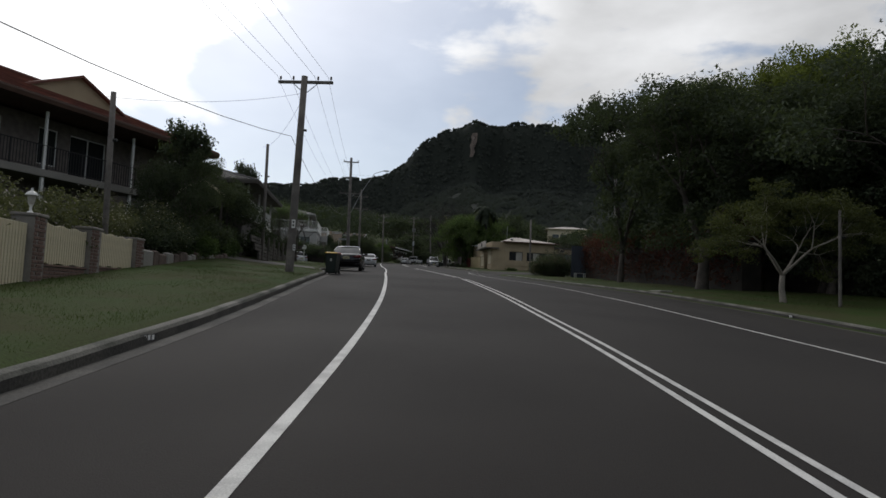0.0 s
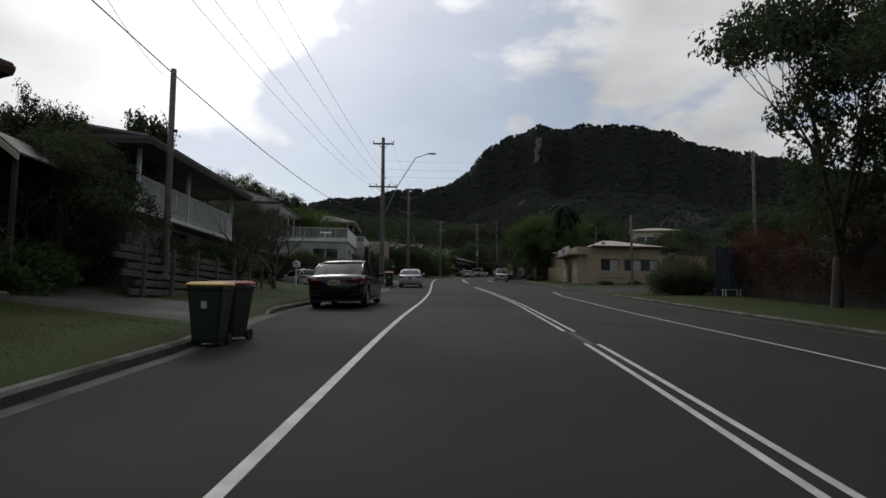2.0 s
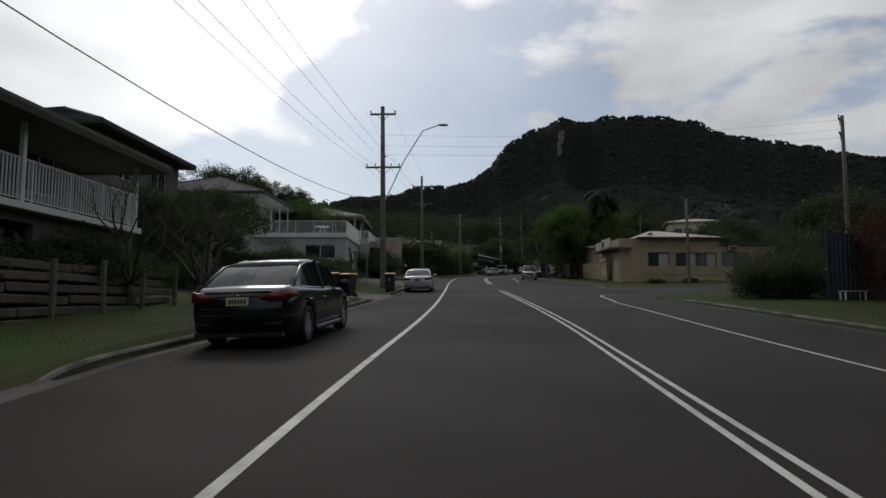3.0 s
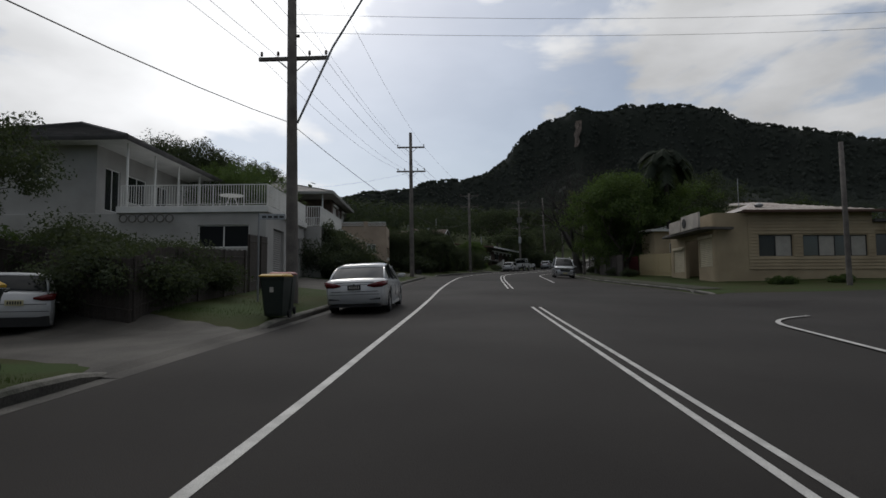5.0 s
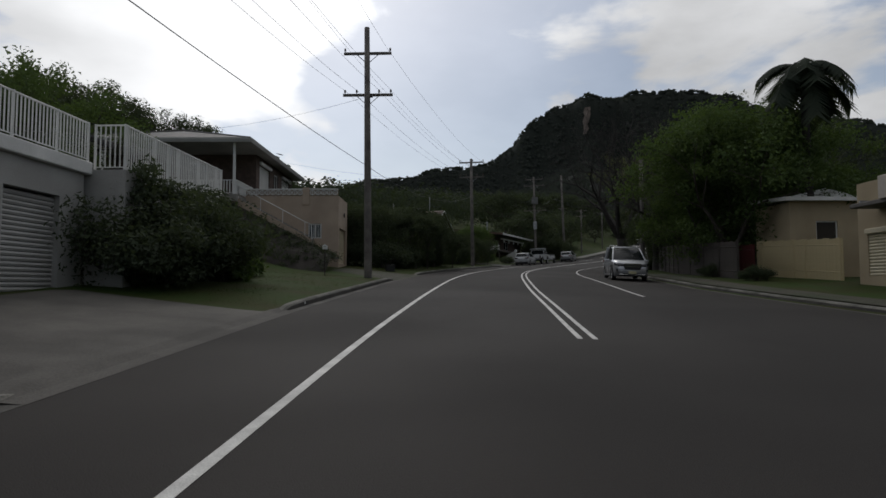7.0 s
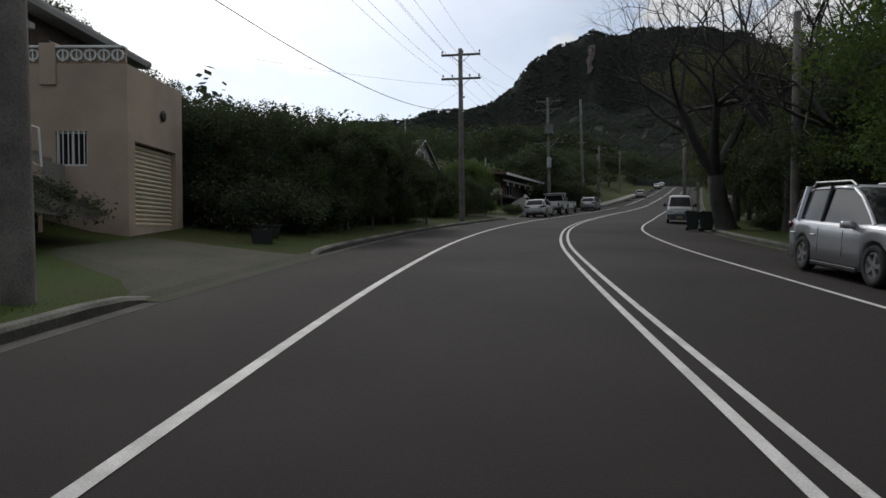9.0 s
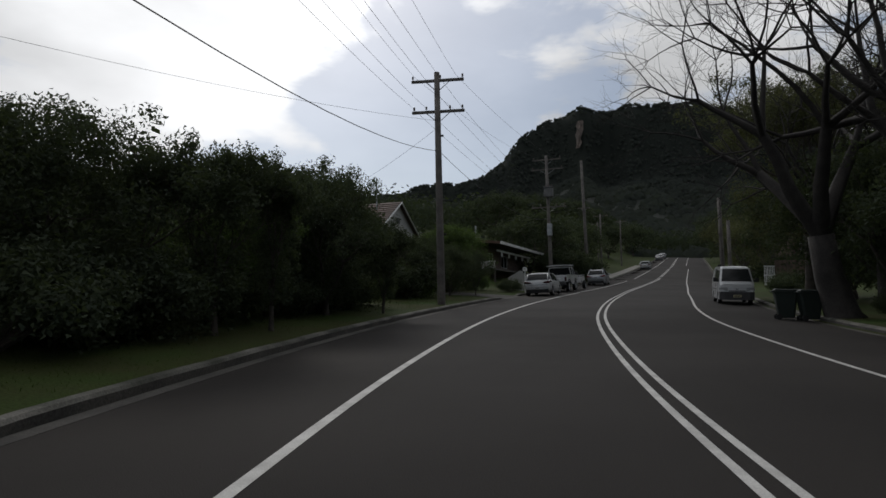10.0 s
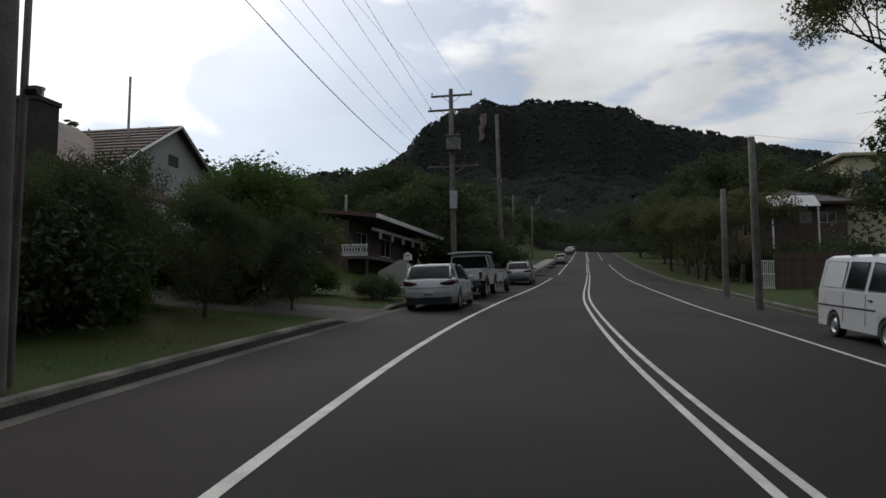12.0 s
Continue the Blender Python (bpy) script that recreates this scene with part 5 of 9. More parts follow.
# ---------------- vehicles ----------------
def smooth_line(tab, y):
    """Reads a height along the car from a table of (y, z), eased."""
    ys, zs = [a for a, _ in tab], [b for _, b in tab]
    pts = np.linspace(-.09, .09, 5)
    return float(np.mean(np.interp(y + pts, ys, zs)))


def car(name, label, paint, length, width, height, deck, cabin, wheels, wr=.32, plan=None, plate=PLATE, rails=False, tail=LAMP_RED, style="sedan", scale=1.0, m=None, blunt=False, low_plate=False):
    """A car along +y, tail at y = 0. deck: top of the lower body; cabin: roof line from tail to bonnet, y and z; wheels: axle places."""
    t = thing(name, label, "car", "parked vehicles", "", (m or Matrix()) @ Matrix.Scale(scale, 4))
    hw = width / 2
    plan = plan or [(0, .80), (.12, .90), (.45, .97), (1.0, 1.0), (length - 1.1, 1.0), (length - .5, .95), (length - .12, .82), (length, .68)]
    ys = sorted(set(np.round(np.concatenate([np.linspace(0, length, 30), [.03, .1, length - .03, length - .1]] + [np.linspace(w - wr - .07, w + wr + .07, 13) for w in wheels]), 3)))
    rings = []
    for y in ys:
        w = hw * smooth_line(plan, y)
        top = smooth_line(deck, y)
        low = .20 if .35 < y < length - .35 else .20 + .10 * (1 - min(y, length - y) / .35)
        arch = low
        for a in wheels:
            q = (wr + .06) ** 2 - (y - a) ** 2
            if q > 0:
                arch = max(arch, wr + math.sqrt(q) * .98)
        arch = min(arch, top - .1)
        mid = max(arch + .03, low + (top - low) * .52)
        half = [(0, low), (w - .24, low), (w - .22, min(arch, top - .15)), (w - .035, arch), (w, min(mid, top - .09)), (w - .012, max(mid + .01, top - .10)), (w - .05, top - .03), (w - .16, top), (0, top + .018)]
        rings.append([(x, y, z) for x, z in half] + [(-x, y, z) for x, z in half[-2:0:-1]])
    part("body", M().rings(rings), paint, t, "", True)
    # cabin: glass hull under a painted roof
    rg = []
    ceil = height
    for y, z in cabin:
        zb = smooth_line(deck, y) - .03
        wb = hw * smooth_line(plan, y) - .07
        u = max(0.0, (z - zb) / max(.1, ceil - zb))
        wt = wb - .17 * u
        rg.append([(-wb, y, zb), (-wt, y, z - .03), (-wt * .8, y, z), (wt * .8, y, z), (wt, y, z - .03), (wb, y, zb)])
    high = [i for i, (y, z) in enumerate(cabin) if z > ceil - .13]
    a, b = high[0], high[-1]
    last = len(rg) - 1

    def pane(nm, rows, pts):
        g = M()
        g.rings([[rg[i][k] for k in pts] for i in rows], False, False)
        part(nm, g, CAR_GLASS, t, "dark tinted glass", True)
    pane("rear_window", range(0, a + 1), (1, 2, 3, 4))
    pane("windscreen", range(b, last + 1), (1, 2, 3, 4))
    pane("side_window", range(0, last + 1), (0, 1))
    pane("side_window", range(0, last + 1), (4, 5))
    rr = []
    for i in range(a, b + 1):
        q = rg[i]
        rr.append([(q[1][0] - .012, q[1][1], q[1][2] - .035), (q[1][0] - .008, q[1][1], q[1][2] + .012), (q[2][0], q[2][1], q[2][2] + .022), (0, q[2][1], q[2][2] + .034), (q[3][0], q[3][1], q[3][2] + .022), (q[4][0] + .008, q[4][1], q[4][2] + .012), (q[4][0] + .012, q[4][1], q[4][2] - .035)])
    part("roof", M().rings(rr), paint, t, "", True)
    for s in (0, 1):
        side = 1 if s == 0 else 4
        foot = 0 if s == 0 else 5
        if style == "sedan":
            so = -.008 if s == 0 else .008
            qp = [[(rg[k][foot][0] + so, rg[k][foot][1], rg[k][foot][2]), (rg[k][side][0] + so, rg[k][side][1], rg[k][side][2] + .01)] for k in range(0, a + 1)]
            part("rear_quarter", M().rings(qp, False, False), paint, t)
        part("rear_pillar", M().tube([rg[k][side] for k in range(min(a + 1, b), -1, -1)], [.012] + [.032] * (min(a + 1, b) - 1) + [.02], 6), paint, t, "", True)
        if style == "sedan":
            part("window_trim", M().tube([(rg[k][foot][0] + (-.006 if s == 0 else .006), rg[k][foot][1], rg[k][foot][2] + .02) for k in range(max(0, a - 1), len(rg) - 1)], .009, 5), CHROME, t, "chrome strip below the windows")
        part("front_pillar", M().tube([rg[k][side] for k in range(b, len(rg))], .035, 6), paint, t)
        ym = cabin[a][0] * .42 + cabin[b][0] * .58
        wb = hw * smooth_line(plan, ym) - .07
        zb = smooth_line(deck, ym)
        sg = -1 if s == 0 else 1
        part("door_pillar", M().tube([(sg * (wb + .005), ym, zb - .03), (sg * (wb - .15), ym, ceil - .02)], .035, 6), PLASTIC, t)
        yq = cabin[a][0] * .92 + cabin[b][0] * .08
        if style == "wagon":
            part("quarter_pillar", M().tube([(sg * (wb + .005), yq, zb - .03), (sg * (wb - .15), yq, ceil - .02)], .06, 6), paint, t)
        for yd in (ym, ym - (cabin[b][0] - cabin[a][0]) * .5 - .25, ym + .95):
            if wheels[0] + wr + .12 < yd < wheels[1] - wr - .12:
                part("door_seam", M().box(sg * (hw - .006), yd - .0018, .42, sg * (hw + .001), yd + .0018, smooth_line(deck, yd) - .14), PLASTIC, t)
        for yd in (ym - .18, ym - 1.1):
            part("door_handle", M().box(sg * (hw - .01), yd - .1, .74, sg * (hw + .03), yd + .1, .775, .012), paint, t)
        ymir = cabin[b][0] + .45
        part("mirror", M().rings([[(sg * (hw - .05), ymir + a_, .98 + b_) for a_, b_ in ((-.04, -.05), (.04, -.05), (.04, .05), (-.04, .05))], [(sg * (hw + .06), ymir + a_, 1.0 + b_) for a_, b_ in ((-.06, -.07), (.08, -.06), (.08, .07), (-.06, .07))], [(sg * (hw + .19), ymir + a_, 1.0 + b_) for a_, b_ in ((-.05, -.06), (.05, -.05), (.05, .06), (-.05, .06))]]), paint, t, "", True)
        part("sill", M().box(sg * (hw - .05), wheels[0] + wr + .1, .17, sg * (hw + .005), wheels[1] - wr - .1, .27, .03), paint if style == "sedan" else PLASTIC, t)
        if rails:
            part("roof_rail", M().tube([(sg * (hw - .3), cabin[a][0] + .15, ceil - .02), (sg * (hw - .3), cabin[a][0] + .3, ceil + .07), (sg * (hw - .3), cabin[b][0] - .3, ceil + .07), (sg * (hw - .3), cabin[b][0] - .1, ceil - .02)], .02, 6), GREY_STEEL, t)
    # wheels
    for y in wheels:
        for sg in (-1, 1):
            w = thing("wheel", "", "")
            w.parent = t
            w.matrix_basis = pose(sg * (hw - .125), y, wr)
            part("tyre", M().disc((0, 0, 0), (sg, 0, 0), [(wr * .62, -.1), (wr * .95, -.1), (wr, -.07), (wr, .07), (wr * .95, .1), (wr * .66, .1), (wr * .62, .05)], 24, False), RUBBER, w, "", True)
            rim = M().disc((0, 0, 0), (sg, 0, 0), [(wr * .66, .0), (wr * .66, .085), (wr * .6, .09), (wr * .56, .03), (.05, .05), (.045, .085), (.0, .09)], 20)
            part("rim", rim, GREY_STEEL, w)
            for k in range(5):
                a_ = 6.283 * k / 5
                c, s_ = math.cos(a_), math.sin(a_)
                sp = M().rings([[(sg * .06, c * r_ - s_ * d_, s_ * r_ + c * d_) for d_ in (-.04, .04)] + [(sg * .088, c * r_ - s_ * d_, s_ * r_ + c * d_) for d_ in (.035, -.035)] for r_ in (.04, wr * .6)])
                part("spoke", sp, ALLOY, w)
    # tail
    zt = smooth_line(deck, .1)
    wb = hw * .9
    for sg in (-1, 1):
        zl = zt - .10 if style == "sedan" else zt - .13
        lamp = M().rings([[(sg * (wb * .46), -.012, zl - .045), (sg * (wb * .46), -.012, zl - .005), (sg * (wb * .46), .06, zl - .005), (sg * (wb * .46), .06, zl - .045)],
                          [(sg * (wb * .70), -.016, zl - .085), (sg * (wb * .70), -.016, zl + .05), (sg * (wb * .70), .07, zl + .05), (sg * (wb * .70), .07, zl - .085)],
                          [(sg * (wb * .95), .0, zl - .08), (sg * (wb * .95), .0, zl + .085), (sg * (wb * .95), .1, zl + .085), (sg * (wb * .95), .1, zl - .08)],
                          [(sg * (hw * .992), .30, zl - .02), (sg * (hw * .992), .30, zl + .09), (sg * (hw * .9), .34, zl + .09), (sg * (hw * .9), .34, zl - .02)],
                          [(sg * (hw * .998), .42, zl + .05), (sg * (hw * .998), .42, zl + .07), (sg * (hw * .9), .44, zl + .07), (sg * (hw * .9), .44, zl + .05)]])
        part("tail_lamp", lamp, tail, t, "red tail lamp", True)
        # head lamps
        zf = smooth_line(deck, length - .25) - .16
        yl = length
        hl = M().rings([[(sg * hw * .40, yl + .01, zf - .05), (sg * hw * .40, yl + .01, zf + .04), (sg * hw * .40, yl - .08, zf + .05), (sg * hw * .40, yl - .08, zf - .05)],
                        [(sg * hw * .74, yl - .05, zf - .09), (sg * hw * .74, yl - .05, zf + .08), (sg * hw * .72, yl - .2, zf + .09), (sg * hw * .72, yl - .2, zf - .09)],
                        [(sg * hw * .955, yl - .38, zf - .02), (sg * hw * .955, yl - .38, zf + .1), (sg * hw * .88, yl - .42, zf + .1), (sg * hw * .88, yl - .42, zf - .02)]])
        part("head_lamp", hl, LAMP_DARK if blunt else LAMP_CLEAR, t, "clear head lamp", True)
    part("bumper_seam", M().rings([[(-hw * .78, -.006, .545), (hw * .78, -.006, .545), (hw * .78, -.006, .557), (-hw * .78, -.006, .557)], [(-hw * .78, .04, .545), (hw * .78, .04, .545), (hw * .78, .04, .557), (-hw * .78, .04, .557)]]), PLASTIC, t)
    for sg in (-1, 1):
        part("reflector", M().rings([[(sg * hw * .46, -.01, .40), (sg * hw * .46, -.01, .415), (sg * hw * .46, .05, .415), (sg * hw * .46, .05, .40)], [(sg * hw * .80, .0, .40), (sg * hw * .80, .0, .45), (sg * hw * .80, .06, .45), (sg * hw * .80, .06, .40)]]), PLASTIC, t)
    top_ = .27 if style == "sedan" else .42
    part("rear_diffuser", M().rings([[(-hw * .82, -.004, .20), (hw * .82, -.004, .20), (hw * .80, -.014, top_), (-hw * .80, -.014, top_)], [(-hw * .82, .1, .20), (hw * .82, .1, .20), (hw * .80, .1, top_), (-hw * .80, .1, top_)]]), PLASTIC, t, "black lower bumper insert")
    if style == "sedan":
        part("badge", M().disc((0, -.016, zt - .10), (0, -1, 0), [(.0, .004), (.03, .004), (.034, 0), (.034, -.02)], 14), CHROME, t)
        part("boot_lip", M().box(-hw * .62, -.012, zt - .035, hw * .62, .10, zt - .015, .008), paint, t)
    part("boot_seam", M().box(-hw * .72, -.006, zt - .30, hw * .72, .03, zt - .285), PLASTIC, t)
    if style == "sedan":
        part("boot_crease", M().box(-hw * .40, -.008, zt - .105, hw * .40, .03, zt - .093), PLASTIC, t)
    zp = .52 if low_plate else zt - .18 if style == "sedan" else zt - .26
    for face_y, sg, zc in ((-.022, -1, zp), (length + .02, 1, .42)):
        pl = part("number_plate", M().box(-.186, face_y - .008, zc - .067, .186, face_y + .02, zc + .067, .005), plate, t)
        for k in range(6):
            part("plate_bar", M().box(-.14 + k * .05, face_y + sg * .012 - .002, zc - .035, -.11 + k * .05, face_y + sg * .012 + .002, zc + .035), CURTAIN if plate is PLATE_BK else PRINT, pl)
    zg = smooth_line(deck, length - .25) - .20
    gw, g0, g1 = (hw * .50, zg - .20, zg + .10) if blunt else (hw * .42, zg - .12, zg + .05)
    gr = part("grille", M().rings([[(-gw * .82, yy, g0), (gw * .82, yy, g0), (gw, yy, (g0 + g1) / 2 + .03), (gw * .9, yy, g1), (-gw * .9, yy, g1), (-gw, yy, (g0 + g1) / 2 + .03)] for yy in (length - .05, length + .014)]), PLASTIC, t)
    for k in range(2 if blunt else 3):
        zk = g1 - .06 - k * .10 if blunt else zg - .09 + k * .05
        part("grille_bar", M().box(-gw * .88, length + .010, zk, gw * .88, length + .026, zk + (.035 if blunt else .015)), CHROME, gr)
    if blunt:
        part("grille_surround", M().tube([(-gw * .9, length + .012, g1 + .01), (gw * .9, length + .012, g1 + .01)], .014, 5), CHROME, t)
        part("skid_strip", M().box(-hw * .72, length - .06, .30, hw * .72, length + .02, .335, .01), CHROME, t, "silver lower strip")
        for sg in (-1, 1):
            part("fog_lamp", M().rings([[(sg * hw * .58, yy, .42), (sg * hw * .86, yy - .1, .44), (sg * hw * .86, yy - .1, .60), (sg * hw * .60, yy, .56)] for yy in (length - .14, length - .02)]), PLASTIC, t, "black fog lamp recess")
            part("fog_strip", M().box(sg * hw * .60, length - .06, .47, sg * hw * .82, length - .012, .49), CHROME, t)
    part("lower_intake", M().box(-hw * .5, length - .04, .24, hw * .5, length + .012, .36, .03), PLASTIC, t)
    return t


def van(label, paint, m, scale=1.0):
    """A boxy cab-over van along +y, tail at y = 0."""
    L_, hw = 4.35, .845
    t = thing("van", label, "van", "parked vehicles", "", m @ Matrix.Scale(scale, 4))
    top = [(0, 1.80), (.06, 1.88), (.3, 1.92), (2.6, 1.93), (3.3, 1.90), (3.48, 1.85), (4.16, 1.10), (4.28, 1.02), (4.33, .8), (4.35, .55)]
    wide = [(0, .95), (.1, .985), (.4, 1.0), (3.6, 1.0), (4.1, .96), (4.25, .93), (4.35, .88)]
    wheels, wr = (.95, 3.35), .30
    ys = sorted(set(np.round(np.concatenate([np.linspace(.0, L_, 36), [.02, .06, 4.28, 4.31]] + [np.linspace(a - .38, a + .38, 13) for a in wheels]), 3)))
    rings = []
    for y in ys:
        w, h = hw * float(np.interp(y, *zip(*wide))), float(np.interp(y, *zip(*top)))
        arch = .24
        for a in wheels:
            q = .36 ** 2 - (y - a) ** 2
            if q > 0:
                arch = max(arch, .30 + math.sqrt(q) * .95)
        belt = min(1.08, h - .08)
        lean = .14 * max(0.0, (h - belt) / .8)
        half = [(0, .24), (w - .22, .24), (w - .2, arch), (w - .02, arch), (w, min(max(.72, arch + .02), belt - .02)), (w - .015, belt), (w - .03 - lean, h - .06), (w - .13 - lean, h), (0, h + .02)]
        rings.append([(x, y, z) for x, z in half] + [(-x, y, z) for x, z in half[-2:0:-1]])
    part("body", M().rings(rings), paint, t)

    def side_x(y, z):
        return hw * float(np.interp(y, *zip(*wide))) - .015 - .155 * max(0.0, (z - 1.08) / .8) + .008
    for sg in (-1, 1):
        for nm, pts, mat in (("side_window", [(1.55, 1.16), (2.42, 1.14), (2.42, 1.74), (1.60, 1.76)], CAR_GLASS),
                             ("door_window", [(2.62, 1.14), (3.86, 1.13), (3.44, 1.68), (2.66, 1.74)], CAR_GLASS),
                             ("blank_panel", [(.28, 1.18), (1.40, 1.17), (1.40, 1.76), (.36, 1.78)], paint)):
            a = [(sg * side_x(y, z), y, z) for y, z in pts]
            cy, cz = sum(p[0] for p in pts) / 4, sum(p[1] for p in pts) / 4
            b = [(sg * (side_x(y, z) + .012), y + (cy - y) * .04, z + (cz - z) * .04) for y, z in pts]
            part(nm, M().rings([a, b]), mat, t, "white blanked quarter" if nm == "blank_panel" else "dark glass")
            fr = M()
            for p, q in zip(a, a[1:] + a[:1]):
                fr.tube([p, q], .016, 5)
            part("window_seal", fr, PLASTIC if nm != "blank_panel" else GREY_STEEL, t)
        part("rub_strip", M().box(sg * (hw - .01), .15, .72, sg * (hw + .014), 2.95, .76, .005), PLASTIC, t)
        for yd in (2.52, 3.62, 1.47):
            part("door_seam", M().box(sg * (hw - .004), yd - .004, .40, sg * (hw + .003), yd + .004, 1.06), PLASTIC, t)
        part("door_handle", M().box(sg * (hw - .01), 2.66, .92, sg * (hw + .03), 2.82, .955, .01), PLASTIC, t)
        part("mirror", M().rings([[(sg * (hw - .04), 3.82 + a, 1.18 + b) for a, b in ((-.03, -.03), (.03, -.03), (.03, .03), (-.03, .03))], [(sg * (hw + .1), 3.86 + a, 1.24 + b) for a, b in ((-.03, -.11), (.03, -.11), (.03, .11), (-.03, .11))], [(sg * (hw + .22), 3.84 + a, 1.24 + b) for a, b in ((-.03, -.1), (.03, -.1), (.03, .1), (-.03, .1))]]), PLASTIC, t)
        part("head_lamp", M().rings([[(sg * hw * .50, yy, .68), (sg * hw * .90, yy - .03, .68), (sg * hw * .90, yy - .03, .85), (sg * hw * .52, yy, .85)] for yy in (4.24, 4.345)]), LAMP_CLEAR, t, "square clear head lamp")
        part("indicator", M().box(sg * hw * .90, 4.10, .69, sg * hw * .965, 4.27, .84, .01), LAMP_CLEAR, t, "pale corner lamp")
        part("tail_lamp", M().box(sg * hw * .80, -.02, .78, sg * hw * .96, .06, 1.1, .02), LAMP_RED, t, "red tail lamp")
        part("wiper", M().tube([(sg * .1 + .15, 4.14, 1.16), (sg * .1 + .5 * sg, 3.95, 1.36)], .01, 4), PLASTIC, t)
        for y in wheels:
            w = thing("wheel", "", "")
            w.parent = t
            w.matrix_basis = pose(sg * (hw - .12), y, wr)
            part("tyre", M().disc((0, 0, 0), (sg, 0, 0), [(wr * .6, -.09), (wr * .95, -.09), (wr, -.06), (wr, .06), (wr * .95, .09), (wr * .66, .09), (wr * .6, .05)], 24, False), RUBBER, w, "", True)
            part("rim", M().disc((0, 0, 0), (sg, 0, 0), [(wr * .64, .0), (wr * .64, .08), (wr * .5, .05), (wr * .3, .085), (0, .09)], 20), GREY_STEEL, w, "pressed steel rim")
    for yb in (1.3, 2.3):
        for xb in (-.58, .58):
            part("roof_bracket", M().box(xb - .04, yb - .03, 1.90, xb + .04, yb + .03, 2.03, .01), PLASTIC, t)
    g = [(-.60, 3.56, 1.775), (.60, 3.56, 1.775), (.70, 4.12, 1.155), (-.70, 4.12, 1.155)]
    n = Vector((0, .74, .67))
    part("windscreen", M().rings([[Vector(p) - n * .02 for p in g], [Vector(p) + n * .012 for p in g]]), CAR_GLASS, t, "dark windscreen")
    part("rear_window", M().box(-.58, -.015, 1.2, .58, .05, 1.7, .02), CAR_GLASS, t, "dark glass")
    part("front_bumper", M().rings([[(-hw * .97, 4.05, z0), (hw * .97, 4.05, z0), (hw * .95, 4.36, z0), (hw * .7, 4.43, z0), (-hw * .7, 4.43, z0), (-hw * .95, 4.36, z0)] for z0 in (.24, .30, .60, .64)]), GREY_PLASTIC, t, "wide grey plastic bumper")
    part("rear_bumper", M().box(-hw * .95, -.1, .36, hw * .95, .1, .58, .03), GREY_PLASTIC, t)
    part("grille_slot", M().box(-.38, 4.28, .665, .38, 4.352, .70), PLASTIC, t)
    part("badge", M().box(-.07, 4.335, .76, .07, 4.358, .80, .01), CHROME, t)
    for yy, sg in ((4.435, 1), (-.11, -1)):
        pl = part("number_plate", M().box(-.186, yy - .01, .37, .186, yy + .01, .49, .004), PLATE, t)
        for k in range(6):
            part("plate_bar", M().box(-.14 + k * .05, yy + sg * .012 - .002, .395, -.11 + k * .05, yy + sg * .012 + .002, .465), PRINT, pl)
    return t


def wheel_set(t, spots, wr, rim_mat):
    """Plain wheels at (x, y) places under a vehicle; x gives the outer side."""
    for x, y in spots:
        sg = 1 if x > 0 else -1
        w = thing("wheel", "", "")
        w.parent = t
        w.matrix_basis = pose(x, y, wr)
        part("tyre", M().disc((0, 0, 0), (sg, 0, 0), [(wr * .6, -.11), (wr * .94, -.11), (wr, -.08), (wr, .08), (wr * .94, .11), (wr * .66, .11), (wr * .6, .05)], 24, False), RUBBER, w, "", True)
        part("rim", M().disc((0, 0, 0), (sg, 0, 0), [(wr * .64, .0), (wr * .64, .09), (wr * .5, .05), (wr * .3, .09), (0, .1)], 20), rim_mat, w)


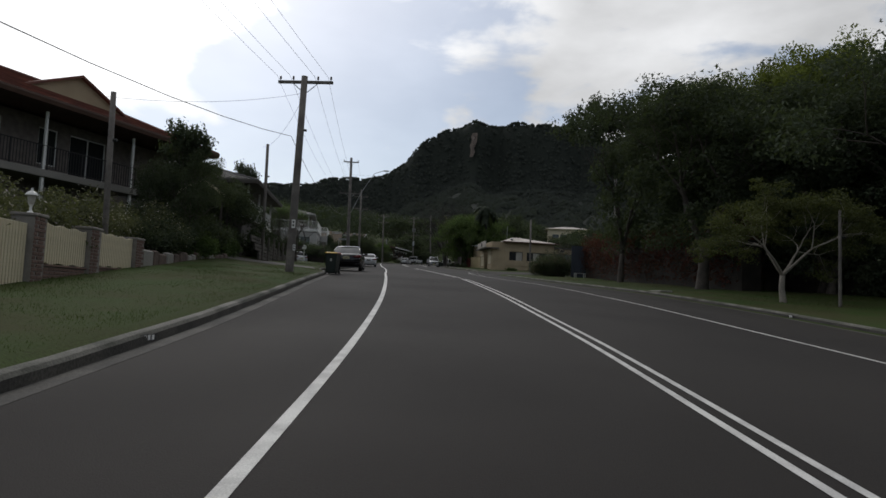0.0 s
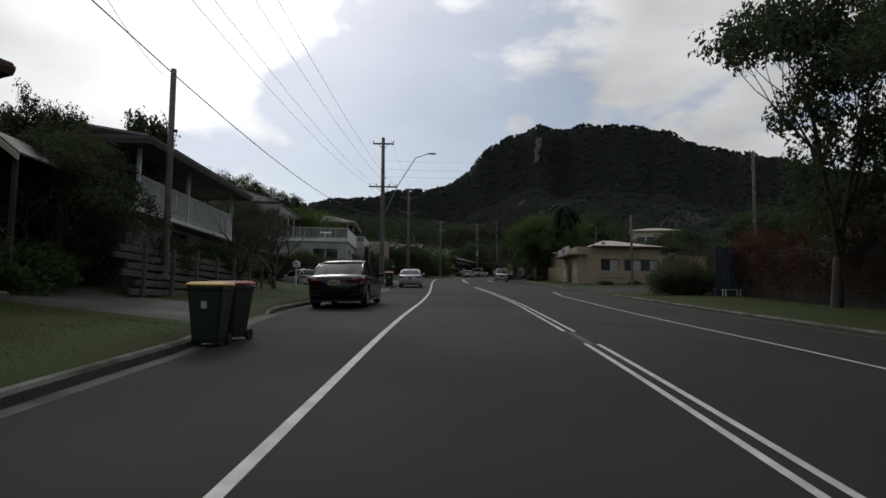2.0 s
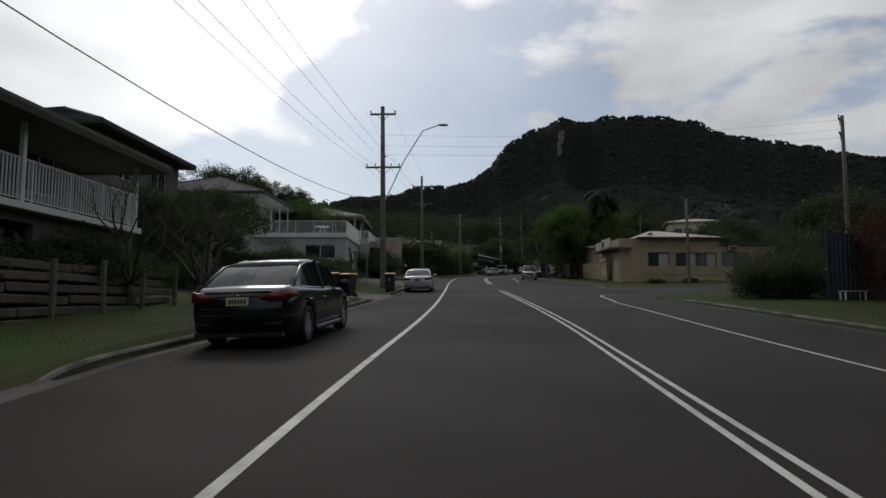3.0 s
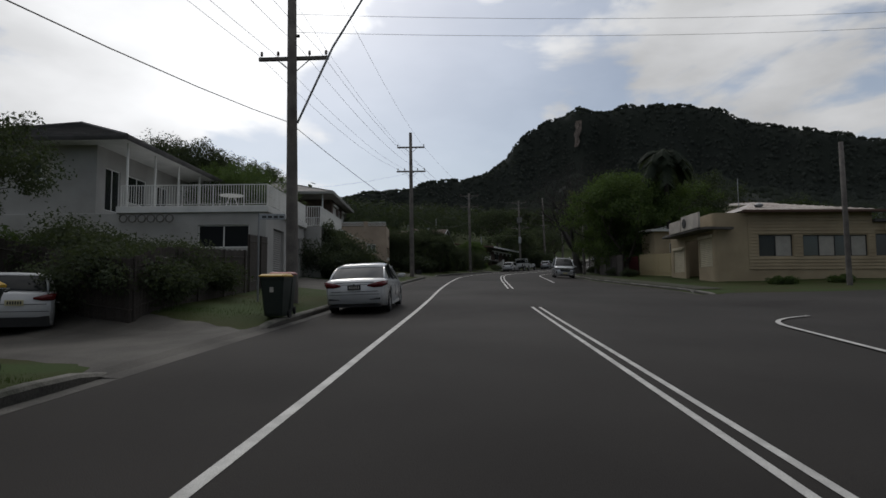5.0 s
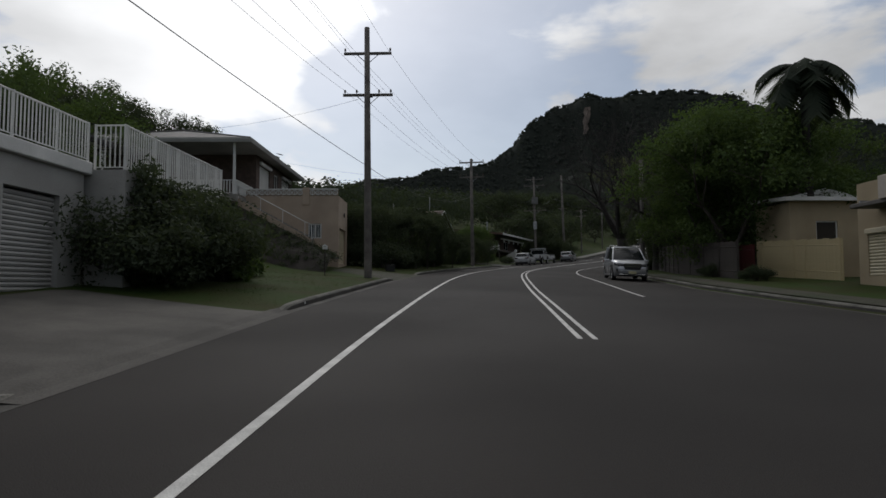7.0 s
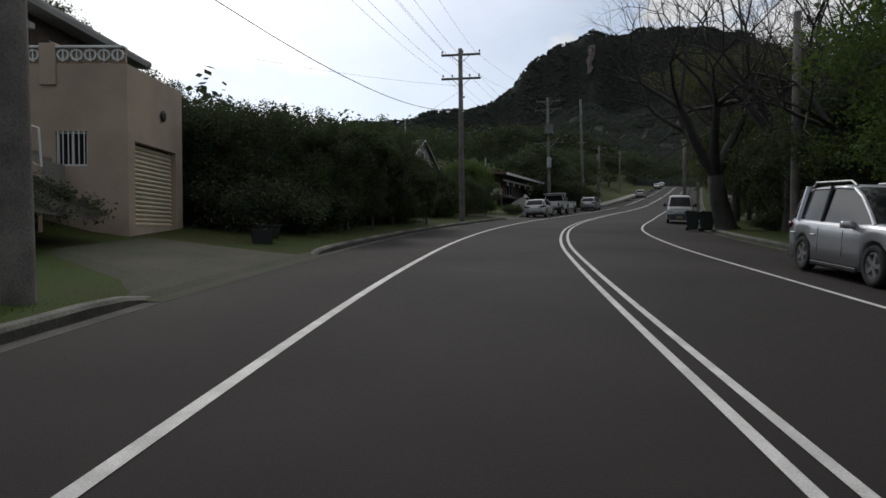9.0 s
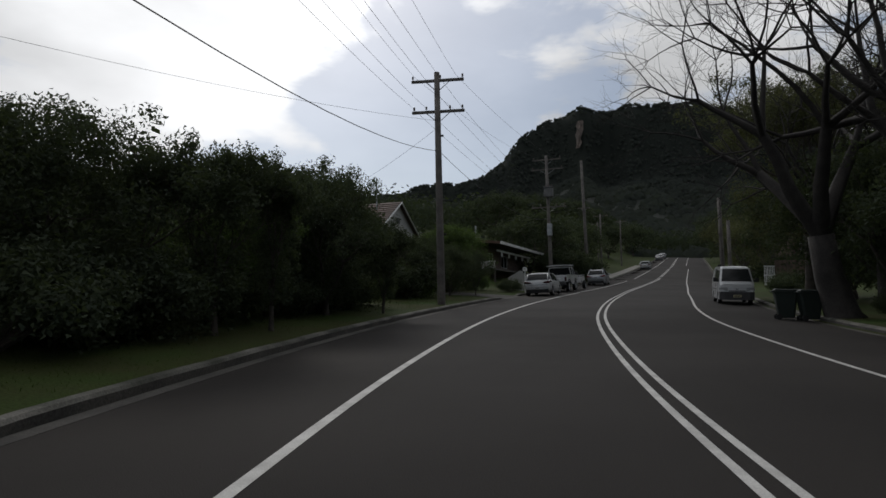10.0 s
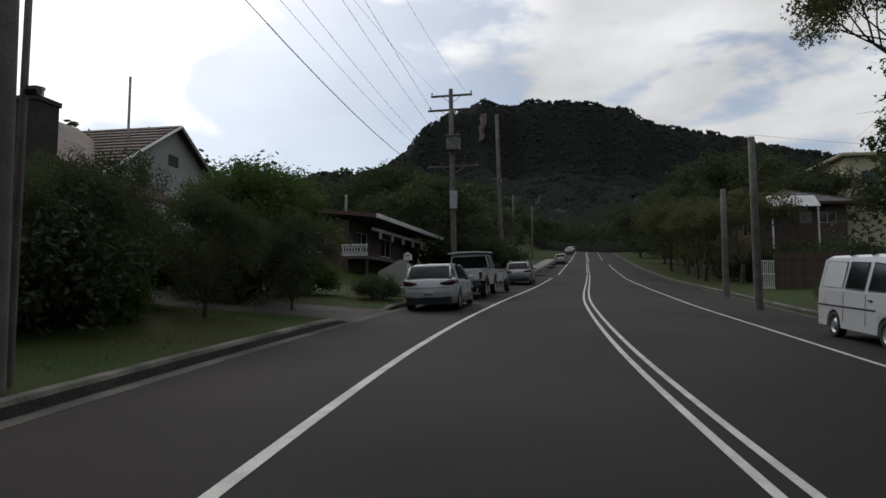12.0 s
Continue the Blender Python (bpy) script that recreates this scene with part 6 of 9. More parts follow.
def ute(label, paint, m):
    """A four-wheel-drive utility along +y, tail at y = 0: tray, cab, bonnet."""
    t = thing("utility", label, "ute", "parked vehicles", "", m)
    hw = .90
    part("chassis", M().box(-.5, .1, .42, .5, 4.7, .62, .03), PLASTIC, t)
    part("tray_floor", M().box(-hw + .05, .05, .70, hw - .05, 1.95, .78), GREY_STEEL, t)
    for sg in (-1, 1):
        side = [(.0, .72), (.42, .72), (.50, .95), (.66, 1.02), (1.24, 1.02), (1.40, .95), (1.48, .66), (1.95, .62), (1.95, 1.22), (.0, 1.20)]
        part("tray_side", M().rings([[(sg * (hw - .07), y, z) for y, z in side], [(sg * hw, y, z) for y, z in side]]), paint, t)
        part("tray_rail", M().box(sg * hw - .035, .0, 1.20, sg * hw + .035, 1.95, 1.235, .012), PLASTIC, t)
        part("tail_lamp", M().box(sg * (hw - .15), -.03, .76, sg * (hw - .02), .04, 1.06, .02), LAMP_DEEP, t, "dark red tail lamp")
        part("mud_flap", M().box(sg * (hw - .26), .36, .22, sg * (hw - .04), .375, .60), RUBBER, t)
        part("flare", M().tube([(sg * hw, .95 + .50 * math.cos(a_), .42 + .48 * math.sin(a_)) for a_ in np.linspace(.15, 2.99, 9)], .035, 6), PLASTIC, t)
        part("mirror", M().box(sg * (hw + .03), 3.32, 1.14, sg * (hw + .24), 3.42, 1.36, .03), PLASTIC, t)
        for y in (2.1, 2.95, 3.35):
            part("cab_pillar", M().tube([(sg * (hw - .04), y + (.5 if y > 3.3 else 0), 1.16), (sg * (hw - .17), y, 1.74)], .035, 6), paint, t)
        part("side_window", M().rings([[(sg * (hw - .045), y0, 1.17), (sg * (hw - .165), y0, 1.72), (sg * (hw - .165), y1, 1.72), (sg * (hw - .045), y1 + e, 1.17)] for y0, y1, e in ((2.1, 3.33, .48),)] + [[(sg * (hw - .075), 2.1, 1.17), (sg * (hw - .19), 2.1, 1.72), (sg * (hw - .19), 3.33, 1.72), (sg * (hw - .075), 3.81, 1.17)]]), CAR_GLASS, t, "dark side glass")
        part("rack_post", M().tube([(sg * .62, 2.3, 1.78), (sg * .62, 2.3, 1.88)], .02, 6).tube([(sg * .62, 3.1, 1.78), (sg * .62, 3.1, 1.88)], .02, 6), PLASTIC, t)
    part("tailgate", M().box(-hw + .16, -.02, .76, hw - .16, .05, 1.20, .015), paint, t)
    part("tailgate_handle", M().box(-.12, -.035, 1.04, .12, -.015, 1.10, .008), PLASTIC, t)
    part("rear_bumper", M().box(-hw + .05, -.14, .44, hw - .05, .06, .62, .03), PLASTIC, t, "black steel bumper")
    pl = part("number_plate", M().box(-.186, -.165, .48, .186, -.15, .60), PLATE_WH, t)
    for k in range(6):
        part("plate_bar", M().box(-.14 + k * .05, -.17, .51, -.11 + k * .05, -.163, .57), PRINT, pl)
    sec = [(2.0, .50), (3.15, .50), (3.20, .80), (3.45, .92), (3.95, .92), (4.2, .80), (4.25, .52), (4.85, .55), (4.92, .80), (4.82, 1.06), (3.85, 1.18), (2.0, 1.18)]
    part("cab_body", M().rings([[(x, y, z) for y, z in sec] for x in (-hw, -hw + .05, hw - .05, hw)]), paint, t)
    part("rear_window", M().rings([[(-hw + .08, 2.06, 1.18), (hw - .08, 2.06, 1.18), (hw - .19, 2.09, 1.73), (-hw + .19, 2.09, 1.73)], [(-hw + .08, 2.1, 1.18), (hw - .08, 2.1, 1.18), (hw - .19, 2.13, 1.73), (-hw + .19, 2.13, 1.73)]]), CAR_GLASS, t, "dark rear glass")
    part("windscreen", M().rings([[(-hw + .08, 3.83, 1.18), (hw - .08, 3.83, 1.18), (hw - .19, 3.36, 1.73), (-hw + .19, 3.36, 1.73)], [(-hw + .08, 3.79, 1.18), (hw - .08, 3.79, 1.18), (hw - .19, 3.32, 1.73), (-hw + .19, 3.32, 1.73)]]), CAR_GLASS, t, "dark windscreen")
    part("roof", M().rings([[(x * (hw - .15), y, z) for x, z in ((-1, 1.71), (1, 1.71), (.96, 1.765), (.5, 1.79), (-.5, 1.79), (-.96, 1.765))] for y in (2.04, 2.1, 3.3, 3.38)]), paint, t)
    part("roof_rack", M().rings([[(x * .86, y, z + 1.87) for x, z in ((-1, -.03), (-.5, 0.0), (.5, 0.0), (1, -.03), (.97, .03), (.5, .065), (-.5, .065), (-.97, .03))] for y in (1.7, 1.76, 3.3, 3.36)]), paint, t, "flat white roof platform")
    part("bull_bar", M().tube([(-.8, 4.98, .6), (-.7, 5.02, 1.0), (.7, 5.02, 1.0), (.8, 4.98, .6)], .035, 6), PLASTIC, t)
    part("grille", M().box(-.55, 4.88, .70, .55, 4.935, .95, .01), PLASTIC, t)
    wheel_set(t, [(sg * (hw - .11), y) for sg in (-1, 1) for y in (.95, 3.72)], .39, GREY_STEEL)
    return t


def box_trailer(label, m):
    """A small tipping trailer along +y, tail at y = 0."""
    t = thing("box_trailer", label, "trailer", "parked vehicles", "", m)
    hw = .72
    part("floor", M().box(-hw, 0, .50, hw, 1.9, .56), GREY_STEEL, t)
    for sg in (-1, 1):
        part("side", M().box(sg * hw - .02, 0, .50, sg * hw + .02, 1.9, .98, .008), CAR_WHITE, t)
        part("mudguard", M().tube([(sg * (hw + .12), .95 + .36 * math.cos(a_), .30 + .36 * math.sin(a_)) for a_ in np.linspace(.2, 2.94, 8)], .05, 6), PLASTIC, t)
        part("tail_lamp", M().box(sg * (hw - .12), -.03, .42, sg * (hw - .02), .02, .49, .005), LAMP_DEEP, t, "red lamp")
    part("tailgate", M().box(-hw, -.02, .56, hw, .02, .98, .008), CAR_WHITE, t)
    part("headboard", M().box(-hw, 1.88, .56, hw, 1.92, 1.12, .008), GREY_STEEL, t)
    part("load", M().box(-hw + .08, .2, .56, hw - .1, 1.7, 1.06, .06), PLASTIC, t, "dark load under a sheet")
    part("drawbar", M().tube([(-.5, 1.9, .47), (0, 2.9, .44)], .03, 6).tube([(.5, 1.9, .47), (0, 2.9, .44)], .03, 6).tube([(0, 2.75, .44), (0, 2.75, -.0)], .025, 6), GREY_STEEL, t)
    wheel_set(t, [(-hw - .12, .95), (hw + .12, .95)], .30, GREY_STEEL)
    return t


SEDAN_DECK = [(0, .86), (.06, .96), (.3, 1.02), (.8, 1.0), (1.6, .96), (3.0, .93), (3.5, .92), (3.9, .86), (4.4, .74), (4.6, .62), (4.72, .5)]
SEDAN_CAB = [(.42, 1.0), (.75, 1.19), (1.15, 1.37), (1.6, 1.445), (2.1, 1.465), (2.5, 1.45), (2.85, 1.37), (3.2, 1.18), (3.6, .95)]
HATCH_DECK = [(0, .90), (.05, 1.01), (.2, 1.06), (.8, 1.0), (2.6, .93), (3.2, .92), (3.7, .84), (4.1, .72), (4.25, .6), (4.33, .5)]
HATCH_CAB = [(.08, 1.05), (.18, 1.2), (.4, 1.40), (.8, 1.45), (1.6, 1.46), (2.1, 1.44), (2.5, 1.34), (2.85, 1.15), (3.2, .94)]
SUV_DECK = [(0, .9), (.05, 1.02), (.2, 1.08), (1, 1.06), (2.9, 1.03), (3.4, 1.05), (4.0, 1.02), (4.35, .97), (4.52, .90), (4.58, .78), (4.62, .6)]
SUV_CAB = [(.12, 1.08), (.28, 1.38), (.5, 1.62), (1.0, 1.70), (2.0, 1.715), (2.5, 1.68), (2.85, 1.52), (3.2, 1.28), (3.5, 1.04)]


def slope_at(y):
    return math.degrees(math.atan2(float(zr(y + 2) - zr(y - 2)), 4.0))


def park(y, d, turn=0.0, back=False):
    """A pose on the road with the tail (or the nose, if back) at y."""
    x = float(cx(y)) + d
    head = -math.degrees(math.atan2(float(cx(y + 4) - cx(y)), 4.0)) + turn
    roll = 1.6 if d < 0 else -2.0
    m = Matrix.Translation((x, y, float(zr(y, d)) + .01)) @ Matrix.Rotation(radians(head), 4, 'Z') @ Matrix.Rotation(radians(slope_at(y)), 4, 'X') @ Matrix.Rotation(radians(-roll), 4, 'Y')
    return m @ Matrix.Rotation(math.pi, 4, 'Z') if back else m


def build_cars():
    car("sedan", "black four-door sedan parked against the kerb", CAR_BLACK, 4.75, 1.80, 1.48, SEDAN_DECK, SEDAN_CAB, (1.0, 3.75), .325, m=park(41.3, -6.55, 0), scale=1.12)
    car("sedan", "white four-door sedan parked beside a power pole", CAR_WHITE, 4.75, 1.81, 1.40, [(a, b - .03) for a, b in SEDAN_DECK], [(a, b - .07) for a, b in SEDAN_CAB], (1.02, 3.78), .33, plate=PLATE_BK, m=park(68.6, -5.2, 0), scale=1.0)
    car("suv", "silver station-wagon four-wheel drive with roof rails facing downhill", CAR_SILVER, 4.62, 1.80, 1.73, SUV_DECK, SUV_CAB, (.95, 3.6), .35, rails=True, style="wagon", blunt=True,
        m=park(104.1, 5.0, 0) @ Matrix.Rotation(math.pi, 4, 'Z') @ Matrix.Translation((0, -4.62 * .95, 0)), scale=.95)
    car("hatchback", "white wagon standing in a driveway behind bins", CAR_WHITE, 4.34, 1.76, 1.48, HATCH_DECK, HATCH_CAB, (.85, 3.5), .32, style="wagon",
        m=pose(-14.3, 63.6, G(-14.3, 63.6) + .06, 0, 0, 44), scale=.95)
    van("white cab-over delivery van with a blanked rear quarter facing downhill", CAR_WHITE,
        park(135.6, 5.62, 0) @ Matrix.Rotation(math.pi, 4, 'Z') @ Matrix.Translation((0, -4.35 * .92, 0)), .92)
    car("hatchback", "white five-door hatchback with red tail lamps", CAR_WHITE, 4.34, 1.80, 1.48, HATCH_DECK, HATCH_CAB, (.85, 3.5), .32, style="wagon", tail=LAMP_DEEP, plate=PLATE_WH, low_plate=True, m=park(143.9, -4.95, 0), scale=.95)
    ute("white four-wheel-drive utility with an open tray and a flat roof rack", CAR_WHITE, park(150.3, -5.05, 0))
    box_trailer("small box trailer with pale sides in a row of parked cars", park(155.9, -4.85, 0))
    car("hatchback", "silver station wagon at the end of a row of parked cars", CAR_SILVER, 4.34, 1.74, 1.48, HATCH_DECK, HATCH_CAB, (.85, 3.5), .32, style="wagon", rails=True, plate=PLATE_WH, m=park(166.1, -4.45, 0))
    car("hatchback", "white hatchback parked far up the hill", CAR_WHITE, 4.34, 1.78, 1.48, HATCH_DECK, HATCH_CAB, (.85, 3.5), .32, style="wagon", m=park(219, -3.6, 0))
    car("sedan", "silver sedan far up the hill", CAR_SILVER, 4.75, 1.78, 1.48, SEDAN_DECK, SEDAN_CAB, (1.0, 3.75), .32, m=park(267, -3.8, 0))
    car("sedan", "white sedan far up the hill", CAR_WHITE, 4.75, 1.78, 1.48, SEDAN_DECK, SEDAN_CAB, (1.0, 3.75), .32, m=park(281, -3.7, 0))


build_cars()

# ---------------- buildings ----------------
def wall(name, t, axis, a0, a1, z0, z1, at, thick, holes, mat, label=""):
    """A wall along local x or y from a0 to a1 whose outer face lies at `at`; holes are (a0, a1, z0, z1)."""
    m = M()
    xs = sorted({a0, a1, *[min(max(h[k], a0), a1) for h in holes for k in (0, 1)]})
    zs = sorted({z0, z1, *[min(max(h[k], z0), z1) for h in holes for k in (2, 3)]})
    nx, nz = len(xs) - 1, len(zs) - 1
    full = [[not any(h[0] < (xs[i] + xs[i + 1]) / 2 < h[1] and h[2] < (zs[k] + zs[k + 1]) / 2 < h[3] for h in holes) for k in range(nz)] for i in range(nx)]

    def spot(i, k, e):
        d = at + thick * e
        return (xs[i], d, zs[k]) if axis == "x" else (d, xs[i], zs[k])
    num, vs, fs = {}, [], []

    def idx(i, k, e):
        if (i, k, e) not in num:
            num[i, k, e] = len(vs)
            vs.append(spot(i, k, e))
        return num[i, k, e]
    for i in range(nx):
        for k in range(nz):
            if not full[i][k]:
                continue
            for e in (0, 1):
                fs.append((idx(i, k, e), idx(i + 1, k, e), idx(i + 1, k + 1, e), idx(i, k + 1, e)))
            for di, dk, p, q in ((-1, 0, (i, k), (i, k + 1)), (1, 0, (i + 1, k), (i + 1, k + 1)), (0, -1, (i, k), (i + 1, k)), (0, 1, (i, k + 1), (i + 1, k + 1))):
                a, b = i + di, k + dk
                if not (0 <= a < nx and 0 <= b < nz and full[a][b]):
                    fs.append((idx(*p, 0), idx(*q, 0), idx(*q, 1), idx(*p, 1)))
    m.add(vs, fs)
    return part(name, m, mat, t, label)


def window(t, axis, a0, a1, z0, z1, at, into, frame_mat=None, lights=2, blind=False, label="", bars=0):
    """A framed window set back in its opening; into: +1 or -1, the way indoors."""
    fm = frame_mat or WHITE
    w = thing("window", "", "")
    w.parent = t
    f, d0, d1 = .055, at + into * .06, at + into * .13

    def bx(p0, p1, q0, q1, e0, e1):
        return M().box(p0, e0, q0, p1, e1, q1) if axis == "x" else M().box(e0, p0, q0, e1, p1, q1)
    fr = M()
    for b in ((a0, a1, z0, z0 + f), (a0, a1, z1 - f, z1), (a0, a0 + f, z0 + f, z1 - f), (a1 - f, a1, z0 + f, z1 - f)):
        fr.v, fr.f = fr.v, fr.f
        k = bx(*b, d0, d1)
        fr.add(k.v, k.f)
    for i in range(1, lights):
        c = a0 + (a1 - a0) * i / lights
        k = bx(c - f / 2, c + f / 2, z0 + f, z1 - f, d0, d1)
        fr.add(k.v, k.f)
    part("window_frame", fr, fm, w)
    for i in range(lights):
        p, q = a0 + (a1 - a0) * i / lights, a0 + (a1 - a0) * (i + 1) / lights
        part("pane", bx(p + .03, q - .03, z0 + .04, z1 - .04, at + into * .085, at + into * .10), CURTAIN if blind and i % 2 else GLASS_DK, w)
    for i in range(bars):
        c = a0 + (a1 - a0) * (i + .5) / bars
        part("bar", bx(c - .01, c + .01, z0, z1, at - into * .03, at - into * .01), WHITE, w)
    if label:
        tagged(w, label)
    return w


def roller_door(t, axis, a0, a1, z0, z1, at, into, mat=None, name="roller_door"):
    d = thing(name, "pale corrugated roller door", "")
    d.parent = t
    n = max(4, int((z1 - z0) / .11))
    h = (z1 - z0) / n
    for i in range(n):
        z = z0 + i * h
        poly = [(at + into * .20, z), (at + into * .145, z + .01), (at + into * .12, z + h * .5), (at + into * .145, z + h - .01), (at + into * .20, z + h)]
        m = M()
        if axis == "x":
            m.rings([[(a0, e, q) for e, q in poly], [(a1, e, q) for e, q in poly]])
        else:
            m.rings([[(e, a0, q) for e, q in poly], [(e, a1, q) for e, q in poly]])
        part("slat", m, mat or WHITE_WALL, d)
    return d


def railing(t, p, q, z0, z1, gap, mat, r=.012, name="railing"):
    """Posts, rails and upright bars between two local points."""
    a, b = Vector((p[0], p[1], 0)), Vector((q[0], q[1], 0))
    L = (b - a).length
    u = (b - a) / L
    g = thing(name, "", "")
    g.parent = t
    for z, s in ((z1, .024), (z0 + .08, .016)):
        part("rail", M().tube([a + Vector((0, 0, z)), b + Vector((0, 0, z))], s, 6), mat, g)
    n = max(2, int(L / gap))
    bar = fixed(M().box(-r, -r, z0 + .08, r, r, z1).mesh("baluster", mat))
    post = fixed(M().box(-.025, -.025, z0, .025, .025, z1 + .03).mesh("post", mat))
    for i in range(n + 1):
        c = a + u * (L * i / n)
        big = i % 12 == 0 or i == n
        part("post" if big else "baluster", post if big else bar, mat, g, "", False, Matrix.Translation(c))
    return g


def hip_roof(name, t, x0, y0, x1, y1, ze, zr_, mat, ridge=.5, fascia=WHITE, rows=True, label="", under=None):
    """A hipped roof: eaves rectangle, ridge along the longer side, tile courses proud, a fascia round it."""
    w, d = x1 - x0, y1 - y0
    if w >= d:
        k = d * ridge
        R0, R1 = Vector((x0 + k, (y0 + y1) / 2, zr_)), Vector((x1 - k, (y0 + y1) / 2, zr_))
    else:
        k = w * ridge
        R0, R1 = Vector(((x0 + x1) / 2, y0 + k, zr_)), Vector(((x0 + x1) / 2, y1 - k, zr_))
    A, B, C, D_ = Vector((x0, y0, ze)), Vector((x1, y0, ze)), Vector((x1, y1, ze)), Vector((x0, y1, ze))
    if w >= d:
        planes = [(A, B, R1, R0), (B, C, R1, R1), (C, D_, R0, R1), (D_, A, R0, R0)]
    else:
        planes = [(A, B, R0, R0), (B, C, R1, R0), (C, D_, R1, R1), (D_, A, R0, R1)]
    roof = thing(name, label, "")
    roof.parent = t
    m = M()
    for a, b, c, e in planes:
        nrm = (b - a).cross(e - a).normalized()
        n = max(3, int((e - a).length / .33)) if rows else 1
        for i in range(n):
            u, v = i / n, (i + 1) / n
            lift = nrm * .035
            p, q, r, s = a.lerp(e, u), b.lerp(c, u), b.lerp(c, v), a.lerp(e, v)
            m.add([p + lift, q + lift, r + lift * .3, s + lift * .3, p - lift, q - lift], [(0, 1, 2, 3), (4, 5, 1, 0)])
    part("tile_covering", m, mat, roof)
    part("ridge_cap", M().tube([R0 + Vector((0, 0, .03)), R1 + Vector((0, 0, .03))], .09, 6), mat, roof)
    for e, c in ((A, R0), (B, R1 if w >= d else R0), (C, R1), (D_, R0 if w >= d else R1)):
        part("hip_cap", M().tube([e + Vector((0, 0, .03)), c + Vector((0, 0, .03))], .08, 6), mat, roof)
    for p, q in ((A, B), (B, C), (C, D_), (D_, A)):
        u = (q - p).normalized()
        o = u.cross(Vector((0, 0, 1)))
        part("gutter", M().rings([[p + o * s + Vector((0, 0, z)) for s, z in ((-.02, -.2), (.05, -.2), (.1, -.05), (.1, .04), (-.02, .04))], [q + o * s + Vector((0, 0, z)) for s, z in ((-.02, -.2), (.05, -.2), (.1, -.05), (.1, .04), (-.02, .04))]]), fascia, roof)
    part("soffit", M().box(x0, y0, ze - .16, x1, y1, ze - .12), under or fascia, roof)
    return roof


def brick_house():
    """The two-storey brick house with a long balcony, near the start."""
    b = 2.3
    t = thing("brick_house", "two-storey grey-brown brick house with a long balcony and terracotta roof", "house", "", "", pose(-14.4, 30.6, b - .25, 0, 0, 70))
    lo = [(-14, -12.2, .9, 2.6), (-10.6, -8.8, .7, 2.6), (-7.6, -6.0, .7, 2.6), (-4.6, -3.2, .7, 2.6)]
    up = [(-14, -12, 3.9, 5.6), (-9.4, -7.7, 4.4, 5.8), (-7.2, -6.4, 3.85, 5.8), (-4.8, -3.9, 4.2, 5.8), (-3.3, -1.4, 3.85, 5.8)]
    wall("lower_wall", t, "x", -18, 2.6, -1.2, 3.45, 1.5, .25, lo, GREYBRICK)
    wall("upper_wall", t, "x", -18, 2.6, 3.75, 6.2, 1.5, .25, up, GREYBRICK)
    for y0, y1 in ((-1.2, 6.2),):
        wall("end_wall", t, "y", 1.75, 10, y0, y1, 2.35, .25, [(4, 5.5, 4.2, 5.4)], GREYBRICK)
        wall("end_wall", t, "y", 1.75, 10, y0, y1, -18, .25, [], GREYBRICK)
    wall("back_wall", t, "x", -18, 2.6, -1.2, 6.2, 10, .25, [], GREYBRICK)
    part("floor_slab", M().box(-17.7, 1.8, 3.42, 2.3, 9.9, 3.6), CONCRETE, t)
    for h in lo + up:
        window(t, "x", h[0], h[1], h[2], h[3], 1.5, 1, WHITE, 2)
    part("balcony_slab", M().box(-18, -.1, 3.42, -.9, 1.5, 3.72, .02), CONCRETE, t, "pale concrete balcony edge")
    railing(t, (-18, 0), (-1.0, 0), 3.72, 4.7, .13, PLASTIC, .011)
    for x in (-15, -10.2, -5.6, -1.2):
        part("balcony_post", M().box(x - .05, -.02, 3.72, x + .05, .08, 6.1, .01), WHITE, t)
        part("ground_post", M().box(x - .06, -.02, -1.0, x + .06, .1, 3.42, .01), WHITE, t)
    hip_roof("roof", t, -19, -.6, 3.9, 11, 6.45, 8.9, ROOF_RED, .5, BROWN_TRIM, True, "weathered terracotta tiles with a brown gutter")
    g = M().rings([[(-6.6, 2.2, 6.9), (1.6, 2.2, 6.9), (-2.5, 2.2, 8.75)], [(-6.6, 8, 6.9), (1.6, 8, 6.9), (-2.5, 8, 8.75)]])
    part("gable", g, CREAM_WALL, t, "cream gable end")
    for sg in (-1, 1):
        e = -2.5 + sg * 4.3
        part("gable_tiles", M().rings([[(-2.5, y, 8.86), (e, y, 6.88), (e, y, 6.78), (-2.5, y, 8.74)] for y in (2.0, 8)]), ROOF_RED, t)
    lampm = M().disc((-11.2, 1.42, 5.2), (0, 0, 1), [(.02, 0), (.09, .03), (.11, .16), (.05, .24)], 10)
    part("wall_lamp", lampm, PLASTIC, t)


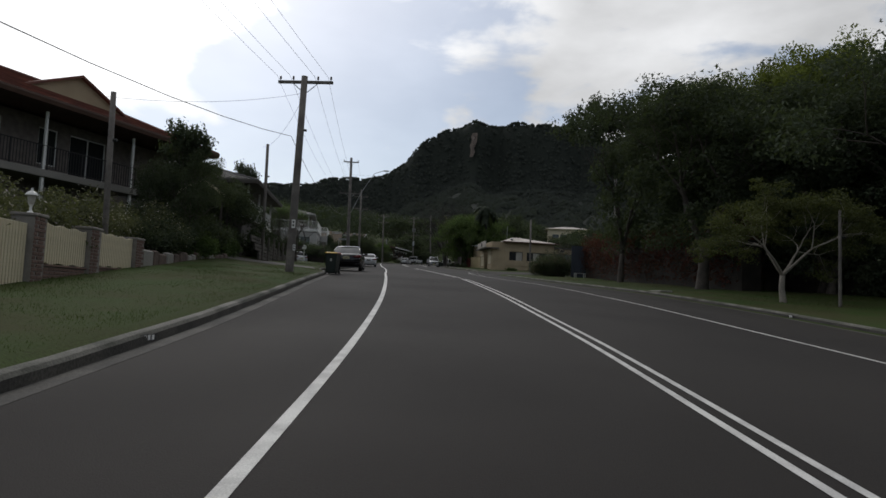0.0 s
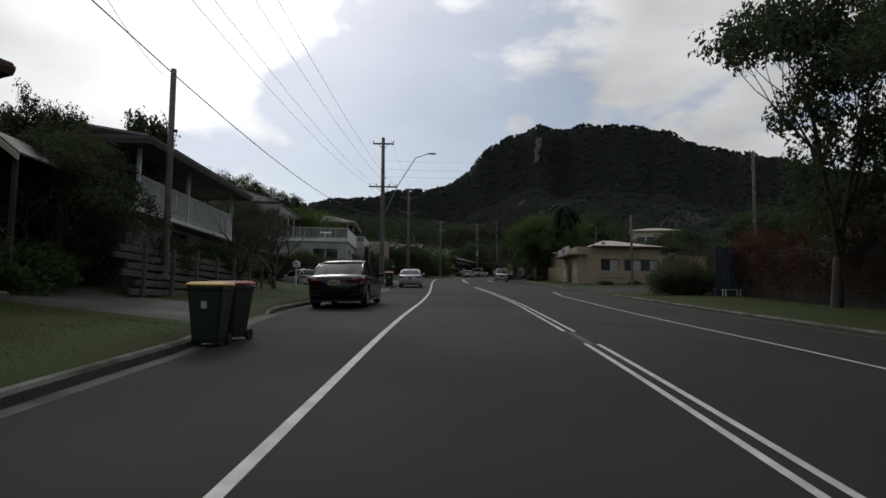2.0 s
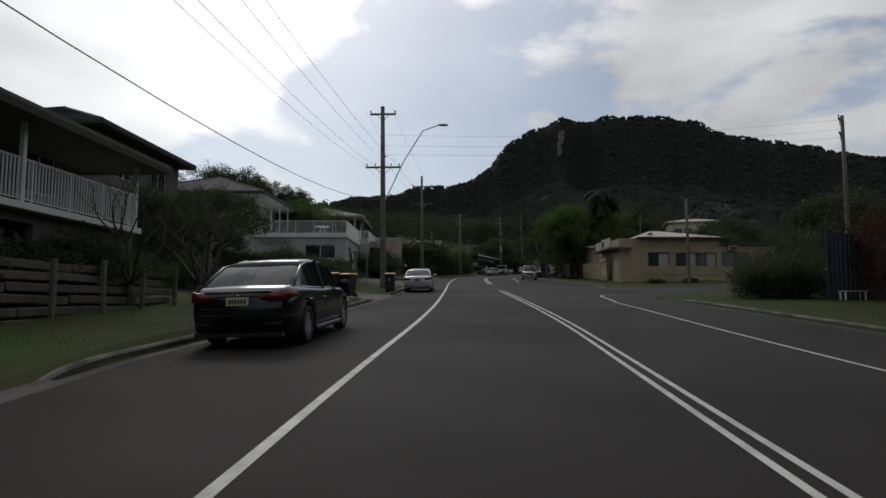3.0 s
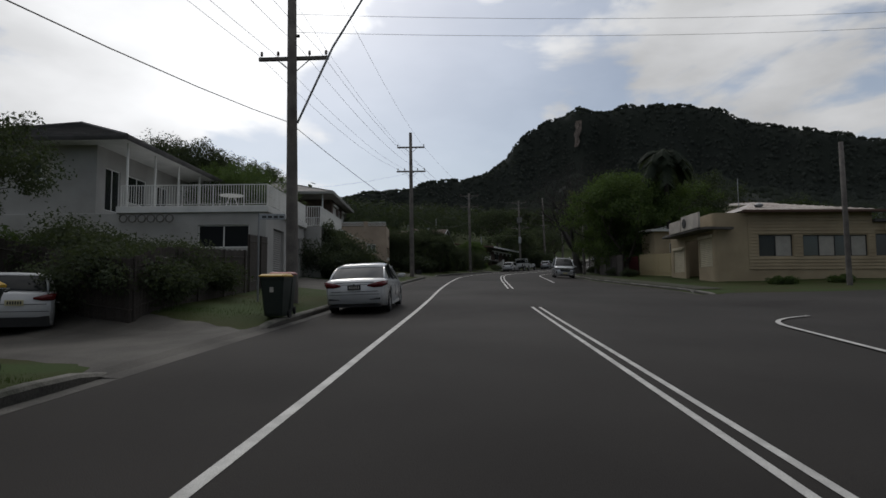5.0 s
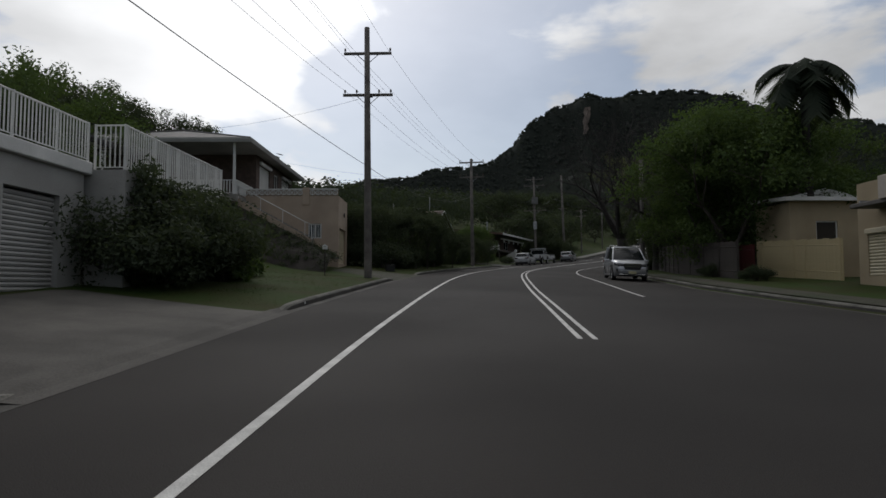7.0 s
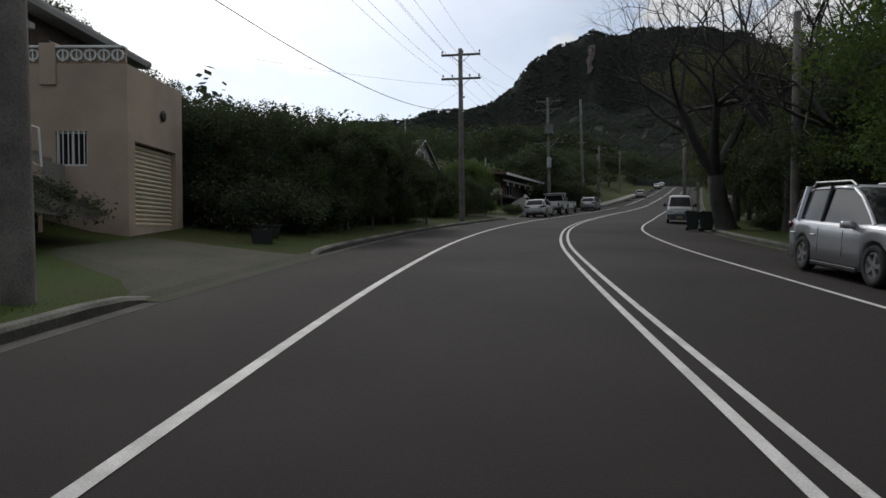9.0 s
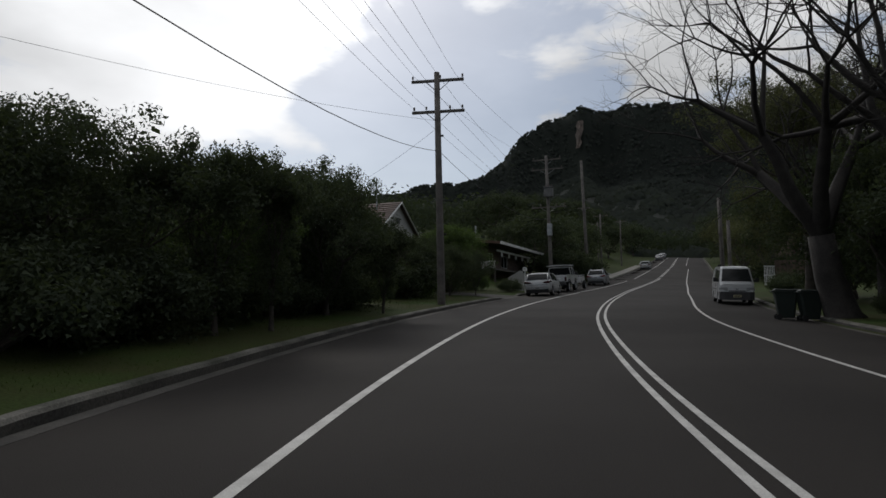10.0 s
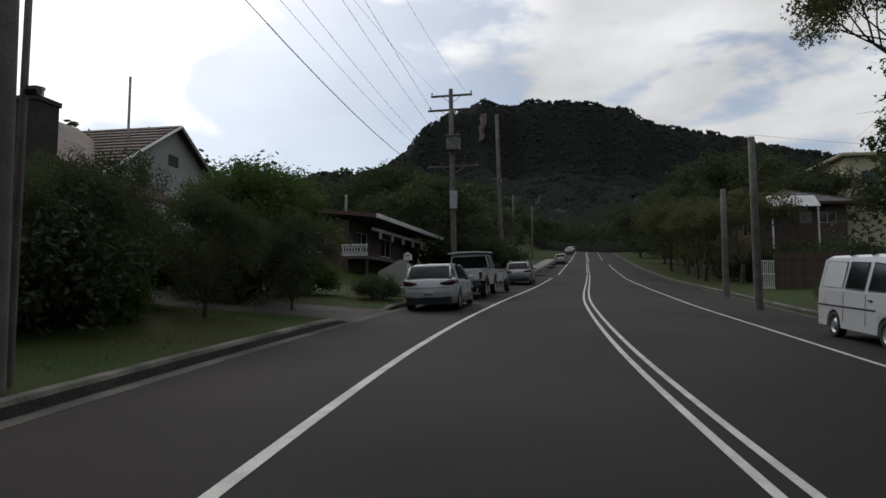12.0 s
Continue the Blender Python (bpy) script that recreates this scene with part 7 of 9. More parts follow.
def front_fence():
    """Brick pillars with cream slatted panels, a gate, and a lantern."""
    x0, y0, ang = -9.67, 19.93, 97
    t = thing("brick_fence", "brown brick fence with cream vertical slat panels", "fence", "", "", pose(x0, y0, 1.1, 0, 0, ang))
    brick = fixed(M().box(-.113, -.012, -.036, .113, .055, .036, .006).mesh("brick", BRICK))
    half = fixed(M().box(-.053, -.012, -.036, .053, .055, .036, .006).mesh("brick", BRICK))

    def courses(parent, a0, a1, z0, z1, at):
        z, k = z0 + .043, 0
        while z < z1 - .02:
            a = a0 + .118 - (.06 if k % 2 else 0)
            while a < a1 - .05:
                if a - .12 < a0 - .03:
                    part("brick", half, BRICK, parent, "", False, Matrix.Translation((a0 + .055, at, z)))
                elif a + .113 <= a1 + .01:
                    part("brick", brick, BRICK, parent, "", False, Matrix.Translation((a, at, z)))
                a += .236
            z += .086
            k += 1
    pills = ((-6.25, -5.72), (-3.33, -2.72), (-.02, .62))
    for a0, a1 in pills:
        p = part("pillar", M().box(a0, .0, -.9, a1, .5, 1.62, .01).box(a0 - .03, -.03, 1.62, a1 + .03, .53, 1.69, .015), MORTAR, t, "brick pillar")
        courses(p, a0, a1, -.1, 1.62, -.004)
    for a0, a1, zb, zt in ((-5.72, -3.33, .55, 1.5), (-2.72, -.02, .62, 1.58)):
        w = part("base_wall", M().box(a0, .1, -.9, a1, .34, zb), MORTAR, t, "low brick wall")
        courses(w, a0, a1, zb - .70, zb, .096)
        part("capping", M().box(a0, .06, zb, a1, .38, zb + .05, .01), BRICK, t)
        fr = thing("panel", "cream slatted panel", "")
        fr.parent = t
        part("rail", M().box(a0, .17, zb + .2, a1, .22, zb + .28), CREAM, fr)
        part("rail", M().box(a0, .17, zt - .22, a1, .22, zt - .14), CREAM, fr)
        n = int((a1 - a0 - .06) / .115)
        slat = fixed(M().box(-.042, .12, zb + .07, .042, .17, zt + .03, .008).mesh("slat", CREAM))
        for i in range(n):
            part("slat", slat, CREAM, fr, "", False, Matrix.Translation((a0 + .07 + (a1 - a0 - .14) * i / (n - 1), 0, .02 * math.sin(i))))
    g = thing("gate", "cream slatted gate", "")
    g.parent = t
    slat = fixed(M().box(-.042, .12, -.12, .042, .17, 1.45, .008).mesh("slat", CREAM))
    for i in range(11):
        part("slat", slat, CREAM, g, "", False, Matrix.Translation((-7.5 + .115 * i, 0, 0)))
    for z in (.1, 1.2):
        part("rail", M().box(-7.55, .17, z, -6.28, .22, z + .09), CREAM, g)
    # stone garden wall further on
    w = part("garden_wall", M().box(.62, .1, -.6, 13.4, .45, 1.35, .03), MORTAR, t, "rough pale garden wall")
    r = random.Random(2)
    a = .7
    while a < 13:
        L = r.uniform(.5, 1.1)
        hz = 1.1 + .05 * a
        part("stone", M().box(a, .02, .35, a + L - .05, .2, hz * r.uniform(.85, 1.0) + .25, .05), CONCRETE if r.random() < .4 else DARKBRICK, w)
        a += L
    lan = thing("garden_lantern", "white post lantern standing on a brick pillar", "lantern", "", "", pose(x0, y0, 1.1, 0, 0, ang) @ pose(-5.98, .25, 1.69))
    part("stem", M().disc((0, 0, 0), (0, 0, 1), [(.09, 0), (.07, .03), (.03, .06), (.025, .16), (.05, .2)], 10), WHITE, lan)
    part("glass", M().disc((0, 0, .2), (0, 0, 1), [(.06, 0), (.1, .2), (.1, .21)], 6), CURTAIN, lan, "frosted lantern glass")
    part("cap", M().disc((0, 0, .41), (0, 0, 1), [(.14, 0), (.1, .06), (.03, .1), (.02, .16)], 8), WHITE, lan)


def veranda_house():
    """The timber house with a white-railed veranda."""
    b = 4.0
    t = thing("veranda_house", "dark weatherboard house with a white-railed veranda and tiled roof", "house", "", "", pose(-13.5, 48.7, b, 0, 0, 97))
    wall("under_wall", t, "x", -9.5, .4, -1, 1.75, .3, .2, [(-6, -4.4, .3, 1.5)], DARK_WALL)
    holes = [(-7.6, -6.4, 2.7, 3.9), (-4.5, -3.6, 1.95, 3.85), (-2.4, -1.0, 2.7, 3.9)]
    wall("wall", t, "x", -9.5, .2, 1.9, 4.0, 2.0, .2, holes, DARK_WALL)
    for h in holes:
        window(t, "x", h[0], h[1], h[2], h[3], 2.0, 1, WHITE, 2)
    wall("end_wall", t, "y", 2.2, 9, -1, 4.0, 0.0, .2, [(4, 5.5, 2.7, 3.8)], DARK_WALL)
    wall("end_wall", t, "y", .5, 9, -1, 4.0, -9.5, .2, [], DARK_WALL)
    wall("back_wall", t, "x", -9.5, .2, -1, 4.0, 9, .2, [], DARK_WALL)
    part("deck", M().box(-9.6, -.05, 1.75, .35, 2.0, 1.92, .01), WHITE, t, "white-edged veranda floor")
    for x in (0.0, -5.25, -9.4):
        part("veranda_post", M().box(x - .06, 0, 1.92, x + .06, .12, 3.86, .01), WHITE, t)
    railing(t, (-9.4, .06), (0, .06), 1.92, 2.95, .125, WHITE, .016)
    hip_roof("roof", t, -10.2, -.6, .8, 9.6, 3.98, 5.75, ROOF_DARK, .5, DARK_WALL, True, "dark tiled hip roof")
    # the next house up, behind trees
    t2 = thing("tiled_house", "dark timber house with a tiled hip roof behind trees", "house", "", "", pose(-22.2, 66.6, 6.6, 0, 0, 97))
    wall("wall", t2, "x", -9, 0, -1.5, 5.4, .7, .2, [(-7, -5.6, 3.3, 4.6), (-3.4, -1.6, 3.3, 4.6)], DARK_WALL)
    for h in ((-7, -5.6), (-3.4, -1.6)):
        window(t2, "x", h[0], h[1], 3.3, 4.6, .7, 1, WHITE, 2)
    wall("end_wall", t2, "y", .9, 9, -1.5, 5.4, -9, .2, [(3, 5, 3.3, 4.6)], DARK_WALL)
    window(t2, "y", 3, 5, 3.3, 4.6, -9, 1, WHITE, 2)
    wall("end_wall", t2, "y", .9, 9, -1.5, 5.4, -.2, .2, [], DARK_WALL)
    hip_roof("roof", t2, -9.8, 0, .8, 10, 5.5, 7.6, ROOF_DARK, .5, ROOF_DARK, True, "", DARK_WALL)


def white_house():
    """The white house with two garages under a railed terrace."""
    b = 5.85
    t = thing("white_house", "white rendered house with two garages under a railed terrace", "house", "", "", pose(-16.25, 80.0, b, 0, 0, 8))
    wall("south_wall", t, "x", -14, 0, -1.2, 2.95, 0, .25, [(-3.3, -.8, 1.25, 2.35)], WHITE_WALL)
    window(t, "x", -3.3, -.8, 1.25, 2.35, 0, 1, WHITE, 2)
    doors = [(1.25, 3.1, -.25, 2.3), (4.5, 6.4, -.2, 2.25)]
    wall("garage_wall", t, "y", .25, 7.35, -1.2, 2.95, -.25, .25, doors, WHITE_WALL)
    for d in doors:
        roller_door(t, "y", d[0], d[1], d[2], d[3] - .05, 0, -1)
    wall("north_wall", t, "x", -14, -.25, -1.2, 2.95, 7.1, .25, [], WHITE_WALL)
    part("terrace_slab", M().box(-7.3, -.12, 2.95, .14, 7.5, 3.28, .02), WHITE, t, "white terrace edge")
    part("meter_box", M().box(.0, 3.72, 1.05, .08, 4.0, 1.45, .01), PLASTIC, t)
    part("wall_light", M().disc((.05, 3.65, 2.05), (1, 0, 0), [(.05, 0), (.06, .05), (.03, .1)], 8), PLASTIC, t)
    railing(t, (-7.1, -.02), (.05, -.02), 3.28, 4.3, .125, WHITE, .013)
    railing(t, (.05, 0.1), (.05, 7.4), 3.28, 4.3, .125, WHITE, .013)
    # breeze blocks beneath the terrace corner
    blk = M()
    for k in range(6):
        c = .05
        blk = M()
        for s in (0, 1):
            blk.tube([(0, 0, .22 + .16 * math.sin(a * .7854)) if False else (.19 * math.cos(a * .7854), 0, .22 + .19 * math.sin(a * .7854)) for a in range(9)], .035, 5, False)
        part("breeze_block", blk, CONCRETE, t, "", False, Matrix.Translation((-6.85 + k * .45, -.25, 2.45)))
    # upper house
    wall("upper_wall", t, "x", -17, -8.6, 3.0, 6.5, .4, .2, [(-12.1, -10.8, 4.75, 6.0)], WHITE_WALL)
    window(t, "x", -12.1, -10.8, 4.75, 6.0, .4, 1, WHITE, 2, True)
    holes = [(1.2, 2.6, 3.3, 5.5), (3.4, 5.4, 4.0, 5.5), (6.6, 8.0, 3.3, 5.5)]
    wall("upper_side_wall", t, "y", .6, 19, 3.0, 6.5, -8.8, .2, holes, WHITE_WALL)
    for h in holes:
        window(t, "y", h[0], h[1], h[2], h[3], -8.6, -1, WHITE, 2)
    wall("upper_back", t, "x", -17, -8.6, 3.0, 6.5, 19, .2, [], WHITE_WALL)
    part("upper_floor", M().box(-17, .3, 2.8, -7.3, 19.2, 3.0), WHITE, t)
    for y in (.1, 2.9, 5.7, 8.6, 12.0, 15.4):
        part("veranda_post", M().box(-6.95, y, 3.28 if y < 7 else 2.0, -6.87, y + .08, 6.55), WHITE, t)
    hip_roof("roof", t, -18, -.8, -6.5, 20, 6.6, 8.85, ROOF_DARK, .5, ROOF_DARK, True, "dark tiled hip roof with white eaves", WHITE)
    # lower terrace to the north
    part("north_terrace", M().box(-9, 7.52, -1, 1.0, 14.4, 3.1), WHITE_WALL, t)
    railing(t, (.12, 7.62), (.92, 7.62), 3.1, 4.3, .125, WHITE, .014)
    railing(t, (.92, 7.7), (.92, 14.2), 3.1, 4.3, .125, WHITE, .014)
    rr = random.Random(9)
    spots = [Vector((1.05 + rr.uniform(0, .35), rr.uniform(7.7, 14.2), rr.uniform(.2, 3.2))) for k in range(150)]
    part("creeper", leaf_mesh("creeper", spots, 60, .42, .085, LEAF_DARK, 19), None, t, "dark creeper hanging over the terrace wall")
    # garden table and chairs on the terrace, seen through the bars
    tb = thing("garden_table", "white outdoor table on the terrace", "table", "", "", pose(-16.25, 80.0, b, 0, 0, 8) @ pose(-2.2, 1.4, 3.28))
    part("tabletop", M().disc((0, 0, .70), (0, 0, 1), [(.58, 0), (.6, .015), (.58, .035)], 20), WHITE, tb)
    for k in range(3):
        part("leg", M().tube([(.1 * math.cos(k * 2.1), .1 * math.sin(k * 2.1), .7), (.42 * math.cos(k * 2.1), .42 * math.sin(k * 2.1), 0)], .025, 6), WHITE, tb)


def breeze_panel(t, x0, x1, y, z0, z1, mat):
    p = part("parapet_backing", M().box(x0, y + .06, z0, x1, y + .14, z1), PINK_WALL, t)
    n = max(2, int((x1 - x0) / .3))
    ring = M()
    s = (x1 - x0) / n
    h = (z1 - z0)
    ring.tube([(s * .42 * math.cos(a * .7854), 0, h / 2 + h * .4 * math.sin(a * .7854)) for a in range(9)], .03, 5, False)
    ring.box(-.015, -.02, 0, .015, .03, h)
    me = fixed(ring.mesh("breeze_block", mat))
    for i in range(n):
        part("breeze_block", me, mat, p, "", False, Matrix.Translation((x0 + s * (i + .5), y + .02, z0)))
    part("coping", M().box(x0, y - .04, z1, x1, y + .18, z1 + .06, .01), mat, t)


def pale_house():
    """The house with a rendered garage block, terrace and outside stair."""
    b = 7.45
    t = thing("pale_house", "pale rendered garage and terrace below a brick house", "house", "", "", pose(-17.65, 107.9, b, 0, 0, 10))
    wall("front_wall", t, "x", -6.2, 0, -1.2, 3.72, 0, .22, [(-1.75, -.98, 1.25, 2.1)], PINK_WALL)
    window(t, "x", -1.75, -.98, 1.25, 2.1, 0, 1, WHITE, 2, False, "barred window", 6)
    wall("garage_wall", t, "y", .22, 3.2, -1.2, 3.72, -.22, .22, [(.35, 2.75, -.2, 1.9)], PINK_WALL)
    roller_door(t, "y", .35, 2.75, -.2, 1.85, 0, -1, CREAM)
    part("vent", M().disc((.02, 1.9, 2.8), (1, 0, 0), [(.14, 0), (.15, .03), (.1, .05)], 12), PLASTIC, t)
    part("terrace", M().box(-6.2, .22, 3.5, -.22, 3.2, 3.7), CONCRETE, t)
    breeze_panel(t, -6.2, -2.1, -.02, 3.76, 4.08, WHITE)
    breeze_panel(t, -1.7, -.05, -.02, 3.76, 4.08, WHITE)
    part("pier", M().box(-2.1, -.05, 3.2, -1.7, .25, 4.2, .01), PINK_WALL, t)
    # upper brick house
    holes = [(2.3, 4.6, 4.5, 6.0), (5.6, 6.6, 4.6, 6.0), (7.6, 9.8, 4.5, 6.0)]
    wall("upper_side", t, "y", 1.6, 10.6, 3.4, 6.6, -5.5, .2, holes, DARKBRICK)
    for i, h in enumerate(holes):
        if i == 1:
            window(t, "y", h[0], h[1], h[2], h[3], -5.3, -1, WHITE, 2)
        else:
            roller_door(t, "y", h[0], h[1], h[2], h[3], -5.3 + .05, -1, WHITE, "window_shutter")
            part("shutter_box", M().box(-5.32, h[0] - .05, h[3], -5.15, h[1] + .05, h[3] + .2, .02), WHITE, t)
    wall("upper_front", t, "x", -16, -5.5, -1, 6.6, 1.6, .2, [(-13, -11, 4.4, 6.0), (-9.4, -8.3, 3.8, 6.0)], DARKBRICK)
    window(t, "x", -13, -11, 4.4, 6.0, 1.6, 1, WHITE, 2)
    window(t, "x", -9.4, -8.3, 3.8, 6.0, 1.6, 1, WHITE, 1)
    wall("upper_back", t, "x", -16, -5.5, -1, 6.6, 10.6, .2, [], DARKBRICK)
    part("porch", M().box(-13.5, -1.7, 3.2, -5.4, 1.6, 3.6, .01), CONCRETE, t)
    for x in (-13, -9.3, -5.6):
        part("porch_post", M().box(x - .06, -1.58, 3.6, x + .06, -1.46, 6.5), WHITE, t)
    railing(t, (-13.3, -1.55), (-5.5, -1.55), 3.6, 4.4, .16, WHITE, .022, "balustrade")
    railing(t, (-5.45, -1.5), (-5.45, 1.4), 3.6, 4.4, .2, WHITE, .03, "balustrade")
    railing(t, (-11.5, -2.6), (-6.3, -2.6), 2.3, 3.5, .16, WHITE, .022, "balustrade")
    hip_roof("roof", t, -17, -2.0, -4.6, 11.2, 6.65, 8.6, ROOF_DARK, .5, WHITE_WALL, False, "sheet roof with pale eaves")
    # stair with a white handrail
    st = thing("outside_stair", "concrete stair down the bank with white handrail", "")
    st.parent = t
    for i in range(14):
        x = -5.6 + i * .30
        z = 3.4 - i * .165
        part("step", M().box(x, -1.25, z - .6, x + .32, -.25, z, .01), CONCRETE, st)
    part("stringer", M().prism([(-6.0, 3.72), (-1.3, 1.12), (-1.3, -.9), (-6.0, -.9)], "y", -1.42, -1.27), PINK_WALL, st, "rendered stringer wall")
    part("handrail", M().tube([(-5.8, -1.35, 4.3), (-1.6, -1.35, 2.05), (-1.3, -1.35, 1.95), (-1.25, -1.35, 1.1)], .025, 6), WHITE, st)
    for i in range(4):
        part("baluster", M().tube([(-5.4 + i * 1.25, -1.35, 4.08 - i * .67), (-5.4 + i * 1.25, -1.35, 3.3 - i * .67)], .015, 5), WHITE, st)
    # rough bank below the stair
    bank = M()
    rows = []
    for i in range(9):
        u = i / 8
        x = -9 + u * 9.3
        zt = 3.1 - max(0, (x + 5.6)) * .52
        rows.append([(x, -1.4, zt), (x, -2.4, zt * .72 + .15 * math.sin(i * 2.1)), (x, -4.0, zt * .28), (x, -5.6, -.9)])
    for r0, r1 in zip(rows, rows[1:]):
        for p, q, s, u in zip(r0, r0[1:], r1[1:], r1):
            bank.quad(p, q, s, u)
    part("bank", bank, SOIL, t, "dark planted bank")
    rr = random.Random(12)
    spots = []
    for r0, r1 in zip(rows, rows[1:]):
        for p, q, s, u in zip(r0, r0[1:], r1[1:], r1):
            for k in range(9):
                a, c = rr.random(), rr.random()
                spots.append(Vector(p).lerp(Vector(u), a).lerp(Vector(q).lerp(Vector(s), a), c) + Vector((0, 0, .08)))
    part("creeper", leaf_mesh("creeper", spots, 70, .3, .042, LEAF_DARK, 17), None, t, "dark creeper over the bank")


def shop():
    """The old corner shop: rounded render front, weatherboard side, awning with sign boards."""
    b = 5.25
    t = thing("corner_shop", "beige weatherboard corner shop with a rounded rendered front and awning", "shop", "", "", pose(6.7, 91.0, b, 0, 0, 10))
    W = [(2.65, 4.63, 1.68, 2.98), (5.26, 9.07, 1.7, 2.96), (9.57, 12.2, 1.7, 3.02)]
    s = wall("side_wall", t, "x", 2.0, 9.4, -1.2, 4.35, .0, .2, W[:2], CREAM_WALL)
    wall("annexe_wall", t, "x", 9.4, 14.6, -1.2, 3.7, .0, .2, W[2:], CREAM_WALL)
    window(t, "x", *W[0], 0, 1, PLASTIC, 2, True)
    window(t, "x", *W[1], 0, 1, PLASTIC, 4, True)
    window(t, "x", *W[2], 0, 1, PLASTIC, 2)
    # weatherboards
    z = .95
    while z < 4.25:
        segs, a = [], 2.02
        for h in W:
            if h[2] - .12 < z < h[3] + .02:
                segs.append((a, h[0] - .04))
                a = h[1] + .04
        segs.append((a, 9.4 if z > 3.5 else 14.6))
        segs = [(p, min(q, segs[-1][1])) for p, q in segs]
        for p, q in segs:
            if q - p > .1:
                poly = [(-.004, z), (-.055, z + .004), (-.014, z + .198), (-.004, z + .2)]
                part("weatherboard", M().prism(poly, "x", p, q), CREAM_WALL, s)
        z += .19
    # rounded rendered corner
    pts = [(2.0, -.01), (1.2, -.01), (.7, -.005), (.4, .0), (.18, .03), (.05, .12), (0, .25)]
    inner = [(x + .22 * (1 if i > 2 else .3), y + .22) for i, (x, y) in enumerate(pts)]
    part("corner_wall", M().rings([[(x, y, -1.2) for x, y in pts + inner[::-1]], [(x, y, 4.3) for x, y in pts + inner[::-1]]]), CREAM_WALL, t)
    F = [(.3, 2.1, 1.15, 2.85), (2.3, 4.4, -.3, 2.95), (4.65, 6.5, .98, 2.45)]
    wall("front_wall", t, "y", .25, 7.0, -1.2, 4.3, 0, .22, F, CREAM_WALL)
    for h in (F[0], F[2]):
        roller_door(t, "y", h[0], h[1], h[2], h[3], 0.0 - .1, 1, CREAM, "window_shutter")
        part("shutter_box", M().box(-.1, h[0] - .06, h[3], .12, h[1] + .06, h[3] + .2, .03), CREAM, t)
    part("doorway_back", M().box(.9, 2.2, -.4, 1.0, 4.5, 3.0), DARKBRICK, t, "dark recessed doorway")
    part("doorstep", M().box(-.15, 2.3, -.6, .9, 4.4, -.12, .02), ROOF_RED, t, "red painted step")
    part("back_wall", M().box(.22, 6.8, -1.2, 14.6, 7.0, 3.7).box(.22, 6.8, 3.7, 9.4, 7.0, 4.3), CREAM_WALL, t)
    part("end_wall", M().box(14.4, .2, -1.2, 14.6, 6.8, 3.7), CREAM_WALL, t)
    part("step_wall", M().box(9.2, .2, 3.0, 9.4, 6.8, 4.35), CREAM_WALL, t)
    part("annexe_roof", M().box(9.4, -.3, 3.72, 14.9, 7.2, 3.88), ROOF_DARK, t, "flat dark roof over the lower end")
    aw = thing("awning", "flat street awning with pale boards", "")
    aw.parent = t
    part("slab", M().box(-1.0, -.2, 3.28, .0, 5.9, 3.42, .02), DARK_WALL, aw)
    part("slab_nose", M().rings([[(-1.0, -.2, 3.28), (-1.0, -.2, 3.42), (.9, -.02, 3.42), (.9, -.02, 3.28)], [(-.7, -.7, 3.28), (-.7, -.7, 3.42), (1.0, -.45, 3.42), (1.0, -.45, 3.28)]]), DARK_WALL, aw)
    part("sign_board", M().box(-1.06, -.4, 3.40, -.94, 2.25, 4.3, .02), BOARD, aw, "cream blank sign board")
    part("sign_board", M().box(-1.06, 2.4, 3.40, -.94, 4.35, 4.15, .02), BOARD, aw, "cream blank sign board")
    part("sign_disc", M().disc((-1.08, 1.7, 3.85), (-1, 0, 0), [(.3, 0), (.3, .02), (.22, .021), (.22, .01), (.05, .012)], 20), PLASTIC, aw)
    for y in (.6, 2.8, 5.4):
        part("strut", M().box(-.95, y, 3.4, .0, y + .06, 3.5), GREY_STEEL, aw)
    # tin roof
    rf = thing("roof", "faded zinc sheet roof", "")
    rf.parent = t
    A, B, C, E = (1.6, -.45, 4.4), (9.9, -.45, 4.4), (9.9, 7.3, 4.4), (1.6, 7.3, 4.4)
    R0, R1 = (4.0, 3.4, 5.35), (5.0, 3.4, 5.35)
    m = M()
    m.add([A, B, C, E, R0, R1], [(0, 1, 5, 4), (1, 2, 5), (2, 3, 4, 5), (3, 0, 4)])
    part("sheeting", m, ROOF_TIN, rf)
    for i in range(20):
        x = 1.9 + i * .39
        u = min(1, max(0.0, min((x - 1.6) / 2.4, (9.9 - x) / 4.9)))
        part("seam", M().tube([(x, -.45, 4.42), (x, -.45 + 3.85 * u, 4.42 + .95 * u)], .018, 4), ROOF_TIN, rf)
    part("gutter", M().box(1.5, -.56, 4.26, 10.0, -.42, 4.42, .02), BROWN_TRIM, rf)
    part("vent_cowl", M().disc((3.2, .9, 4.7), (0, 0, 1), [(.12, -.3), (.12, .05), (.24, .1), (.26, .2), (.12, .3)], 12), GREY_STEEL, rf)
    part("mast", M().tube([(3.2, 3.5, 4.8), (3.2, 3.5, 7.0)], .025, 5), GREY_STEEL, rf)
    ac = thing("air_conditioner", "boxy window air conditioner", "")
    ac.parent = t
    part("case", M().box(10.15, -.45, 3.2, 10.85, .0, 3.62, .02), CREAM, ac)
    part("vent_face", M().box(10.2, -.462, 3.25, 10.8, -.448, 3.57), PLASTIC, ac)


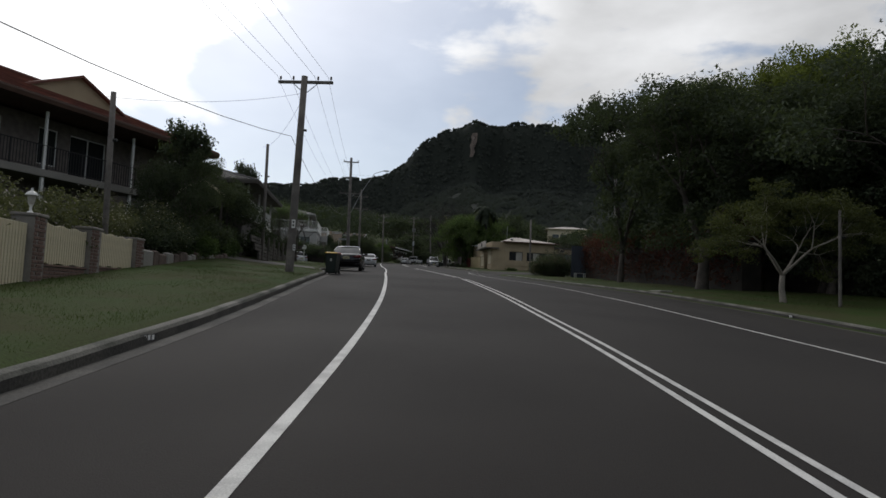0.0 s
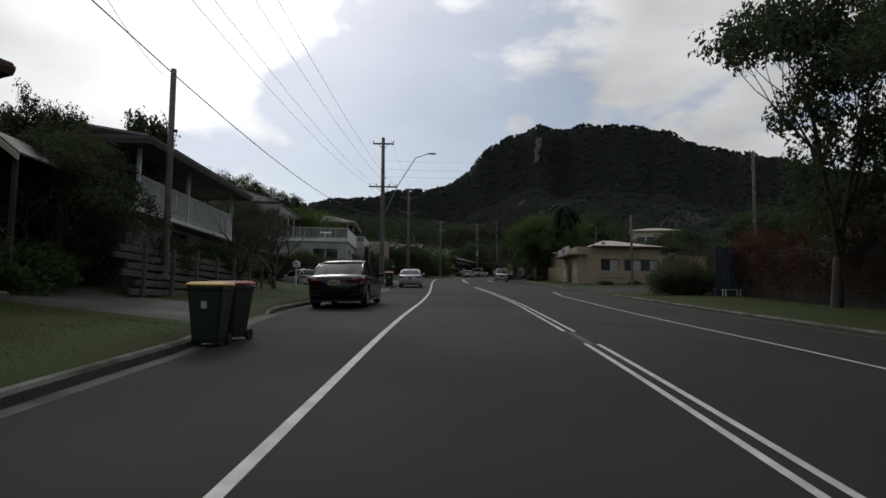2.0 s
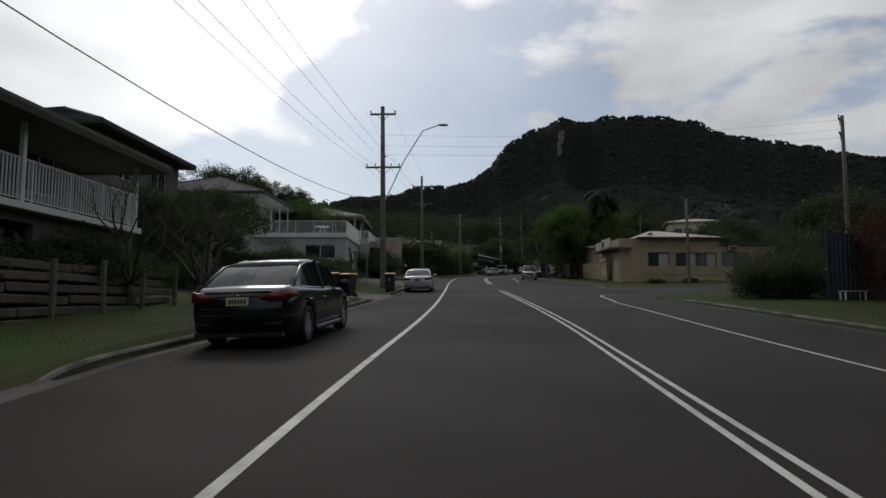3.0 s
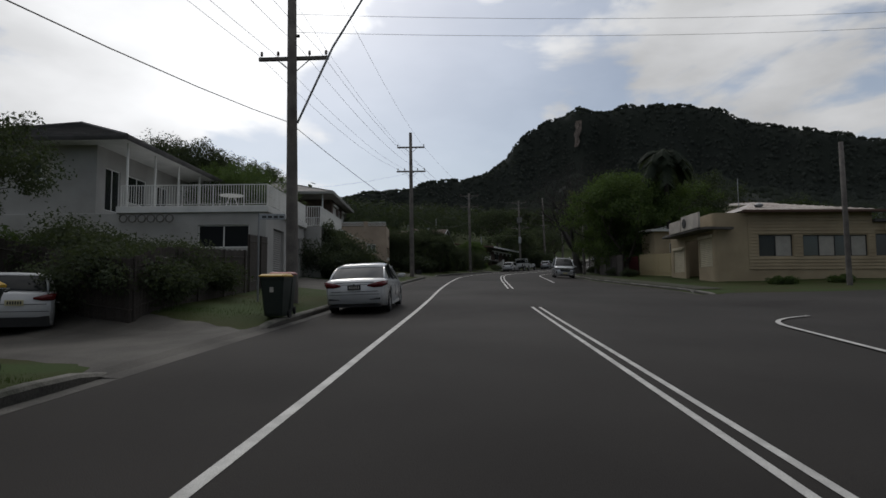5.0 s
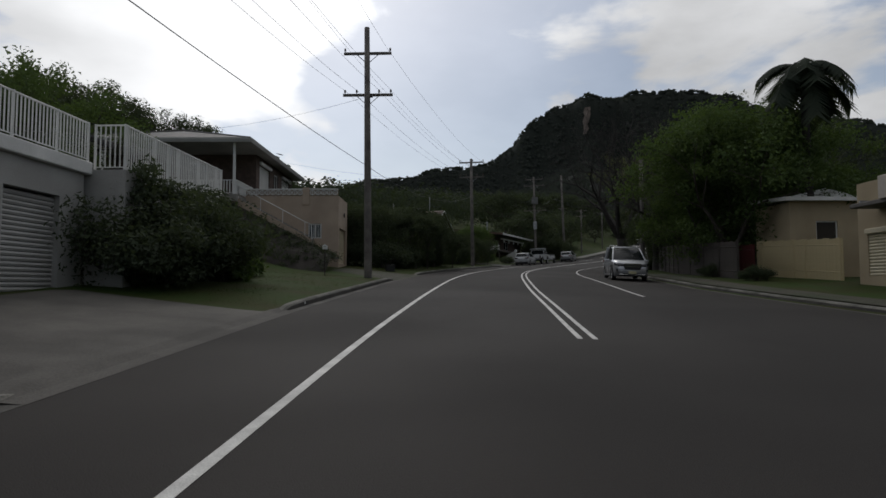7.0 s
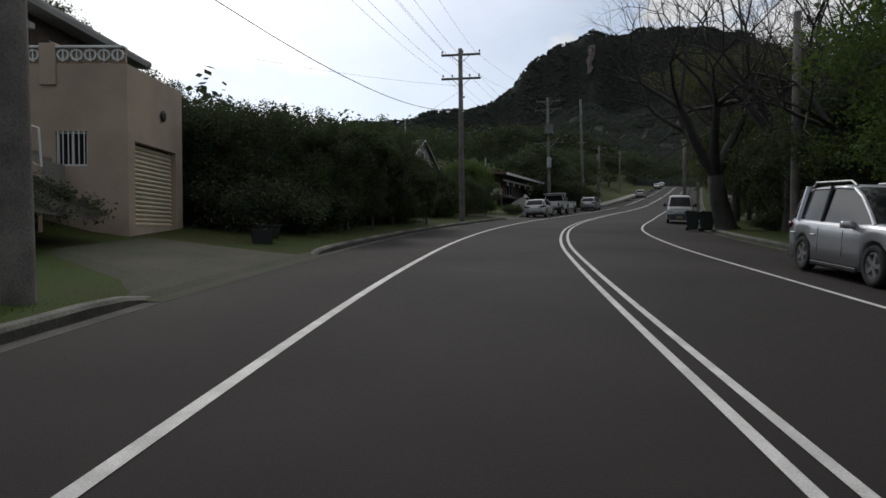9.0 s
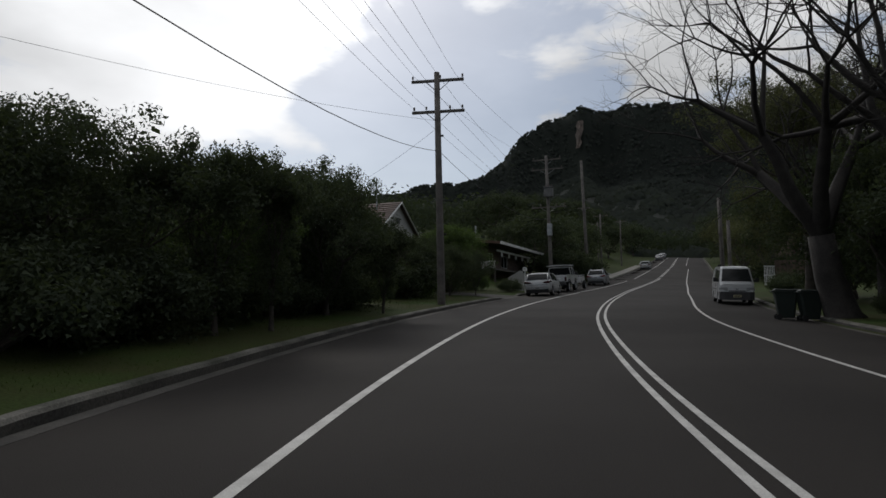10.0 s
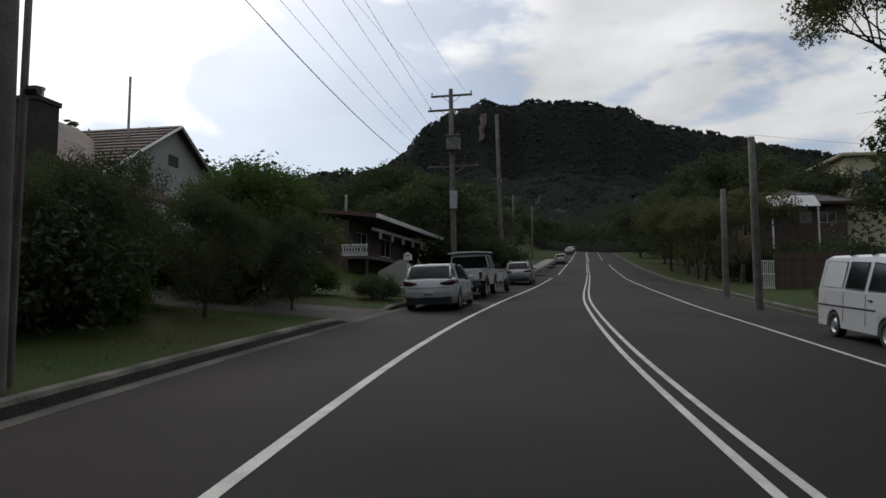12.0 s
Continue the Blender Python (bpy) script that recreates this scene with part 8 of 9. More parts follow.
def fence_run(name, label, pts, h, mat, board=.12, gap=.01):
    """Upright boards between points (x, y)."""
    t = thing(name, label, "fence")
    me = fixed(M().box(-board / 2, -.012, 0, board / 2, .012, h, .004).mesh("paling", mat))
    pm = fixed(M().box(-.05, -.05, -.3, .05, .05, h * .98).mesh("post", mat))
    for (x0, y0), (x1, y1) in zip(pts, pts[1:]):
        L = math.hypot(x1 - x0, y1 - y0)
        n = int(L / (board + gap))
        a = math.degrees(math.atan2(y1 - y0, x1 - x0))
        for i in range(n):
            u = (i + .5) / n
            x, y = x0 + (x1 - x0) * u, y0 + (y1 - y0) * u
            part("paling", me, mat, t, "", False, pose(x, y, G(x, y) - .05 + .02 * math.sin(i * 1.7), 0, 0, a + math.sin(i * 2.3)))
            if i % max(1, int(2.4 / (board + gap))) == 0:
                part("post", pm, mat, t, "", False, pose(x, y + .06, G(x, y), 0, 0, a))
        for z in (.35, h - .3):
            k = max(2, int(L / 1.5))
            part("rail", M().tube([(x0 + (x1 - x0) * j / k, y0 + (y1 - y0) * j / k, G(x0 + (x1 - x0) * j / k, y0 + (y1 - y0) * j / k) + z) for j in range(k + 1)], .035, 4), mat, t)
    return t


def sleeper_wall():
    t = thing("sleeper_wall", "stepped retaining wall of weathered grey timber sleepers", "retaining wall", "", "", pose(-11.6, 46.6, 2.9, 0, 0, 95))
    r = random.Random(6)
    me = fixed(M().box(-1.15, -.06, -.09, 1.15, .06, .09, .015).mesh("sleeper", TIMBER))
    for k in range(6):
        for i in range(5):
            part("sleeper", me, TIMBER, t, "", False, pose(-9 + i * 2.35 + r.uniform(-.1, .1) + (k % 2) * .5, k * .12, .25 + k * .25, r.uniform(-2, 2), r.uniform(-1.5, 1.5), 0))
    for i in range(7):
        part("stake", M().box(-9.6 + i * 1.8, -.16, -.4, -9.48 + i * 1.8, -.06, 1.7 - .1 * (i % 2), .01), TIMBER, t)


def gable_house():
    """The white-gabled house above the garden near the end."""
    t = thing("gable_house", "white gabled house with brown tiles and a brick chimney", "house", "", "", pose(-18.9, 148.5, 9.6, 0, 0, 80))
    pk, ev, hw = 5.5, 3.2, 3.7
    part("gable_wall", M().rings([[(-hw, 0, -1.5), (hw, 0, -1.5), (hw, 0, ev), (0, 0, pk), (-hw, 0, ev)], [(-hw, .25, -1.5), (hw, .25, -1.5), (hw, .25, ev), (0, .25, pk), (-hw, .25, ev)]]), WHITE_WALL, t)
    wall("side_wall", t, "y", .25, 10, -1.5, ev, -hw, .2, [(3, 5, .8, 2.2)], WHITE_WALL)
    window(t, "y", 3, 5, .8, 2.2, -hw, 1, WHITE, 2)
    wall("side_wall", t, "y", .25, 10, -1.5, ev, hw - .2, .2, [], WHITE_WALL)
    for s in (-1, 1):
        m, up, dn = M(), [], []
        n = 14
        for i in range(n):
            u, v = i / n, (i + 1) / n
            e0, e1 = (s * (hw + .45) * (1 - u), ev - .28 + (pk + .05 - ev + .28) * u), (s * (hw + .45) * (1 - v), ev - .28 + (pk + .05 - ev + .28) * v)
            up += [(e0[0], e0[1] + .06), (e1[0], e1[1] + .012)]
            dn += [(e0[0], e0[1] - .06)]
        sec = up + [(0, pk - .06)] + dn[::-1]
        m.rings([[(a_, yy, b_) for a_, b_ in sec] for yy in (-.3, 10.3)])
        part("roof_side", m, ROOF_BROWN, t, "brown weathered tiles")
        part("bargeboard", M().tube([(s * (hw + .45), -.32, ev - .32), (0, -.32, pk)], .06, 4), WHITE, t)
    part("gable_vent", M().box(-.3, -.02, pk - 1.5, .3, .02, pk - 1.1), PLASTIC, t)
    w = thing("wing", "tiled wing with a chimney", "")
    w.parent = t
    part("wing_wall", M().box(-5.0, -.4, -1.5, -hw, 6.7, 2.4), WHITE_WALL, w)
    part("wing_roof", M().rings([[(x_, -.95, 2.25), (x_, -.95, 2.4), (x_, 3.15, 5.3), (x_, 7.25, 2.4), (x_, 7.25, 2.25), (x_, 3.15, 5.12)] for x_ in (-5.4, -1.2)]), ROOF_BROWN, w)
    part("wing_gable", M().prism([(-.4, 2.4), (6.7, 2.4), (3.15, 5.0)], "x", -5.14, -4.98), WHITE, w, "white boarded gable end")
    part("wing_barge", M().tube([(-5.42, -.95, 2.3), (-5.42, 3.15, 5.22), (-5.42, 7.25, 2.3)], .05, 4), BROWN_TRIM, w)
    part("chimney", M().box(-6.1, .3, -1, -5.25, 1.1, 4.7, .02).box(-6.14, .26, 4.7, -5.2, 1.14, 4.85, .01), STACK, t, "dark brick chimney")
    part("chimney_pot", M().disc((-5.65, .72, 4.85), (0, 0, 1), [(.17, 0), (.17, .3), (.2, .32), (.2, .38)], 10), GREY_STEEL, t)
    part("mast", M().tube([(-1.0, 1.2, 4.0), (-1.0, 1.2, 7.2)], .05, 6), GREY_STEEL, t, "slim metal mast")
    part("aerial", M().tube([(-3.2, 5, 5.0), (-3.2, 5, 6.3)], .02, 5).tube([(-3.5, 5, 6.1), (-2.9, 5, 6.1)], .012, 4).tube([(-3.4, 5, 5.9), (-3.0, 5, 5.9)], .012, 4), GREY_STEEL, t)
    part("carport_roof", M().box(hw, .5, 2.0, hw + 3.2, 4, 2.2), WHITE, t)


def low_house():
    """The raised house with a long white fascia over a balcony."""
    t = thing("low_house", "raised house with a dark roof, long white fascia and balcony", "house", "", "", pose(-9.3, 173.3, 9.8, 0, 0, 76.2))
    wall("wall", t, "x", -13.6, 0, -1.2, 3.25, 1.6, .2, [(-12.4, -10.6, 1.5, 2.7), (-8.2, -6.2, 1.5, 2.7)], DARKBRICK)
    window(t, "x", -12.4, -10.6, 1.5, 2.7, 1.6, 1, WHITE, 2)
    window(t, "x", -8.2, -6.2, 1.5, 2.7, 1.6, 1, WHITE, 2)
    wall("end_wall", t, "y", 1.8, 8, -1.2, 3.25, -13.6, .2, [(3, 5, 1.4, 2.6)], DARKBRICK)
    window(t, "y", 3, 5, 1.4, 2.6, -13.6, 1, WHITE, 2)
    part("roof", M().rings([[(x_, -.3, 3.3), (x_, -.3, 3.42), (x_, 8.6, 4.4), (x_, 8.6, 4.28)] for x_ in (-14.2, .4)]), ROOF_DARK, t)
    part("fascia", M().box(-14.3, -.42, 3.22, .5, -.3, 3.46), WHITE, t, "long white fascia board")
    part("barge", M().rings([[(x_, -.3, 3.24), (x_, -.3, 3.46), (x_, 8.6, 4.44), (x_, 8.6, 4.22)] for x_ in (-14.3, -14.2)]), BROWN_TRIM, t, "dark bargeboard")
    part("beam", M().box(-12.6, .5, 2.74, -1.6, .62, 2.90), WHITE, t, "white beam under the eave")
    for i in range(5):
        part("bracket", M().box(-11.4 + i * 2.2, .46, 2.34, -11.26 + i * 2.2, .6, 2.78), WHITE, t)
    part("balcony_floor", M().box(-14.2, .2, 1.0, .2, 1.6, 1.16), DARK_WALL, t)
    for i in range(4):
        part("balcony_post", M().box(-14.1 + i * 4.6, .25, -1.2, -13.98 + i * 4.6, .37, 1.0), FENCE_DK, t)
    bal = part("balustrade", M().box(-14.24, .2, 1.16, -14.2, 1.7, 1.22).box(-14.24, .2, 1.74, -14.2, 1.7, 1.8), WHITE, t, "white lattice balustrade")
    for i in range(9):
        y_ = .22 + i * .17
        part("slat", M().tube([(-14.22, y_, 1.2), (-14.22, y_ + .16, 1.78)], .022, 4).tube([(-14.22, y_ + .16, 1.2), (-14.22, y_, 1.78)], .022, 4), WHITE, bal)
    part("flue", M().tube([(-6, 5, 3.8), (-6, 5, 6.0)], .10, 8), GREY_STEEL, t)
    # stepped white wall of the garden stair
    x, y = -11.2, 149.4
    t = thing("garden_stair", "stepped white masonry stair wall among shrubs", "stair", "", "", pose(x, y, 8.4, 0, 0, -6))
    sec = [(0, 0), (0, 1.25), (.85, 1.72), (1.05, 1.72)]
    for k in range(5):
        sec += [(1.05 + k * .19, 1.55 - k * .22), (1.24 + k * .19, 1.55 - k * .22)]
    part("side_wall", M().prism(sec + [(2.0, 0)], "y", 0, .22), WHITE_WALL, t)
    for k in range(5):
        part("step", M().box(1.05 + k * .19, .22, 0, 1.24 + k * .19, 1.3, 1.35 - k * .22), CONCRETE, t)


def far_houses():
    t = thing("brown_house", "brown low house with a dark roof and pale sheet lean-to", "house", "", "", pose(17.6, 178, 12.9, 0, 0, -6))
    wall("wall", t, "x", 0, 6.9, -2.6, 3.6, 0, .2, [(3.2, 4.2, 2.0, 2.9), (4.7, 6.1, 2.0, 2.9)], DARKBRICK)
    window(t, "x", 3.2, 4.2, 2.0, 2.9, 0, 1, CREAM, 1)
    window(t, "x", 4.7, 6.1, 2.0, 2.9, 0, 1, CREAM, 2)
    wall("end_wall", t, "y", .2, 8, -2.6, 3.6, 0, .2, [(2, 4, 1.2, 2.6)], DARKBRICK)
    window(t, "y", 2, 4, 1.2, 2.6, 0, 1, WHITE, 2)
    hip_roof("roof", t, -.8, -.8, 7.7, 8.8, 3.65, 5.2, ROOF_DARK, .45, BROWN_TRIM, False)
    part("lean_to", M().rings([[(.2, -2.0, 3.1), (4.0, -2.0, 3.1), (4.0, -2.0, 3.16), (.2, -2.0, 3.16)], [(.2, -.9, 4.1), (4.0, -.9, 4.1), (4.0, -.9, 4.16), (.2, -.9, 4.16)]]), WHITE, t, "white sheet lean-to roof")
    for p in (.3, 3.8):
        part("post", M().box(p, -1.9, -2.6, p + .1, -1.8, 3.15), WHITE, t)
    t = thing("yellow_house", "tall pale yellow house with wide windows", "house", "", "", pose(30.0, 186, 15.3, 0, 0, -8))
    hol = [(1.4, 3.2, 4.4, 5.6), (3.6, 5.4, 4.4, 5.6)]
    wall("wall", t, "x", 0, 11, -6, 7.2, 0, .2, hol, CREAM)
    for h in hol:
        window(t, "x", *h, 0, 1, PLASTIC, 2)
    wall("end_wall", t, "y", .2, 9, -6, 7.2, 0, .2, [(3, 5, 4.5, 5.8)], CREAM)
    window(t, "y", 3, 5, 4.5, 5.8, 0, 1, PLASTIC, 2)
    hip_roof("roof", t, -.6, -.6, 11.6, 9.6, 7.2, 8.3, ROOF_TIN, .45, CREAM, False)
    x, z = P(128, 15.5)
    t = thing("shed", "low shed with a pale sheet roof behind trees", "shed", "", "", pose(x, 128, z, 0, 0, 95))
    wall("wall", t, "x", -6, 4, -.5, 2.4, 0, .15, [(-2, 0, 0, 2.0)], DARK_WALL)
    part("roof", M().rings([[(-6.4, -.8, 2.35), (-6.4, 4.5, 3.4), (-6.4, 4.5, 3.5), (-6.4, -.8, 2.5)], [(4.4, -.8, 2.35), (4.4, 4.5, 3.4), (4.4, 4.5, 3.5), (4.4, -.8, 2.5)]]), ROOF_TIN, t)
    x, y = 5.4, 104.4
    t = thing("shed", "small cream shed with a flat white roof behind the shop", "shed", "", "", pose(x, y, G(x, y), 0, 0, 10))
    wall("wall", t, "x", 0, 4.2, -.4, 3.5, 0, .15, [(1.2, 2.2, 1.6, 2.6)], CREAM_WALL)
    window(t, "x", 1.2, 2.2, 1.6, 2.6, 0, 1, WHITE, 1)
    wall("end_wall", t, "y", .15, 3.2, -.4, 3.5, 0, .15, [], CREAM_WALL)
    part("roof", M().rings([[(-.35, -.4, 3.5), (-.35, 3.6, 3.8), (-.35, 3.6, 3.92), (-.35, -.4, 3.68)], [(4.5, -.4, 3.5), (4.5, 3.6, 3.8), (4.5, 3.6, 3.92), (4.5, -.4, 3.68)]]), WHITE, t, "white sheet roof")
    part("roof_ridge", M().rings([[(-.1, .8, 3.7), (2.2, .8, 4.25), (4.3, .8, 3.7)], [(-.1, 3.2, 3.8), (2.2, 3.2, 4.3), (4.3, 3.2, 3.8)]]), WHITE, t)
    # dark blue sheet screen and lattice gate
    x, z = 13.25, G(13.25, 62.5)
    t = thing("sheet_screen", "dark blue steel sheet screen beside the hedge", "screen", "", "", pose(x, 62.5, z, 0, 0, 4))
    for i in range(8):
        part("rib", M().prism([(-.8 + i * .2, -.02), (-.75 + i * .2, -.05), (-.65 + i * .2, -.05), (-.6 + i * .2, -.02)], "z", 0, 3.1), BLUE_SHEET, t)
    x, z = 9.95, G(9.95, 161.6)
    t = thing("lattice_gate", "white lattice gate standing open", "gate", "", "", pose(x, 161.6, z, 0, 0, 20))
    for i in range(7):
        part("slat", M().box(-.5 + i * .15, 0, .1, -.46 + i * .15, .03, 1.7), WHITE, t)
    for z_ in (.1, .9, 1.66):
        part("rail", M().box(-.54, -.01, z_, .5, .04, z_ + .06), WHITE, t)


def hedge_house():
    """The red-roofed house whose gable shows over the hedge."""
    t = thing("red_roofed_house", "low house with a faded red roof behind the hedge", "house", "", "", pose(18.8, 61.0, G(18.8, 61.0), 0, 0, 12))
    wall("wall", t, "x", 0, 9, -.6, 2.9, 0, .2, [(2, 3.6, 1.1, 2.3), (6, 7.6, 1.1, 2.3)], DARKBRICK)
    for a in (2, 6):
        window(t, "x", a, a + 1.6, 1.1, 2.3, 0, 1, WHITE, 2)
    wall("end_wall", t, "y", .2, 7, -.6, 2.9, 0, .2, [], DARKBRICK)
    wall("end_wall", t, "y", .2, 7, -.6, 2.9, 8.8, .2, [], DARKBRICK)
    wall("back_wall", t, "x", 0, 9, -.6, 2.9, 7, .2, [], DARKBRICK)
    hip_roof("roof", t, -.6, -.6, 9.6, 7.8, 2.9, 4.6, ROOF_RED, .5, BROWN_TRIM, True)


def build_houses():
    hedge_house()
    brick_house()
    front_fence()
    veranda_house()
    sleeper_wall()
    white_house()
    pale_house()
    shop()
    gable_house()
    low_house()
    far_houses()
    c = lambda y, d: (float(cx(y)) + d, y)
    fence_run("paling_fence", "dark weathered timber paling fence under shrubs", [(float(cx(66)) - 19, 67.2), c(64.8, -9.9), c(68.5, -10.0), c(73.5, -10.3)], 1.6, FENCE_DK, .14)
    fence_run("paling_fence", "taller dark timber fence beside the garage drive", [c(73.6, -10.3), c(77.6, -10.9)], 2.2, FENCE_DK, .14)
    fence_run("paling_fence", "dark timber paling fence in the shade of trees", [c(103, 9.4), c(113, 8.9), c(124, 9.2)], 1.75, FENCE_DK, .14)
    fence_run("steel_fence", "cream corrugated steel fence beside the shop", [(5.9, 100.2), (5.2, 103.2), (4.4, 106.0)], 1.75, STEEL_FENCE, .2, .005)
    fence_run("steel_fence", "maroon steel fence panels", [(4.3, 106.0), (3.2, 109.0)], 1.6, MAROON, .2, .005)
    fence_run("paling_fence", "brown timber fence on the far side", [(10.5, 162), (15.4, 162), (19, 172)], 2.2, FENCE_BR, .16)
    fence_run("paling_fence", "dark fence behind the park trees", [c(20, 24), c(38, 22), c(55, 20)], 1.9, FENCE_DK, .2)


build_houses()

# ---------------- bins and small things ----------------
def wheelie_bin(lid, label, m, scale=1.0):
    """A wheeled bin, hinge to +y."""
    t = thing("wheelie_bin", label, "bin", "wheelie bins", "", m @ Matrix.Scale(scale, 4))
    b = []
    for z, w, f, k in ((.06, .42, .46, .04), (.12, .44, .50, .05), (.9, .56, .70, .05), (.94, .58, .73, .05), (.985, .58, .73, .05)):
        x, y = w / 2, f / 2
        b.append([(-x + k, -y, z), (x - k, -y, z), (x, -y + k, z), (x, y - k, z), (x - k, y, z), (-x + k, y, z), (-x, y - k, z), (-x, -y + k, z)])
    part("body", M().rings(b), BIN_GREEN, t)
    l = M().rings([[(-.295, -.385, .985), (.295, -.385, .985), (.295, .36, 1.0), (-.295, .36, 1.0)], [(-.3, -.39, 1.01), (.3, -.39, 1.01), (.3, .36, 1.03), (-.3, .36, 1.03)], [(-.24, -.31, 1.05), (.24, -.31, 1.05), (.25, .3, 1.075), (-.25, .3, 1.075)]])
    part("lid", l, lid, t, "coloured plastic lid")
    part("handle", M().tube([(-.25, .37, .95), (-.25, .43, .98), (.25, .43, .98), (.25, .37, .95)], .016, 6), BIN_GREEN, t)
    for s in (-1, 1):
        part("wheel", M().disc((s * .25, .25, .1), (1, 0, 0), [(.03, -.03), (.1, -.03), (.1, .03), (.03, .03)], 14), RUBBER, t)
    part("axle", M().tube([(-.25, .25, .1), (.25, .25, .1)], .012, 6), GREY_STEEL, t)
    part("sticker", M().box(-.045, -.337, .62, .045, -.31, .74), CURTAIN, t, "pale worn sticker")
    return t


def build_bins():
    def put(y, d, turn, lid, label, s=1.0):
        x, z = P(y, d)
        wheelie_bin(lid, label, pose(x, y, z, 0, 0, turn), s)
    put(30.5, -6.42, 8, LID_YELLOW, "dark green wheelie bin with a yellow lid at the kerb", 1.0)
    put(31.35, -6.40, -6, LID_RED, "dark green wheelie bin with a red lid at the kerb", 1.0)
    put(56.9, -8.35, 10, LID_YELLOW, "dark green wheelie bin with a yellow lid beside a driveway")
    put(57.5, -7.75, -15, LID_YELLOW, "dark green wheelie bin with a yellow lid, slightly turned")
    put(65.9, -6.66, 5, LID_YELLOW, "dark green wheelie bin with a yellow lid on the kerb")
    put(66.65, -6.72, 15, LID_RED, "dark green wheelie bin with a red lid behind another")
    put(126.0, 6.3, 90, BIN_GREEN, "dark green wheelie bin by the far kerb", .92)
    put(126.4, 5.7, 80, BIN_GREEN, "dark wheelie bin standing at the far kerb", .92)


def letterbox(y, d, label, m=WHITE, turn=0, h=1.05, small=1.0, stake=None):
    x, z = P(y, d)
    t = thing("letterbox", label, "letterbox", "letterboxes", "", pose(x, y, z, 0, 0, turn))
    w, b = .16 * small, h - .25 * small
    part("post", M().box(-.04 * small, -.04 * small, -.2, .04 * small, .04 * small, b, .01), stake or m, t)
    part("box", M().prism([(-w, b), (w, b), (w, h), (0, h + .1 * small), (-w, h)], "y", -.2 * small, .2 * small), m, t)
    part("slot", M().box(-.1 * small, -.2 * small - .012, h - .08 * small, .1 * small, -.2 * small + .002, h - .05 * small), PRINT, t)


def park_bench(y, d, turn):
    x, z = P(y, d)
    t = thing("bench", "small white garden bench in front of the hedge", "bench", "", "", pose(x, y, z, 0, 0, turn))
    for k in range(3):
        part("slat", M().box(-.6, -.2 + k * .14, .42, .6, -.09 + k * .14, .45, .008), WHITE, t)
    for sx in (-.52, .46):
        for sy in (-.18, .14):
            part("leg", M().box(sx, sy, -.05, sx + .06, sy + .06, .42, .008), WHITE, t)


def street_sign():
    """A blade sign on a slim post; its writing cannot be read."""
    x, y = -11.75, 70.0
    t = thing("street_sign", "street name blade on a slim grey post", "sign", "", "", pose(x, y, G(x, y), 0, 0, 12))
    h = 7.3 - G(x, y)
    part("post", M().tube([(0, 0, -.3), (0, 0, h + .05)], .03, 8), GREY_STEEL, t)
    bl = part("blade", M().box(.02, -.012, h - .18, .82, .012, h, .004), GREY_STEEL, t, "pale sign blade")
    for k in range(4):
        part("letter_bar", M().box(.10 + k * .18, -.017, h - .13, .23 + k * .18, -.011, h - .06), PRINT, bl)


def pole_tags():
    """Small plates nailed to the first power pole."""
    for x, z, w, h in ((-6.10, 4.0, .07, .17), (-6.02, 3.05, .05, .12)):
        t = thing("pole_tag", "small white plate nailed to the timber pole", "tag", "pole tags", "", pose(x, 25.5 - .178, z, 0, 0, 0))
        part("plate", M().box(-w, -.006, -h, w, .012, h, .003), WHITE, t)
        part("mark", M().box(-w * .5, -.009, h * .2, w * .5, -.005, h * .7), PRINT, t)
        part("mark", M().box(-w * .5, -.009, -h * .6, w * .5, -.005, -h * .1), PRINT, t)


def porch():
    """A little gabled porch between the first two houses."""
    x, y, up = -13.1, 33.6, 7.05
    t = thing("porch", "small gabled porch with a cream bargeboard and dark roof", "porch", "", "", pose(x, y, 0, 0, 0, 10))
    g = G(x, y) - .1
    arc = [(-1.2, up - .75), (-.6, up - .28), (0, up), (.6, up - .28), (1.2, up - .75)]
    for a, b in zip(arc, arc[1:]):
        part("bargeboard", M().prism([(a[0], a[1] - .16), (b[0], b[1] - .16), b, a], "y", -.06, .0), CREAM, t)
    part("roof_sheet", M().rings([[(p[0], yy, p[1] + e) for e in (.0, .05) for p in (arc if e == 0 else arc[::-1])] for yy in (0, 2.4)]), ROOF_DARK, t)
    for sx in (-1.05, 1.05):
        for yy in (.1, 2.2):
            part("post", M().box(sx - .05, yy, g, sx + .05, yy + .1, up - .7), FENCE_DK, t)


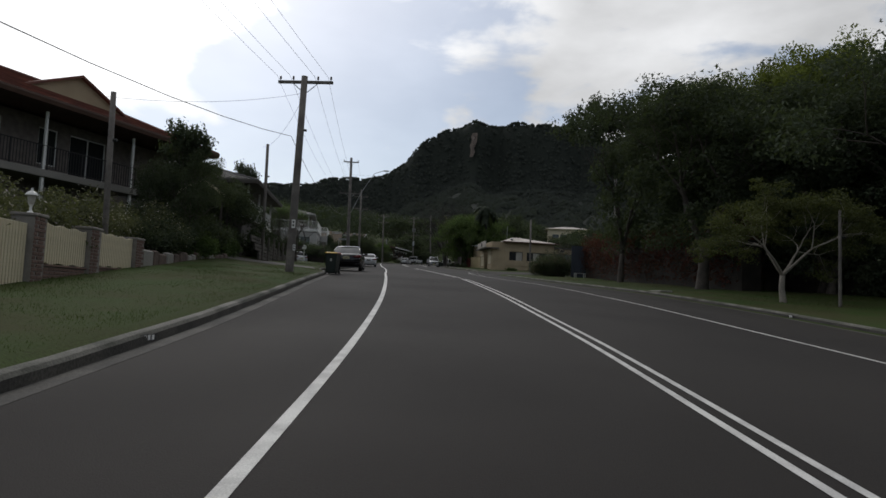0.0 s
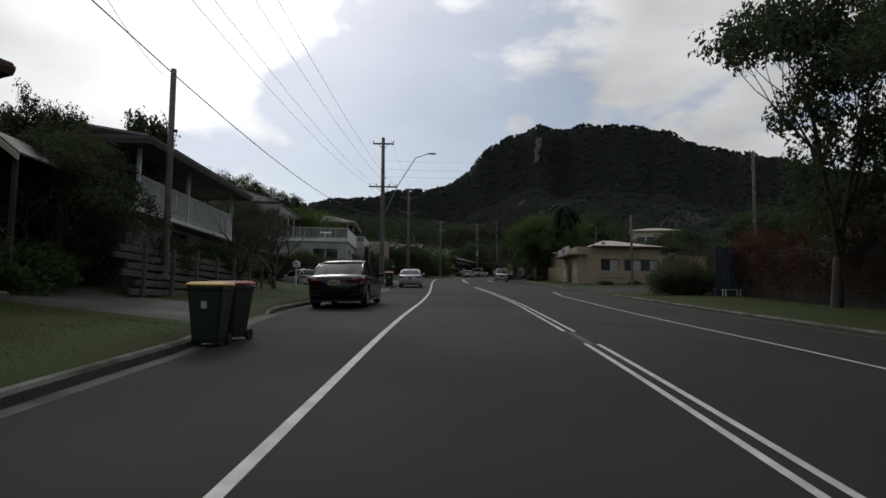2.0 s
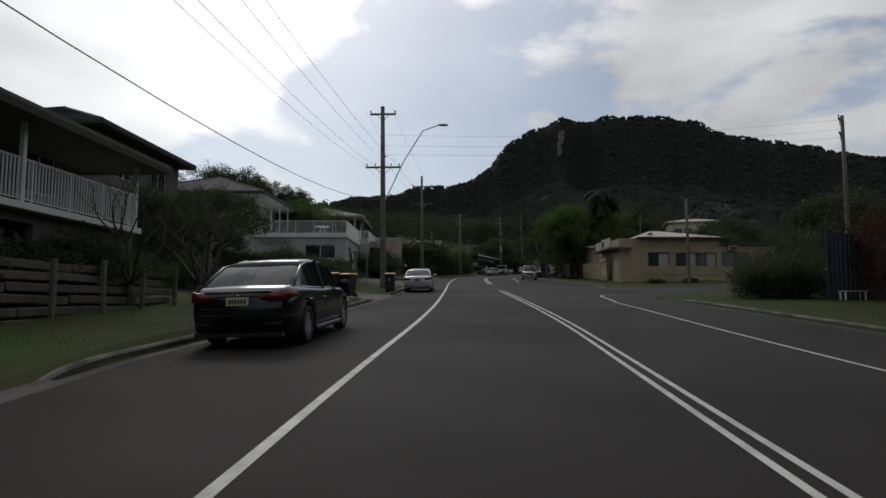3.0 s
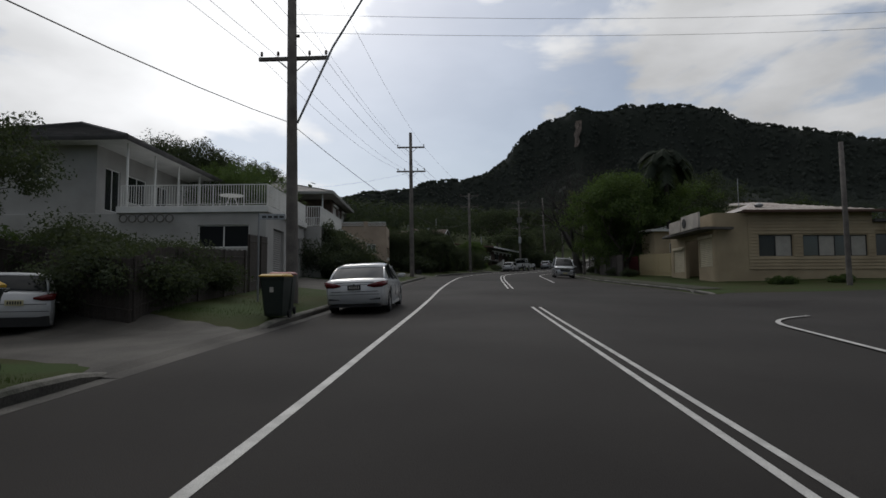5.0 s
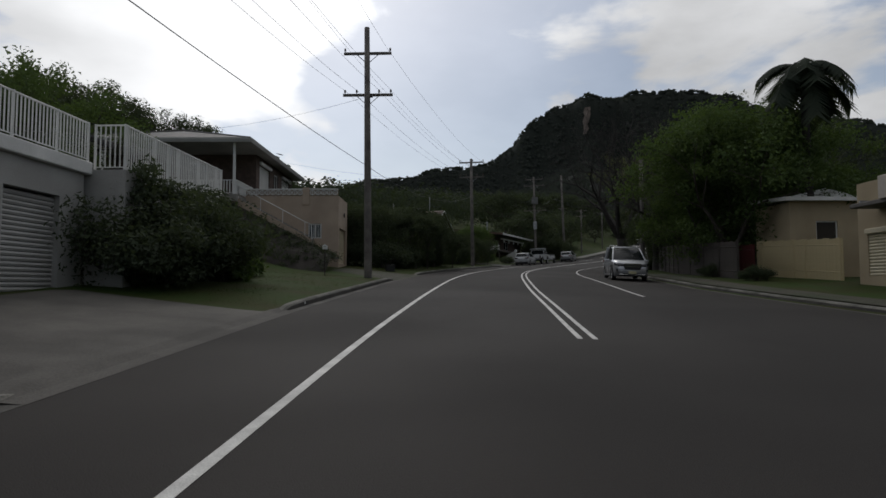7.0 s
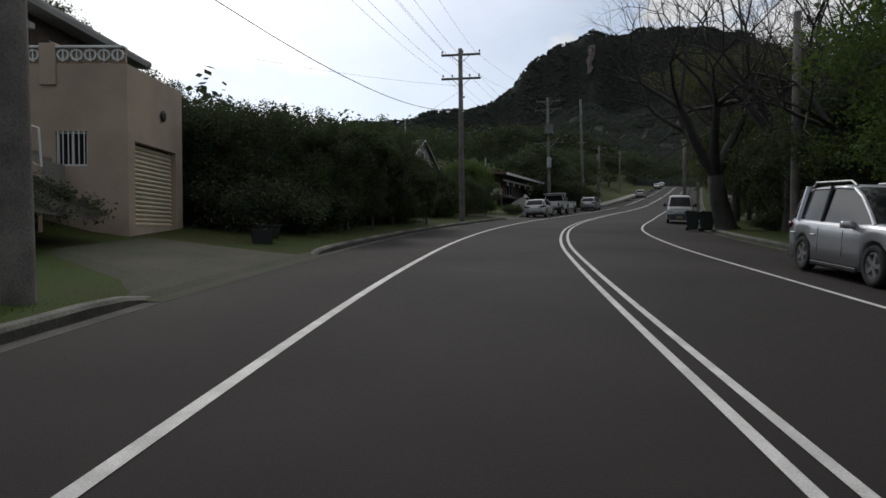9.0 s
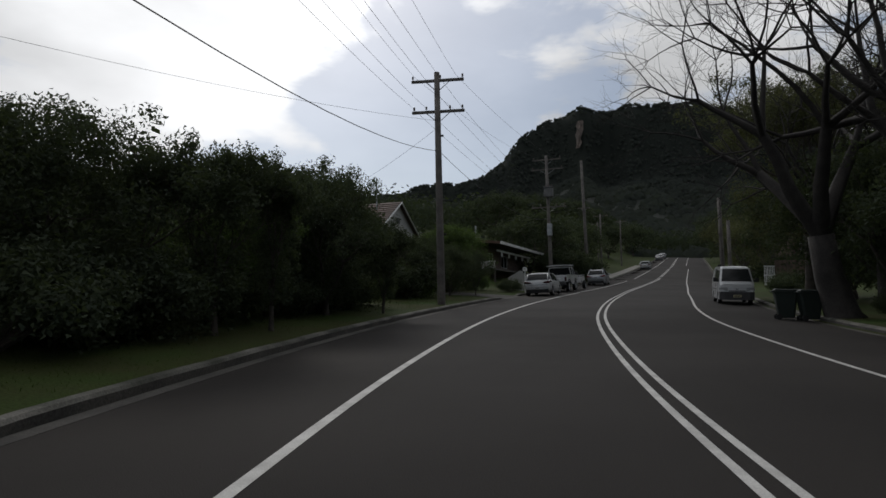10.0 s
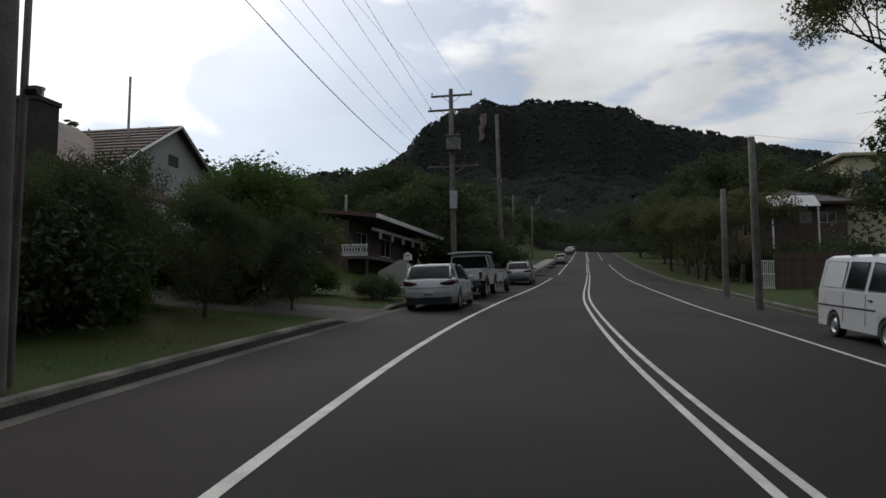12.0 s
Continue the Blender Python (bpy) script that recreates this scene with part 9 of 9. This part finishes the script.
def build_small():
    pole_tags()
    porch()
    street_sign()
    letterbox(52.6, -10.8, "small white letterbox on a post in the garden", WHITE, 10, 1.3)
    letterbox(99.6, -8.95, "white letterbox on the grass bank", WHITE, 15, 1.3, .62, FENCE_DK)
    letterbox(144.8, -10.2, "white letterbox among shrubs", WHITE, -5, 1.1, .7, FENCE_DK)
    letterbox(147.6, -6.5, "white letterbox with a little roof on a tall post", WHITE, -5, 1.6, .8)
    park_bench(61.6, 15.2, 15)
    # number bars painted on the kerb faces
    for y, d, n in ((8.3, float(kerb_l(8.3)), 3), (88.2, float(kerb_l(88.2)), 2), (19.8, float(kerb_r(19.8)), 3)):
        x = float(cx(y)) + d
        s = 1 if d < 0 else -1
        t = thing("kerb_marking", "pale painted kerb marking on a dark patch", "kerb marking", "kerb markings", "structure", pose(x + s * .002, y, float(zr(y, d)), 0, 0, -3))
        part("patch", M().box(-.003 if s < 0 else -.002, -.2, .02, .003, .2, .11), PRINT, t)
        for k in range(n):
            part("bar", M().box(s * .003, -.13 + k * .1, .035, s * .008, -.07 + k * .1, .1), WHITE, t)
    # two tubs left on the verge
    for y, d, turn in ((109.6, -8.0, 25), (110.7, -8.3, -12)):
        x, z = P(y, d)
        t = thing("plastic_tub", "black plastic tub of rubbish standing on grass", "tub", "plastic tubs", "", pose(x, y, z - .02, 0, 0, turn))
        sec = [(-.26, -.18), (.26, -.18), (.30, -.14), (.30, .14), (.26, .18), (-.26, .18), (-.30, .14), (-.30, -.14)]
        part("shell", M().rings([[(a * .82, b * .82, .0) for a, b in sec], [(a, b, .34) for a, b in sec], [(a * 1.08, b * 1.1, .34) for a, b in sec], [(a * 1.08, b * 1.1, .38) for a, b in sec], [(a * .96, b * .94, .38) for a, b in sec], [(a * .9, b * .9, .26) for a, b in sec]]), PLASTIC, t)
        part("rubbish", M().box(-.2, -.1, .24, .18, .12, .33, .03), BIN_GREEN, t, "dark rubbish inside")
        if turn > 0:
            part("paper", M().rings([[(-.12, -.08, .35), (.12, -.05, .40), (.1, .1, .37), (-.1, .08, .36)], [(-.12, -.08, .356), (.12, -.05, .406), (.1, .1, .376), (-.1, .08, .366)]]), CURTAIN, t, "crumpled pale paper")


build_bins()
build_small()
